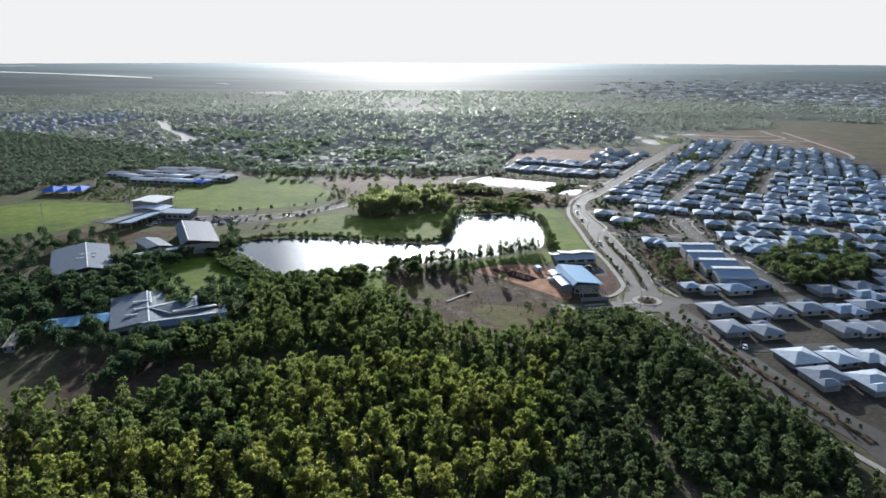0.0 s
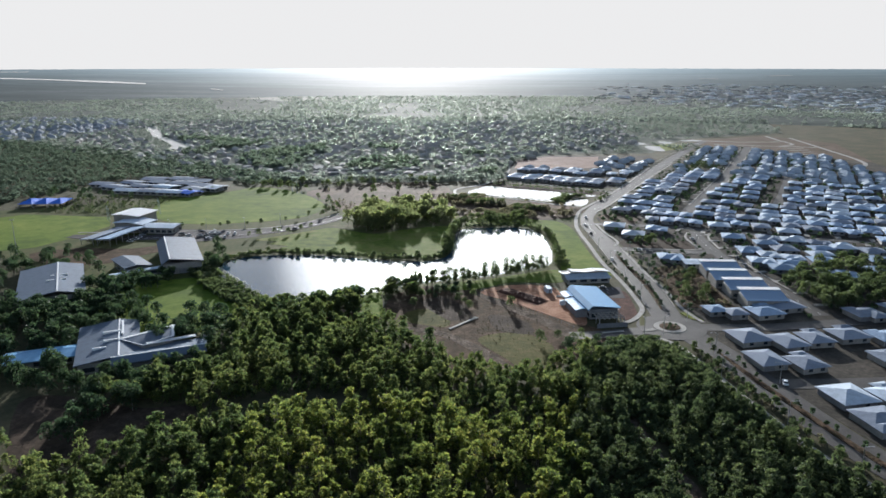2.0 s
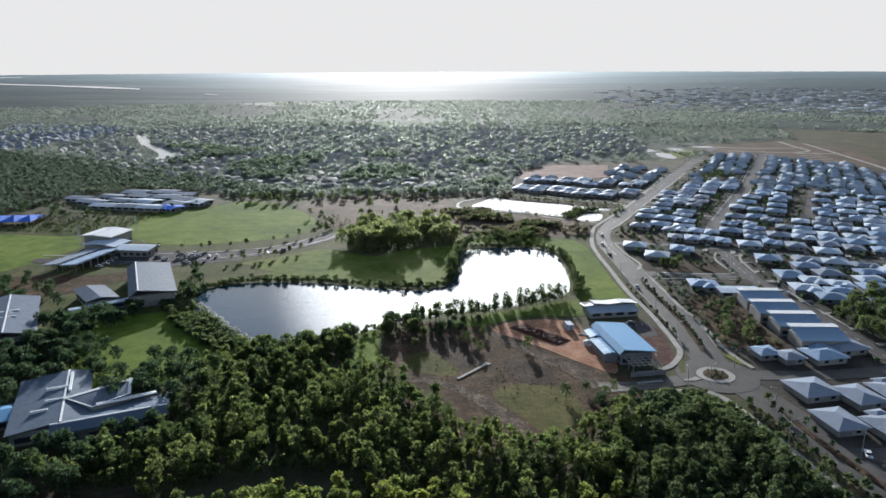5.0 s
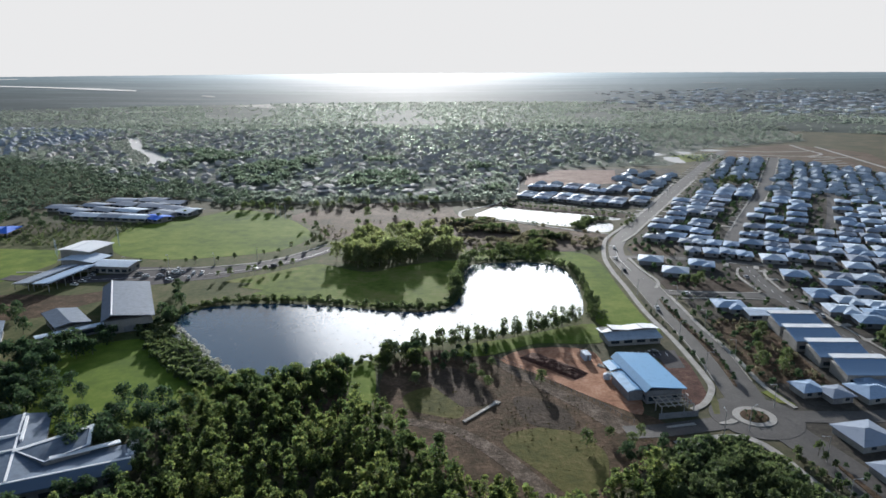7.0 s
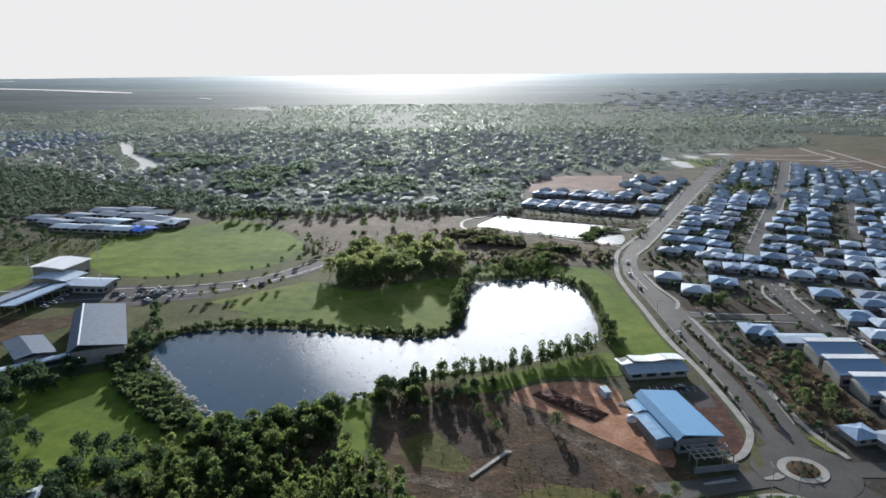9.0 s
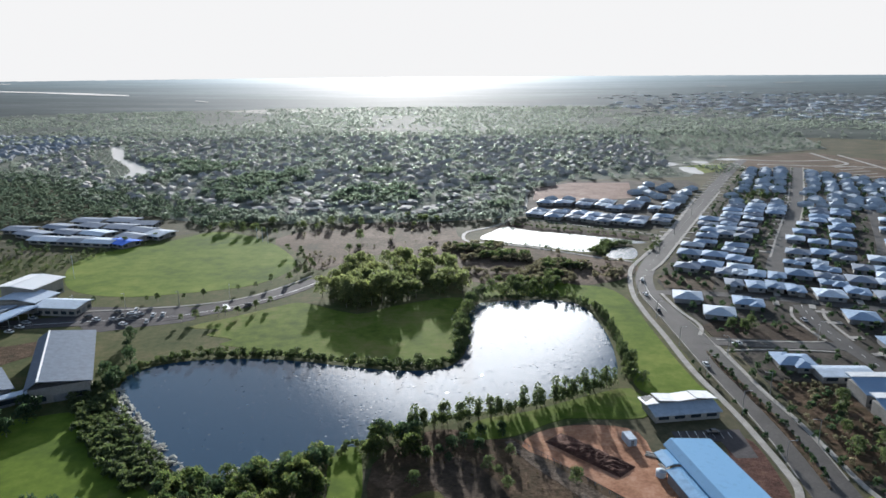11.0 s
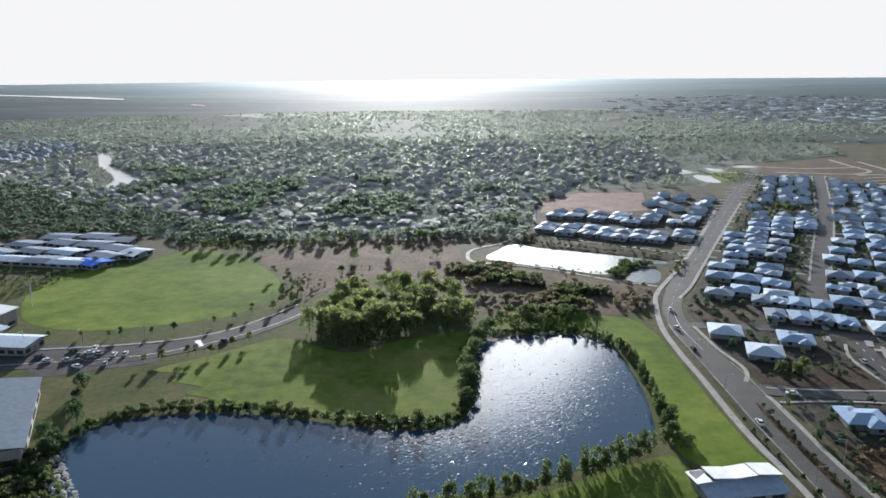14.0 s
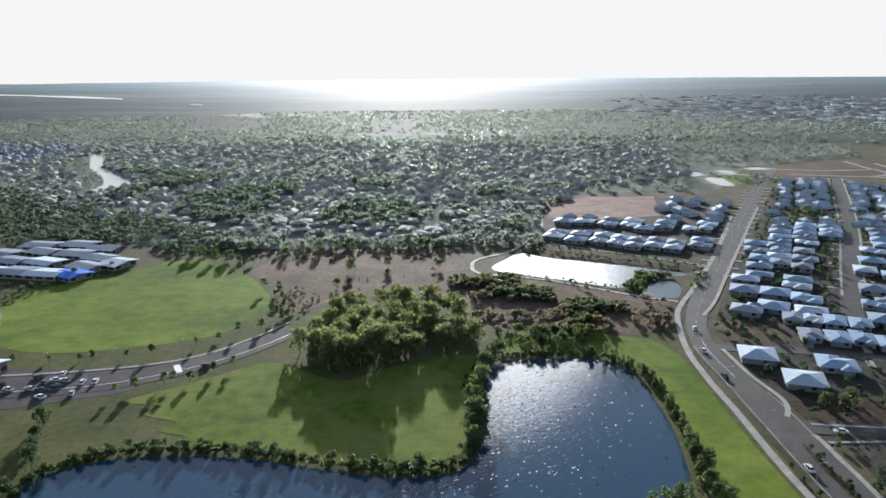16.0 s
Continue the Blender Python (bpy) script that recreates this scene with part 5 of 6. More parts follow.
# units on the street: blue southern slopes, sun glint on top painted as white strips
for k, (x, y) in enumerate(((146, 397.5), (145.5, 380.5), (147.5, 364.5), (149.5, 348.5))):
    unit = hall("townhouse", x, y, 90, 13, 18.5, 4.9, 6.7, 3.6, 6.45, M_ROOF_SKY, M_WALL, "two-storey townhouse, blue-grey steel roof with sun glint as a white strip", "house", False, 3, 0.7)
    bm = bmesh.new(); box(bm, 3.4, 7.5, -10, 10, 6.8, 7.0); part("roof_edge", bm, M_ROOF_PURE, unit)
hall("townhouse", 141, 414, 90, 9, 20, 3.0, 3.5, 2, 3.3, M_ROOF_WHITE, M_WALL, "low flat-roofed townhouse still being built", "house", False, 3, 0.5)

# community buildings by the roundabout
lh = hall("clubhouse", 70.5, 385, 100, 11, 23, 2.9, 4.2, 1.0, 3.8, M_ROOF_MID, M_WALL, "pale clubhouse with a folded white roof", "building", False, 4, 0.7)
for k, (y0, y1, z, tip) in enumerate(((-13, -5.5, 4.7, 0.7), (-5.3, 1.5, 5.2, -0.5), (1.7, 8, 4.8, 0.6), (8.2, 13, 4.5, -0.3))):
    bm = bmesh.new()
    for v in box(bm, -0.5, 6.8, y0, y1, z, z + 0.2):
        v.co.z += tip * (v.co.y - y0) / (y1 - y0) - 0.09 * (v.co.x + 0.5)
    part("upper_roof", bm, M_ROOF_PURE, lh, "folded white upper roof")
bm = bmesh.new(); box(bm, 0.5, 6.0, -12, 12, 2, 4.25); part("upper_wall", bm, M_WALL, lh)
cc = hall("childcare_centre", 67, 341.5, 11, 13, 29, 5.0, 6.9, -5.6, 5.4, M_ROOF_BLUE, M_WALL_DARK, "new building with a bright blue sheet roof", "building", False, 5)
bm = bmesh.new(); pitched(bm, -12.5, -6.5, -12, 4, -9.5, 3.9, 4.6, 4.3); part("side_roof", bm, M_ROOF_BLUE, cc)
bm = bmesh.new(); box(bm, -12, -6.6, -11.5, 3.5, -0.2, 3.7); part("side_wall", bm, M_WALL_DARK, cc)
bm = bmesh.new(); pitched(bm, -12, -6.5, 5, 13, -9.5, 4.2, 5.0, 4.6); part("side_roof", bm, M_ROOF_BLUE, cc)
for k in range(6):
    bm = bmesh.new(); box(bm, -5.5 + k * 2.3, -5.2 + k * 2.3, -24, -16, 3.2, 3.5); part("pergola_beam", bm, M_CONC, cc)
for k in range(4):
    bm = bmesh.new(); box(bm, -6, 6.6, -23.6 + k * 2.4, -23.3 + k * 2.4, 3.5, 3.7); part("pergola_slat", bm, M_CONC, cc)
for px, py in ((-5.4, -23.8), (6.2, -23.8), (-5.4, -19.5), (6.2, -19.5)):
    bm = bmesh.new(); box(bm, px - 0.15, px + 0.15, py - 0.15, py + 0.15, -0.2, 3.3); part("post", bm, M_STEEL, cc)
bm = bmesh.new(); box(bm, -7, 7, -25.6, -25.3, -0.2, 2.0); part("screen_wall", bm, M_WALL_DARK, cc)
footprint(67, 325, 18, 20, 11)
site = tagged(new("site_shed"), "white box-shaped site shed on red earth", "shed")
site.matrix_basis = pose(48.5, 365, 0.15, 0, 0, 12)
bm = bmesh.new(); box(bm, -1.4, 1.4, -2.6, 2.6, -0.1, 2.5); part("body", bm, M_ROOF_WHITE, site)
bm = bmesh.new(); box(bm, -0.5, 0.5, -2.66, -2.58, 0, 2.0); part("door", bm, M_WALL_DARK, site)
# spoil heap
bm = bmesh.new()
bmesh.ops.create_grid(bm, x_segments=28, y_segments=10, size=1)
for v in bm.verts:
    u, w = v.co.x, v.co.y
    edge = max(0, 1 - max(abs(u), abs(w)) ** 3)
    v.co = (u * 14, w * 4.2, 1.5 * edge ** 0.7 * (0.8 + 0.4 * noise.noise((u * 9, w * 4, 0.3))) + 0.05)
heap = tagged(part("earth_mound", bm, M_REDDARK), "long dark heap of red spoil", "earth heap")
heap.matrix_basis = pose(34.5, 357.5, 0.12, 0, 0, -45)
wall = tagged(part("weir_wall", (lambda b: (box(b, -0.6, 0.6, -9.5, 9.0, -0.2, 0.4), box(b, -1.1, 1.1, 7.8, 9.8, -0.2, 0.3), b)[-1])(bmesh.new()), M_CONC), "low weathered concrete weir wall in dry grass", "wall")
wall.matrix_basis = pose(5.6, 318.6, 0.05, 0, 0, -39)

# ---- planting ----
LAWN_S = [(-143, 318), (-148, 345), (-142, 373), (-128, 367), (-112, 352), (-100, 338), (-93, 322), (-105, 306), (-122, 304)]
CLEAR_W = [(-185, 242), (-150, 244), (-128, 238), (-122, 212), (-140, 196), (-190, 200)]


def open_ground(p, road_gap=7.0):
    """Drops places on buildings, roads and water."""
    ok = ~inside(p, LAKE) & ~inside(p, POND) & ~inside(p, LAWN_S)
    for f in FOOTPRINTS:
        ok &= ~inside(p, f)
    for _, line, w, _l in ROADS:
        ok &= ~near_line(p, line, road_gap)
    for h in HOUSE_AT:
        ok &= np.hypot(p[:, 0] - h[0], p[:, 1] - h[1]) > 8.5
    return p[ok]


def along(line, gap, wobble=0.8):
    c = smooth_loop(line, 8, False)
    L = np.r_[0, np.cumsum(np.linalg.norm(np.diff(c, axis=0), axis=1))]
    s = np.arange(gap * 0.4, L[-1], gap) + rng.uniform(-0.35, 0.35, len(np.arange(gap * 0.4, L[-1], gap))) * gap
    return np.stack([np.interp(s, L, c[:, 0]), np.interp(s, L, c[:, 1])], 1) + rng.normal(0, wobble, (len(s), 2))


def things(name, kinds, leaf, at, label, group, lo=0.8, hi=1.2, category="tree"):
    """Trees as things of their own: a few kinds, each used in turn."""
    made = [tree_thing(name, k, leaf, label, group, category) for k in kinds[:max(1, min(len(kinds), len(at)))]]
    for p, q in zip(made, at):
        p.matrix_basis = placed(q, float(rng.uniform(0, 6)), float(rng.uniform(lo, hi)))
    plant(made, at[len(made):], lo, hi)


ROUND = [tree_kind(h, r, 560, 0.64, 60 + i, base=0.1, clumps=16, flat=0.85) for i, (h, r) in enumerate(((8.5, 4.4), (7.4, 4.0), (9.5, 4.6)))]
SLIM = [tree_kind(h, r, 340, 0.48, 70 + i, base=0.03, clumps=18, girth=0.12, flat=1.5) for i, (h, r) in enumerate(((7.6, 2.0), (6.4, 1.7), (8.6, 2.2), (7.0, 2.4)))]
STREET = [tree_kind(h, r, 110, 0.55, 80 + i, base=0.3, clumps=5, girth=0.08) for i, (h, r) in enumerate(((3.6, 1.3), (3.0, 1.1), (4.2, 1.5)))]
SHRUB = [crown_arrays(2.4, 1.7, 70, 0.6, 90 + i, base=0.05, clumps=4)[:2] for i in range(3)]
REEDS = [crown_arrays(1.6, 1.3, 60, 0.5, 95 + i, base=0.0, clumps=3, droop=-0.4)[:2] for i in range(3)]

p = open_ground(scatter([(-275, 205), (-120, 205), (-95, 250), (-92, 312), (-100, 330), (-130, 306), (-150, 318), (-160, 340), (-150, 382), (-140, 392), (-175, 380), (-230, 330), (-275, 330)], 7.4))
p = p[~inside(p, CLEAR_W)]
p = p[np.argsort(np.abs(p[:, 0] + 140) + np.abs(p[:, 1] - 290))]
joined("school_bush", [crown_arrays(8.0, 4.2, 260, 0.95, 64 + i, base=0.1, clumps=12, flat=0.85)[:2] for i in range(3)], p[170:], M_LEAF_DARK, 0.6, 1.05, "dark green bush round the school", "bush")
p = p[:170]
things("shade_tree", ROUND, M_LEAF_DARK, p, "dense dark green shade tree beside the school", "school trees", 0.75, 1.15)
p = open_ground(scatter([(-290, 330), (-232, 330), (-228, 372), (-205, 392), (-205, 412), (-245, 432), (-262, 418), (-290, 400)], 10))
things("shade_tree", ROUND, M_LEAF_DARK, p, "dense dark green tree behind the school", "school trees", 0.6, 1.0)
p = np.array([(-138, 404), (-134, 410), (-140, 420), (-146, 430), (-150, 438), (-141, 396), (-136, 398), (-152, 446)], float)
things("shade_tree", ROUND, M_LEAF_DARK, p, "dark green tree beside the hall and lake", "lake trees", 0.6, 0.95)
p = scatter([(-92, 318), (-96, 334), (-86, 339), (-70, 342), (-58, 347), (-44, 353), (-34, 362), (-16, 366), (-12, 350), (-22, 334), (-36, 322), (-60, 318)], 5.6)
for gap in BANK_GAPS:
    p = p[~inside(p, gap)]
p = p[~inside(p, [(-34, 352), (-16, 352), (-14, 330), (-30, 322)])]
row = np.concatenate([along([(-88, 328), (-75, 332), (-61, 337), (-50, 342), (-44, 346)], 3.2, 1.6), along([(-34, 362), (-27, 364), (-20, 362)], 2.6, 1.4)])
things("bank_tree", ROUND, M_LEAF_DARK, row, "dark spreading tree on the lake's near bank", "lake trees", 0.6, 1.0)
things("lake_tree", ROUND, M_LEAF_BUSH_SHADE, p, "green tree on the lake's bushy bank", "lake trees", 0.6, 0.95)
COPSE = [(-80, 500), (-83, 525), (-78, 556), (-60, 575), (-35, 582), (-10, 562), (-3, 540), (-1, 520), (-10, 512), (-26, 505), (-42, 500), (-58, 490)]
things("copse_tree", ROUND, M_LEAF_COPSE, scatter(COPSE, 8.4), "round leafy green tree in a lakeside copse", "copse trees", 0.75, 1.45)
p = np.concatenate([along([(-6, 432), (-7, 455), (-6, 480), (-2, 500), (4, 508)], 4.0, 1.6), scatter([(4, 510), (30, 511), (46, 511), (42, 526), (16, 530)], 6.5)])
things("bank_tree", ROUND, M_LEAF_GREEN, p, "leafy green tree on the inlet's bank", "lake trees", 0.6, 1.1)
p = np.concatenate([along([(40, 508), (50, 506.5), (58.5, 494), (62, 470), (61.5, 445), (61, 428), (58, 411)], 2.8, 0.9)])
things("bank_tree", SLIM, M_LEAF_GREEN, p, "slender green tree along the lake's edge", "lake trees", 0.6, 0.9)
p = np.concatenate([along([(60, 436), (62, 425), (60, 413), (64, 407)], 3.4, 1.2)])
things("bank_tree", ROUND, M_LEAF_GREEN, p, "leafy round tree at the lake's corner", "lake trees", 0.55, 0.8)
p = along([(-24, 369), (-12, 375), (3, 381), (17, 386), (30, 393), (44, 401), (52, 406)], 1.5, 1.0)
things("paperbark", SLIM, M_LEAF_GREEN, p, "slender pale-trunked tree on the lake's near bank", "lake trees", 0.7, 1.35)
p = np.array([(28.2, 341), (5.9, 345), (3, 347.5), (8.4, 338), (-18.5, 339), (46, 303), (52, 298), (38, 297), (10, 356), (56, 303)], float)
things("bush_tree", ROUND, M_LEAF_GREEN, p, "rounded bush on the dry slope", "slope bushes", 0.35, 0.75, "bush")

p = np.concatenate([along([(-137, 402), (-137, 416), (-122, 427.5), (-99, 431), (-77, 430), (-54, 425), (-34, 421), (-16, 421.5), (-9, 428)], 1.5, 0.8), along([(-8, 428), (-5, 447), (-4.5, 485), (2, 503), (26, 508.5), (46, 507), (58, 493)], 1.8, 0.7)])
joined("bank_shrubs", SHRUB, p, M_LEAF_GREEN, 0.6, 1.15, "low green shrubs and reeds along the shore", "shrubs")
p = np.concatenate([scatter([(-146, 388), (-138, 392), (-124, 370), (-108, 353), (-95, 341), (-98, 333), (-110, 343), (-128, 362)], 2.5), along([(-90, 341), (-76, 339), (-66, 343), (-56, 349), (-42, 357), (-28, 369)], 1.6, 0.8)])
joined("bank_shrubs", SHRUB, p, M_LEAF_GREEN, 0.7, 1.3, "green shrubs on the lake's west bank", "shrubs")
p = np.concatenate([scatter([(-141, 396), (-133, 400), (-126, 389), (-112, 373), (-97, 355), (-86, 345), (-90, 338), (-104, 348), (-119, 364), (-135, 384)], 1.4), along([(-76, 343), (-64, 348), (-52, 354)], 1.0, 1.0), along([(-126, 422), (-105, 426), (-90, 428)], 1.4, 0.8), along([(-12, 424), (-6, 440)], 1.5, 0.8)])
p = p[(np.array([noise.noise((x * 0.12, y * 0.12, 1.0)) for x, y in p]) > -0.35) & near_line(p, [(-136, 400), (-128, 389), (-114, 373), (-99, 355), (-88, 344), (-76, 342), (-67, 346), (-42, 358)], 5.0) & (rng.uniform(size=len(p)) < 0.75)]
joined("reeds", REEDS, p, M_REED, 0.5, 1.1, "pale dry reeds in the lake's shallows", "reeds", zscale=0.6)
p = scatter([(-150, 392), (-140, 402), (-130, 390), (-116, 373), (-101, 355), (-90, 342), (-99, 333), (-112, 343), (-130, 362)], 2.2)
joined("bank_shrubs", SHRUB, p[~inside(p, LAKE) & (rng.uniform(size=len(p)) < 0.8)], M_LEAF_GREEN, 0.5, 1.4, "tangled green growth behind the reeds", "shrubs")
p = scatter([(-4, 540), (40, 530), (80, 540), (100, 572), (80, 596), (56, 606), (36, 615), (10, 624), (-20, 618), (-14, 570)], 2.9)
p = p[(np.array([noise.noise((x * 0.06, y * 0.06, 4.0)) for x, y in p]) > -0.3) & ~near_line(p, PATHS[4][0], 4.0)]
thick = np.array([noise.noise((x * 0.035, y * 0.05, 6.0)) for x, y in p])
joined("scrub", SHRUB, p[thick > -0.02], M_SCRUB, 0.6, 1.7, "olive-brown scrub beside the pond", "scrub")
joined("scrub", SHRUB, p[thick > 0.22], M_LEAF_GREEN, 0.8, 2.0, "green bushes in the scrub beside the pond", "scrub")
p = scatter([(-28, 345), (-10, 366), (16, 360), (34, 338), (60, 314), (62, 301), (40, 292), (26, 278), (4, 292), (-16, 318)], 3.4)
p = p[(np.array([noise.noise((x * 0.07, y * 0.07, 7.0)) for x, y in p]) + rng.normal(0, 0.25, len(p)) > 0.12) & ~near_line(p, [(-2, 309), (16, 331)], 3)]
joined("slope_tussocks", SHRUB, p, M_OLIVE_TUFT, 0.10, 0.3, "dry tussocks on the rough slope", "grass")
p = scatter([(112, 346), (134, 343), (134, 404), (118, 412), (110, 400)], 3.4)
joined("lot_scrub", SHRUB, p[np.array([noise.noise((x * 0.09, y * 0.09, 3.0)) for x, y in p]) > -0.05], M_SCRUB, 0.35, 1.0, "scrub on a vacant block", "scrub")
p = np.array([(120, 372), (124, 384), (127, 362), (116, 358), (129, 392), (122, 353), (117, 466), (122, 463), (126, 467), (262, 800), (256, 796), (268, 806), (262, 790), (249, 790)], float)
things("lot_tree", ROUND, M_LEAF_GREEN, p, "leafy tree on a vacant block", "lot trees", 0.6, 0.95)
p = open_ground(scatter([(163, 338), (215, 348), (250, 396), (232, 432), (205, 410), (172, 388)], 6.4))
things("lot_tree", ROUND, M_LEAF_GREEN, p, "dense leafy tree in a patch of bush", "lot trees", 0.65, 1.0)
p = np.concatenate([along([(101, 343), (101.5, 372), (100, 400), (98, 424), (98, 436)], 3.6, 0.4), along([(110.8, 288), (119, 250), (128, 218), (138, 192)], 5, 0.8), along([(105, 280), (112, 248), (119, 218), (128, 195)], 4.2, 1.2), along([(92.5, 352), (92, 380), (89.5, 405), (88, 430)], 9, 0.4), along([(108.2, 350), (108.5, 375), (107, 398)], 8, 0.4)])
things("street_tree", STREET, M_LEAF_DARK, p, "small young street tree in a planted verge", "street trees", 0.5, 0.95)
p = np.concatenate([along([(-250, 497), (-205, 497), (-160, 503), (-135, 512), (-112, 534)], 12, 0.8), along([(-142, 470), (-118, 482), (-100, 497)], 7, 1.0), along([(-105, 540), (-98, 556), (-102, 575), (-120, 603)], 6, 2)])
things("park_tree", STREET, M_LEAF_GREEN, p, "small tree beside the oval and its road", "park trees", 1.0, 1.7)
p = np.concatenate([along([(-190, 668), (-175, 662), (-160, 655), (-140, 650)], 9, 2), along([(-150, 668), (-100, 680), (-60, 690), (-20, 688)], 7, 5), along([(-85, 600), (-60, 640), (-30, 650)], 16, 5)])
p = np.concatenate([p, [(-197, 666), (-181, 670), (-163, 662), (-226, 640), (-240, 622)]])
things("field_tree", ROUND, M_LEAF_GREEN, p, "leafy tree at the edge of the brown field", "field trees", 0.5, 0.95)

p = np.concatenate([along([(99, 293), (103.5, 272), (109.5, 247), (116.5, 221), (124, 198)], 4.0, 1.0), along([(107, 296), (110, 284)], 4.0, 0.8)])
things("verge_tree", STREET, M_LEAF_VERGE, p, "dull green young gum tree on the road verge", "verge trees", 0.8, 1.35)

# thick growth west and north of the school
p = scatter([(-900, 560), (-470, 500), (-395, 545), (-365, 610), (-350, 690), (-300, 715), (-225, 700), (-205, 668), (-190, 680), (-140, 690), (-230, 760), (-420, 900), (-620, 1000), (-900, 1150)], 8.0)
p = p[~by_river(p)]
joined("west_woods", FAR_WEST, open_ground(p), M_LEAF_WEST, 0.7, 1.35, "grey-green woodland round the school", "woods", zscale=0.62)
p = scatter([(-60, 690), (30, 700), (44, 640), (12, 690), (46, 760), (52, 830), (100, 905), (40, 850), (-30, 740)], 9)
p = p[~inside(p, POND) & ~near_line(p, POND + POND[:1], 7)]
joined("path_trees", FAR, p, M_LEAF_HAZE, 0.5, 0.9, "trees along the path behind the pond", "trees")
far_homes("estate_far_houses", FAR_ESTATE, M_ROOF_MID, "far rows of grey-blue roofed estate houses")
p = open_ground(scatter([(108, 330), (180, 330), (330, 400), (380, 560), (430, 760), (440, 880), (372, 985), (318, 985), (142, 620), (104, 540)], 7.6), 6)
joined("garden_shrubs", SHRUB, p, M_LEAF_DARK, 0.5, 1.5, "small garden shrubs between the houses", "shrubs")
p = along([(42, 704), (62, 690), (100, 669), (132, 648)], 2.2, 1.5)
joined("pond_shrubs", SHRUB, np.concatenate([p, along([(12, 630), (36, 622), (58, 611), (84, 598)], 3.4, 0.8)]), M_LEAF_DARK, 0.4, 0.8, "low dark shrubs round the pond", "shrubs")
p = scatter([(76, 604), (90, 630), (110, 625), (96, 618), (87, 606), (84, 594)], 2.2)
joined("pond_shrubs", SHRUB, p, M_LEAF_GREEN, 0.7, 1.4, "green shrubs on the spit between the ponds", "shrubs")
p = np.concatenate([along([(30, 686), (50, 676), (84, 660), (118, 642)], 1.7, 1.6), along([(114, 608), (122, 620), (128, 636)], 1.8, 1.5)])
joined("pond_shrubs", SHRUB, p, M_LEAF_GREEN, 0.5, 1.1, "green shrubs on the pond's far bank", "shrubs")
p = np.concatenate([scatter([(-16, 352), (-4, 372), (12, 378), (14, 368), (6, 356), (-4, 350)], 6.5), scatter([(44, 290), (66, 302), (62, 290), (52, 282)], 4.5)])
things("slope_bush", ROUND, M_LEAF_DARK, p, "dark green bush on the slope below the lake", "slope bushes", 0.35, 0.7, "bush")
p = np.concatenate([scatter([(-90, 600), (-60, 640), (-20, 640), (-10, 610), (-60, 590)], 13), scatter([(-130, 640), (-90, 688), (-20, 688), (-30, 660), (-90, 660)], 11), scatter([(-108, 560), (-88, 552), (-80, 590), (-110, 610)], 7)])
joined("field_scrub", SHRUB, p, M_SCRUB, 0.4, 1.1, "scattered olive scrub on the brown field", "scrub")
p = scatter([(-190, 690), (-140, 686), (-90, 694), (-20, 696), (40, 706), (40, 716), (-30, 708), (-120, 704), (-190, 706)], 6.5)
joined("edge_trees", FAR, p, M_LEAF_HAZE, 0.55, 1.15, "grey-green trees along the suburb's edge, paled in place of haze", "trees")
p = scatter([(62, 296), (85, 301), (91, 296), (96, 280), (103.5, 245), (111, 215), (118, 198), (126, 178), (118, 178), (104, 225), (94, 258), (82, 280), (58, 280)], 2.1)
p = p[~near_line(p, PATHS[0][0], 2.6)]
joined("verge_shrubs", SHRUB, p, M_LEAF_VERGE, 0.7, 1.7, "dense grey-green shrubs beside the footpath", "shrubs")
p = scatter([(97, 290), (106, 292), (113, 262), (121, 232), (131, 200), (124, 200), (116, 222), (108, 250)], 2.6)
p = p[~near_line(p, PATHS[0][0], 2.2) & ~near_line(p, MAIN_S, 7.2)]
joined("verge_shrubs", SHRUB, p, M_SCRUB, 0.25, 0.8, "low brown-green scrub on the road verge", "shrubs")
p = np.array([(97.4 + 3 * math.cos(a) * r, 317.6 + 3 * math.sin(a) * r) for a, r in ((0.3, 1.0), (1.4, 0.8), (2.3, 1.1), (3.4, 0.9), (4.2, 1.1), (5.3, 0.9), (1.0, 0.3), (4.0, 0.3))])
joined("roundabout_planting", SHRUB, p, M_LEAF_DARK, 0.3, 0.6, "low dark shrubs on the roundabout", "shrubs", z=np.full(len(p), 0.45))
p = along([(-134, 420), (-120, 429), (-99, 432), (-77, 431), (-54, 426), (-34, 422), (-16, 423)], 6.5, 1.2)
things("bank_bush", ROUND, M_LEAF_GREEN, p, "rounded green bush on the lake's far shore", "lake bushes", 0.28, 0.6, "bush")
line = [(-137, 418), (-122, 428.5), (-99, 432), (-77, 431), (-54, 426), (-34, 422), (-16, 422.5), (-10, 429)]
p = np.concatenate([along(line, 1.1, 1.0), along([(x, y + 2) for x, y in line], 1.3, 1.2), along([(-9, 430), (-7, 447), (-6.5, 485), (1, 505)], 1.2, 1.5), along([(4, 508), (26, 511), (46, 510), (60, 495)], 1.5, 1.2), along([(62, 490), (63.5, 460), (62, 432), (58, 411)], 1.6, 1.0)])
p = p[~inside(p, LAKE)]
uneven = np.array([noise.noise((x * 0.09, y * 0.09, 2.5)) for x, y in p])
joined("bank_shrubs", SHRUB, p[uneven > 0.02], M_LEAF_GREEN, 0.4, 1.15, "uneven green growth along the shore", "shrubs")
joined("bank_shrubs", SHRUB, p[uneven < -0.12], M_LEAF_DARK, 0.35, 0.95, "dark green growth along the shore", "shrubs")
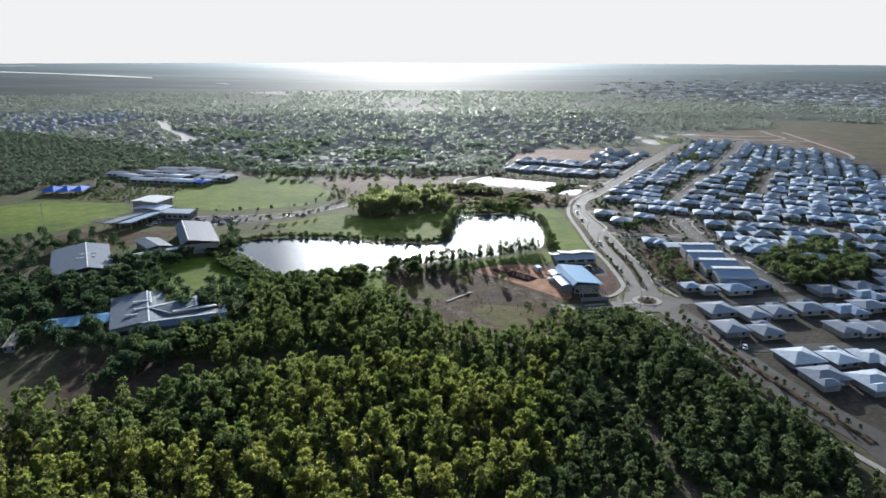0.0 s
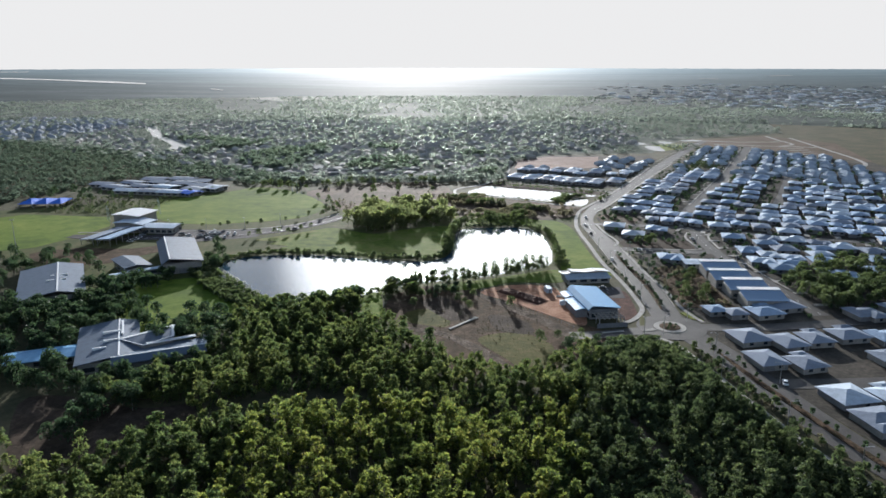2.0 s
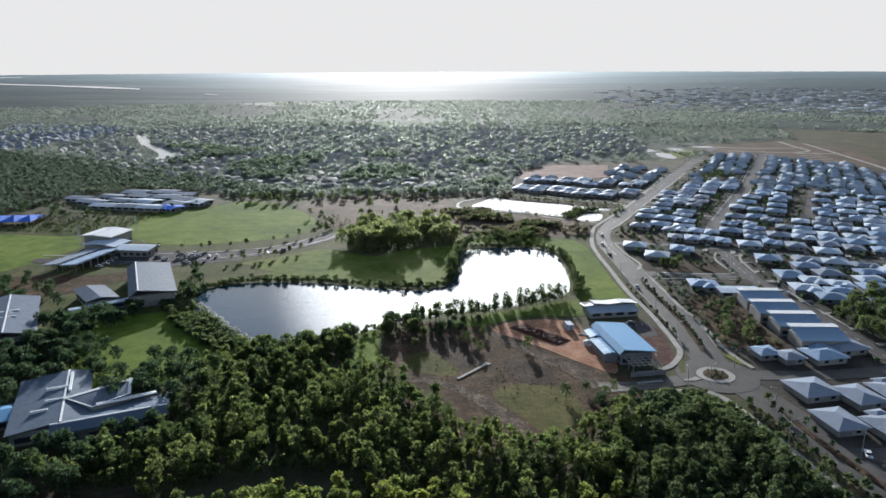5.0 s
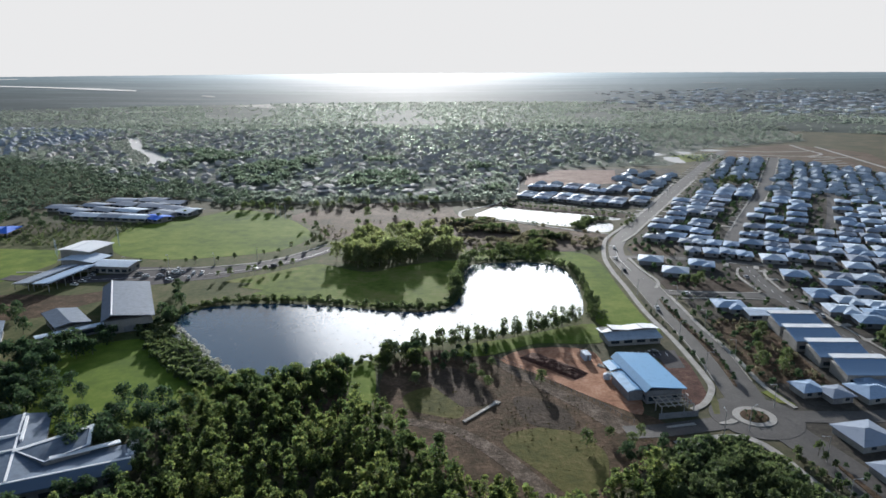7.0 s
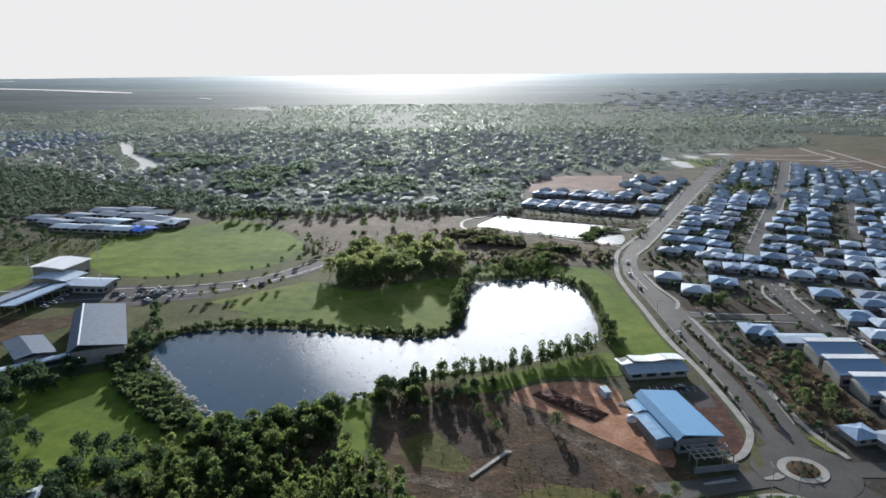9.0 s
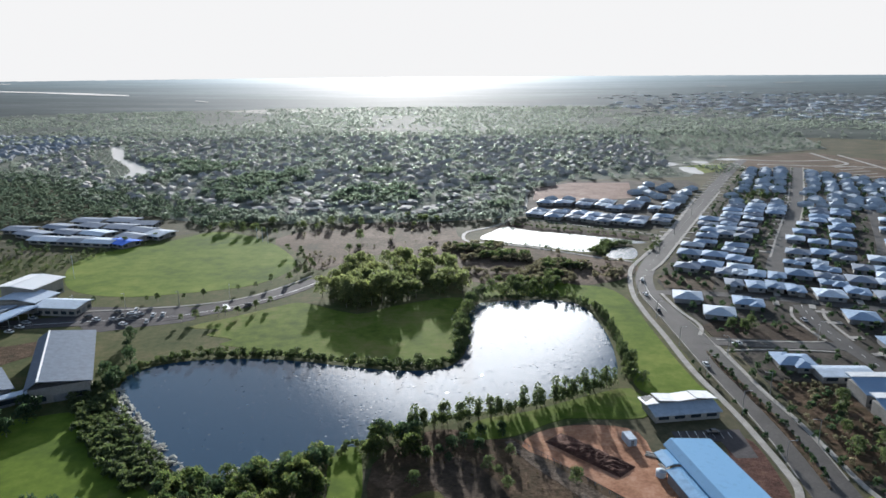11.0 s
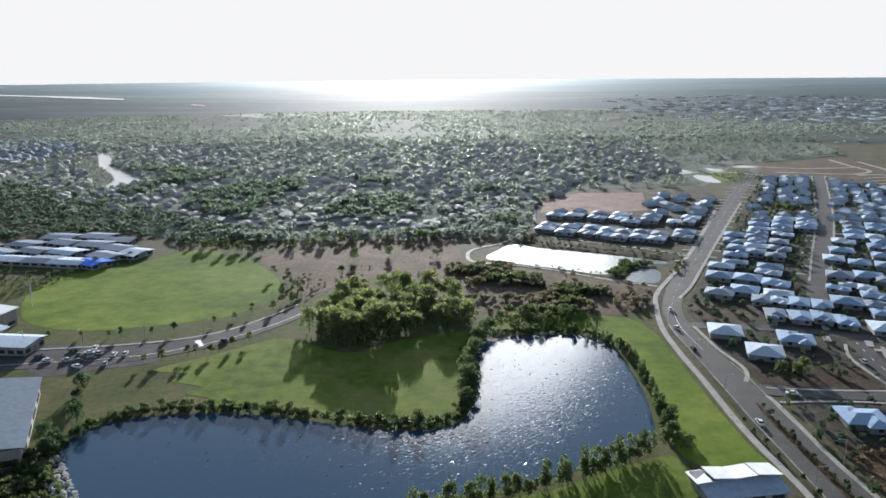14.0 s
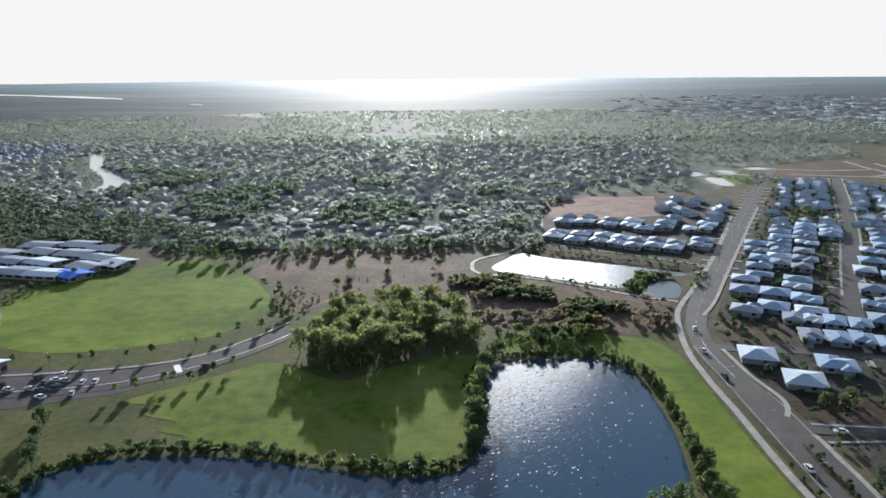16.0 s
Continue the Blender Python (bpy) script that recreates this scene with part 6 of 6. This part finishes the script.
p = np.array([(-155, 318), (-157, 327), (-152, 332), (-145, 331), (-137, 324), (-141, 316), (-148, 322), (-119, 310), (-118, 317), (-112, 318), (-105, 318), (-99, 313), (-108, 308), (-187, 356), (-171, 336), (-168, 327), (-138, 399), (-144, 408), (-137, 403), (-112, 303), (-178, 333), (-173, 320), (-198, 386), (-184, 363), (-193, 350), (-176, 360), (-150, 312), (-158, 318), (-162, 326), (-148, 303), (-166, 312)], float)
things("shade_tree", ROUND, M_LEAF_DARK, p, "broad dark green shade tree on the school lawn", "school trees", 0.75, 1.1)
p = np.array([(-58, 496), (-52, 497), (-47, 501), (-63, 500), (-43, 504), (-56, 503), (-49, 508), (-66, 507)], float)
things("copse_tree", ROUND, M_LEAF_COPSE, p, "tall spreading green tree at the copse's edge", "copse trees", 1.5, 1.9)
p = open_ground(np.concatenate([scatter([(-330, 545), (-262, 535), (-255, 590), (-245, 612), (-300, 612), (-335, 600)], 4.6), scatter([(-252, 560), (-262, 560), (-256, 600), (-240, 622), (-222, 636), (-218, 628), (-236, 612)], 4)]))
joined("oval_scrub", SHRUB, p, M_LEAF_GREEN, 0.3, 0.95, "green scrub on rough ground beside the oval", "shrubs")
p = open_ground(np.array([(-300, 600), (-312, 588), (-325, 598), (-330, 612), (-318, 616), (-352, 600), (-360, 618), (-346, 624), (-362, 590), (-334, 628), (-284, 604), (-374, 606)], float))
things("field_tree", ROUND, M_LEAF_DARK, p, "dark leafy tree beside the school courts", "field trees", 0.6, 1.0)

# ---- far water, bare land and town ----
M_SAND = mottled("pale_flats", (0.16, 0.16, 0.14), (0.22, 0.215, 0.195), (0.3, 0.29, 0.26), 0.01, 0.05, spec=0.1)


def far_sheet(name, pts, up, mat, label, category):
    bm = bmesh.new()
    f = bm.faces.new([bm.verts.new((x, y, float(land(x, y)) + up)) for x, y in pts])
    bm.normal_update()
    if f.normal.z < 0:
        bmesh.ops.reverse_faces(bm, faces=[f])
    tagged(part(name, bm, mat), label, category, "", "structure")


p = scatter([(-640, 1330), (-520, 1090), (-400, 880), (-360, 900), (-380, 1000), (-520, 1270)], 7)
p = p[by_river(p) & ~inside(p, RIVER)]
joined("river_scrub", SHRUB, p, M_LEAF_HAZE, 0.7, 1.5, "low grey-green growth on the river bank, paled in place of haze", "shrubs", zscale=0.6)
slab("water", smooth_loop(RIVER, 2), 0.12, M_RIVER_GLINT, 0.3, "winding river in the old suburb, glint paled into its colour", "river")
far_sheet("water", [(-2300, 3240), (-1778, 3102), (-1575, 3050), (-1337, 2921), (-1300, 2836), (-1507, 2910), (-1780, 3040), (-2300, 3160)], 4, M_RIVER_GLINT, "long pale inlet near the horizon", "water")
far_sheet("water", [(-2700, 3700), (-2400, 3834), (-2380, 3780), (-2700, 3640)], 4, M_RIVER_GLINT, "pale water near the horizon", "water")
far_sheet("water", [(-945, 2600), (-880, 2540), (-870, 2500), (-940, 2560)], 4, M_RIVER_GLINT, "small far pond", "water")
far_sheet("far_flat", [(-693, 2120), (-563, 2221), (-391, 2187), (-250, 2260), (-240, 2150), (-388, 2056), (-549, 2037)], 2.5, M_SAND, "pale bare flats beyond the suburb", "bare land")
far_sheet("far_flat", [(-900, 1860), (-790, 1940), (-780, 1900), (-890, 1830)], 2.5, M_SAND, "pale bare strip in the woods", "bare land")
far_sheet("far_flat", [(1060, 3400), (1130, 3340), (1150, 3380), (1080, 3440)], 4, M_SAND, "pale clearing near the horizon", "bare land")
far_sheet("far_flat", [(1470, 3590), (1603, 3637), (1590, 3700), (1460, 3650)], 4, M_SAND, "pale clearing near the horizon", "bare land")
slab("red_earth", DEV, 0.1, M_BROWN, 0.3, "bare pink-brown land being graded", "ground")
for line in ([(471, 1146), (465, 1085), (463, 1034), (430, 1010)], [(496, 1122), (482, 980), (463, 845), (412, 788)], [(345, 1080), (400, 1060), (470, 1070)], [(352, 1030), (410, 1015), (480, 1000)], [(330, 1000), (300, 1030), (250, 1025)]):
    strip("dirt_track", line, 5, 0.16, M_CONC, 0.3, "pale graded dirt track", "track")
for k in range(7):
    strip("dirt_track", [(462 - 3 * k, 1010 - 20 * k), (430 - 3 * k, 1000 - 20 * k)], 3, 0.2, M_CONC, 0.3, "pale graded lot line", "track")
slab("water", smooth_loop([(228, 1046), (248, 1058), (257, 1040), (254, 1024), (238, 1020)], 3), 0.12, M_RIVER_GLINT, 0.3, "small far pond", "pond")
slab("water", smooth_loop([(281, 1064), (298, 1060), (296, 1040), (284, 1040)], 3), 0.12, M_RIVER_GLINT, 0.3, "small far pond beside the road", "pond")
slab("water", smooth_loop([(246, 968), (250, 1006), (268, 1006), (266, 985), (264, 955), (254, 950)], 3), 0.12, M_RIVER_GLINT, 0.3, "pale pond below the dirt works", "pond")
slab("water", smooth_loop([(318, 1075), (332, 1091), (351, 1080), (338, 1068)], 3), 0.2, M_RIVER_GLINT, 0.3, "small oval pond beside the road's end", "pond")
slab("lawn", [(262, 955), (256, 1010), (290, 1040), (318, 1035), (290, 975)], 0.1, M_LAWN_DRY, 0.3, "yellow-green grass beside the far pond", "grass")
slab("lawn", [(232, 772), (246, 800), (252, 796), (240, 770)], 0.1, M_LAWN_DRY, 0.3, "yellow-green grass corner beside the road", "grass")


def town(name, n, mat, seed, label):
    r = np.random.default_rng(seed)
    V, F = [], []
    for _ in range(n):
        az, far = radians(r.triangular(9, 24, 37)), r.triangular(1800, 2300, 3200)
        x, y = EYE0[0] + far * math.sin(az), EYE0[1] + far * math.cos(az)
        w, d, h = r.uniform(4, 16), r.uniform(4, 12), r.uniform(0.8, 1.8)
        v, f = roof_block(w, d, h)
        a = r.normal(0.3, 0.3)
        c, s = math.cos(a), math.sin(a)
        n0 = sum(len(q) for q in V)
        V.append(np.stack([v[:, 0] * c - v[:, 1] * s + x, v[:, 0] * s + v[:, 1] * c + y, v[:, 2] + land(x, y) + 1.5], 1))
        F += [[i + n0 for i in q] if q[2] != q[3] else [q[0] + n0, q[1] + n0, q[2] + n0] for q in f.tolist()]
    me = bpy.data.meshes.new(name)
    me.from_pydata(np.concatenate(V).tolist(), [], F)
    me.materials.append(mat)
    tagged(new(name, me), label, "buildings", "", "stuff")


town("far_town", 620, M_ROOF_OLD, 3, "far town of pale low roofs")
town("far_sheds", 260, M_ROOF_PURE, 4, "far white industrial sheds")

# ---- cars ----
def paint(name, tone, rough=0.3):
    m, n, l, b = material(name, rough, 0.2, 0.5)
    b.inputs["Base Color"].default_value = (*tone, 1)
    return m


CAR_PAINTS = [("white", paint("car_white", (0.75, 0.75, 0.75))), ("silver", paint("car_silver", (0.45, 0.46, 0.48))), ("dark grey", paint("car_dark", (0.05, 0.055, 0.06))), ("white", paint("car_white_clean", (0.8, 0.8, 0.8)))]
M_TYRE = paint("tyre_rubber", (0.02, 0.02, 0.02), 0.9)


def car(tone, mat):
    top = tagged(new("car"), "parked %s hatchback on grey asphalt" % tone, "car", "parked cars")
    bm = bmesh.new()
    v = box(bm, -0.9, 0.9, -2.2, 2.2, 0.3, 0.95)
    bmesh.ops.bevel(bm, geom=bm.edges[:], offset=0.12, segments=2, affect="EDGES")
    part("body", bm, mat, top)
    bm = bmesh.new()
    v = box(bm, -0.8, 0.8, -1.5, 1.0, 0.92, 1.5)
    for q in v[4:]:
        q.co.x *= 0.78
        q.co.y *= 0.7
    part("cabin", bm, M_GLASS, top)
    bm = bmesh.new(); box(bm, -0.62, 0.62, -1.02, 0.66, 1.5, 1.54); part("roof", bm, mat, top)
    for x in (-0.82, 0.82):
        for y in (-1.4, 1.4):
            bm = bmesh.new()
            bmesh.ops.create_cone(bm, cap_ends=True, segments=12, radius1=0.33, radius2=0.33, depth=0.22, matrix=Matrix.Translation((x, y, 0.33)) @ Matrix.Rotation(math.pi / 2, 4, "Y"))
            wheel = part("wheel", bm, M_TYRE, top)
            bm = bmesh.new()
            bmesh.ops.create_cone(bm, cap_ends=True, segments=10, radius1=0.2, radius2=0.2, depth=0.24, matrix=Matrix.Translation((x, y, 0.33)) @ Matrix.Rotation(math.pi / 2, 4, "Y"))
            part("rim", bm, M_STEEL, wheel)
    return top


CARS = [(-182, 473, 70), (-174, 473.5, 75), (-172, 479, 20), (-168.8, 481.5, 100), (-164.5, 481, 70), (-157, 479.5, 10), (-152.5, 480.5, 12), (-156, 470, 20), (-166, 467, 75), (-169, 473, 80), (-165, 476, 85), (-169, 487, 15), (-115, 496, 55), (-188, 477, 80),
        (-177, 484, 80), (-213, 462, 80), (-213.5, 468, 80), (-214, 474, 80), (-215, 479, 80), (-214, 456, 80), (113, 447.5, 88), (92.5, 425, 2), (95, 541, -10), (90.5, 515, 4), (77, 371, 95), (155, 477, 0), (168, 431, 0), (166.5, 415, 0), (124, 262, -16), (90.5, 490, 2)]
made = [car(t, m) for t, m in CAR_PAINTS]
for i, (x, y, a) in enumerate(CARS):
    m = pose(x, y, 0.2, 0, 0, a)
    if i < len(made):
        made[i].matrix_basis = m
    else:
        copy_thing(made[int(rng.integers(len(made)))], m)

# ---- lamp posts, goal posts, mast ----
def lamp_post(h=8.5, name="street_lamp", label="grey steel street lamp with a bent arm"):
    top = tagged(new(name), label, "street lamp", "street lamps")
    bm = bmesh.new(); bmesh.ops.create_cone(bm, cap_ends=True, segments=8, radius1=0.14, radius2=0.08, depth=h, matrix=Matrix.Translation((0, 0, h / 2))); part("pole", bm, M_STEEL, top)
    bm = bmesh.new(); bmesh.ops.create_cone(bm, cap_ends=True, segments=6, radius1=0.06, radius2=0.05, depth=2.2, matrix=Matrix.Translation((1.0, 0, h + 0.1)) @ Matrix.Rotation(math.pi / 2 - 0.12, 4, "Y")); part("arm", bm, M_STEEL, top)
    bm = bmesh.new(); box(bm, 1.9, 2.6, -0.14, 0.14, h + 0.1, h + 0.26); part("lamp_head", bm, M_STEEL, top)
    return top


first = lamp_post()
LAMPS = [(92.3, 352, 0), (91.8, 385, 0), (89.5, 415, 0), (88, 446, 0), (87, 480, 0), (86.2, 515, 0), (92.5, 550, 0), (108, 365, 180), (107.5, 400, 180), (105, 436, 180), (108, 290, 180), (103, 268, 0), (112, 232, 0), (121, 205, 0), (122, 262, 180), (83, 305, 90), (74, 318, -90), (107, 325, 200), (92, 308, 30),
         (150, 453, 0), (165, 425, 180), (-150, 494, -90), (-128, 506, -60), (-176, 490, -90), (-200, 486, -90), (120, 600, 0), (145, 655, 0), (178, 722, 0)]
first.matrix_basis = pose(LAMPS[0][0], LAMPS[0][1], 0.1, 0, 0, LAMPS[0][2])
for x, y, a in LAMPS[1:]:
    copy_thing(first, pose(x, y, 0.1, 0, 0, a))
mast = tagged(new("light_mast"), "tall slender grey floodlight mast beside the field", "mast")
mast.matrix_basis = pose(-269, 424, 0)
bm = bmesh.new(); bmesh.ops.create_cone(bm, cap_ends=True, segments=8, radius1=0.3, radius2=0.14, depth=22, matrix=Matrix.Translation((0, 0, 11))); part("pole", bm, M_STEEL, mast)
bm = bmesh.new(); box(bm, -1.2, 1.2, -0.2, 0.2, 21.4, 22); part("lamp_bar", bm, M_STEEL, mast)
goal = tagged(new("goal_post"), "tall white goal post on the oval", "goal post", "goal posts")
bm = bmesh.new(); bmesh.ops.create_cone(bm, cap_ends=True, segments=8, radius1=0.11, radius2=0.09, depth=11, matrix=Matrix.Translation((0, 0, 5.5))); part("pole", bm, M_ROOF_WHITE, goal)
goal.matrix_basis = pose(-232, 543, 0.1)
for x, y in ((-235, 548), (-238, 553), (-152, 636), (-147, 632), (-142, 628), (-262, 520), (-259, 516), (-256, 512)):
    copy_thing(goal, pose(x, y, 0.1))

# ---- road paint and medians ----
def dashes(line, gap, length, width, z, label, shift=0.0):
    c = smooth_loop(line, 10, False)
    d = np.gradient(c, axis=0)
    d /= np.linalg.norm(d, axis=1)[:, None]
    c = c + np.stack([-d[:, 1], d[:, 0]], 1) * shift
    L = np.r_[0, np.cumsum(np.linalg.norm(np.diff(c, axis=0), axis=1))]
    bm = bmesh.new()
    for s in np.arange(0, L[-1] - length, gap):
        a, b = (np.array([np.interp(q, L, c[:, k]) for k in (0, 1)]) for q in (s, s + length))
        n = np.array([-(b - a)[1], (b - a)[0]]) / np.linalg.norm(b - a) * width / 2
        bm.faces.new([bm.verts.new((*p, z)) for p in (a + n, a - n, b - n, b + n)])
    bm.normal_update()
    for f in bm.faces:
        if f.normal.z < 0:
            f.normal_flip()
    tagged(part("lane_line", bm, M_PAINT), label, "road marking", "", "structure")


dashes(MAIN_N[8:], 12, 3.0, 0.14, 0.225, "dashed white centre line")
dashes(PARK_ROAD[1:], 4, 4, 0.3, 0.225, "white line along the parking road", -2.5)
dashes(MAIN_N[6:9], 4, 4, 0.2, 0.23, "white centre line")
for k in range(7):
    slab("bay_line", [(66 + 2.7 * k, 368), (66.14 + 2.7 * k, 368), (66.14 + 2.7 * k, 372.3), (66 + 2.7 * k, 372.3)], 0.175, M_PAINT, 0.1, "white parking bay line", "road marking")
dashes(STREET_E, 9, 3, 0.2, 0.225, "dashed white centre line")
slab("crossing", [(-122.4, 490.9), (-124.6, 489.6), (-128.8, 496.7), (-126.6, 498.0)], 0.26, M_PAINT, 0.3, "white raised crossing on the parking road", "crossing")
strip("median", [(99.6, 340), (101.3, 360), (101.2, 380), (99.8, 405), (98.2, 424), (97.6, 440)], [0.8, 2.6, 2.8, 2.8, 2.4, 0.6], 0.33, M_SLOPE, 0.3, "planted brown median with a kerb", "median")
strip("median", [(109.8, 290), (114, 268), (119.5, 247), (128, 216), (137, 190)], [0.6, 2.6, 2.6, 2.6, 2.0], 0.33, M_SLOPE, 0.3, "planted brown median with a kerb", "median")
strip("median", [(84, 312.5), (88, 313.5), (90, 315)], [0.8, 2.4, 2.6], 0.33, M_CONC, 0.3, "small concrete traffic island", "median")
strip("median", [(66, 309.5), (76, 312)], [1.0, 1.6], 0.33, M_CONC, 0.3, "small concrete traffic island", "median")
slab("lawn", [(107, 336), (111.5, 338), (115, 326), (110, 328)], 0.232, M_LAWN_DRY, 0.3, "green corner verge", "grass")
slab("lawn", [(84.5, 319), (86.5, 330), (89.5, 335), (89, 328), (86.6, 319)], 0.222, M_PARK, 0.3, "green corner verge", "grass")
# driveways from the estate streets
drive = []
for line, side, gap in ((MAIN_N[11:15], -1, 16), (MAIN_N[11:15], 1, 20), (STREET_N[1:], 1, 18), (STREET_N[1:], -1, 18), (CROSS[1:], 1, 17), (CROSS[1:], -1, 20), (STREET_E, -1, 18)):
    c = smooth_loop(line, 8, False)
    L = np.r_[0, np.cumsum(np.linalg.norm(np.diff(c, axis=0), axis=1))]
    for q in np.arange(8, L[-1] - 4, gap):
        q += float(rng.uniform(-2, 2))
        a, b = (np.array([np.interp(u, L, c[:, k]) for k in (0, 1)]) for u in (q, q + 1))
        drive.append((a, (b - a) / np.linalg.norm(b - a), side))
bm = bmesh.new()
box(bm, 4.6, 11.5, -1.5, 1.5, 0.0, 0.3)
slab_mesh = None
for a, d, side in drive:
    if slab_mesh is None:
        ob = part("driveway", bm, M_CONC)
        slab_mesh = ob.data
    else:
        ob = new("driveway", slab_mesh)
    tagged(ob, "short pale concrete driveway off an estate street", "driveway", "", "structure")
    ob.matrix_basis = pose(a[0], a[1], 0.03, 0, 0, math.degrees(math.atan2(d[1], d[0])) - 90 * side + (0 if side < 0 else 180) + (180 if side > 0 else 0))
# kerbs of the main road
for side in (1, -1):
    c = smooth_loop(MAIN_N[1:11], 4, False)
    d = np.gradient(c, axis=0)
    d /= np.linalg.norm(d, axis=1)[:, None]
    w = np.interp(np.linspace(0, 1, len(c)), np.linspace(0, 1, 10), [14, 14, 13.5, 13, 13, 11, 9.5, 9.5, 9.5, 11]) / 2
    k = c + np.stack([-d[:, 1], d[:, 0]], 1) * (w * side)[:, None]
    strip("kerb", k[:26] if side > 0 else k[:19], 0.4, 0.31, M_CONC, 0.3, "pale concrete kerb", "kerb", steps=1)

# ---- building site: fence and water tank ----
fence = tagged(new("site_fence"), "low post and rail fence below the red building site", "fence")
c = smooth_loop([(14.5, 362), (22.8, 352.7), (31.3, 343), (39, 334), (46.4, 325.7), (52.4, 316.5), (57, 311)], 6, False)
L = np.r_[0, np.cumsum(np.linalg.norm(np.diff(c, axis=0), axis=1))]
stops = [(float(np.interp(q, L, c[:, 0])), float(np.interp(q, L, c[:, 1]))) for q in np.arange(0, L[-1], 2.6)]
for x, y in stops:
    bm = bmesh.new(); box(bm, x - 0.06, x + 0.06, y - 0.06, y + 0.06, 0, 1.5); part("post", bm, M_WALL_DARK, fence)
for (x0, y0), (x1, y1) in zip(stops, stops[1:]):
    for z in (1.35,):
        bm = bmesh.new()
        n = np.array((-(y1 - y0), x1 - x0)) / math.hypot(x1 - x0, y1 - y0) * 0.015
        q = [bm.verts.new((x + s * n[0], y + s * n[1], z + h)) for x, y in ((x0, y0), (x1, y1)) for s in (-1, 1) for h in (-0.04, 0.04)]
        for f in ((0, 1, 3, 2), (4, 6, 7, 5), (0, 4, 5, 1), (2, 3, 7, 6), (1, 5, 7, 3), (0, 2, 6, 4)):
            bm.faces.new([q[i] for i in f])
        part("rail", bm, M_WALL_DARK, fence)
for x, y, turn, n, long in ((53.8, 356, 65, 5, 5.0), (55, 350, 20, 4, 4.2), (59.5, 350, -12, 4, 5.2), (60, 341, -15, 3, 4.0)):
    pile = tagged(new("lumber_pile"), "small stack of pale timber lengths on red earth", "timber stack", "timber stacks")
    pile.matrix_basis = pose(x, y, 0.15, 0, 0, turn)
    for k in range(n):
        bm = bmesh.new(); box(bm, k * 0.55, k * 0.55 + 0.4, -long / 2 + 0.3 * (k % 2), long / 2 - 0.2 * (k % 3), 0, 0.25 + 0.1 * (k % 2)); part("plank", bm, M_CONC, pile)
tank = tagged(new("water_tank"), "round pale water tank on the building site", "tank")
tank.matrix_basis = pose(53.6, 346, 0.12)
bm = bmesh.new(); bmesh.ops.create_cone(bm, cap_ends=True, segments=20, radius1=1.5, radius2=1.5, depth=1.8, matrix=Matrix.Translation((0, 0, 0.9))); part("body", bm, M_ROOF_WHITE, tank)
bm = bmesh.new(); bmesh.ops.create_cone(bm, cap_ends=True, segments=20, radius1=1.55, radius2=0.2, depth=0.35, matrix=Matrix.Translation((0, 0, 1.97))); part("lid", bm, M_ROOF_WHITE, tank)

p = scatter([(208, 928), (275, 942), (330, 1002), (318, 1030), (288, 1036), (214, 1058)], 6)
p = p[~inside(p, [(222, 1000), (264, 1000), (264, 1064), (222, 1064)]) & ~inside(p, [(236, 925), (278, 925), (276, 1015), (238, 1015)]) & ~inside(p, [(272, 1015), (304, 1015), (304, 1070), (272, 1070)])]
joined("pond_scrub", SHRUB, p, M_LEAF_HAZE, 0.6, 1.4, "low grey-green scrub round the far ponds, paled in place of haze", "shrubs", zscale=0.7)
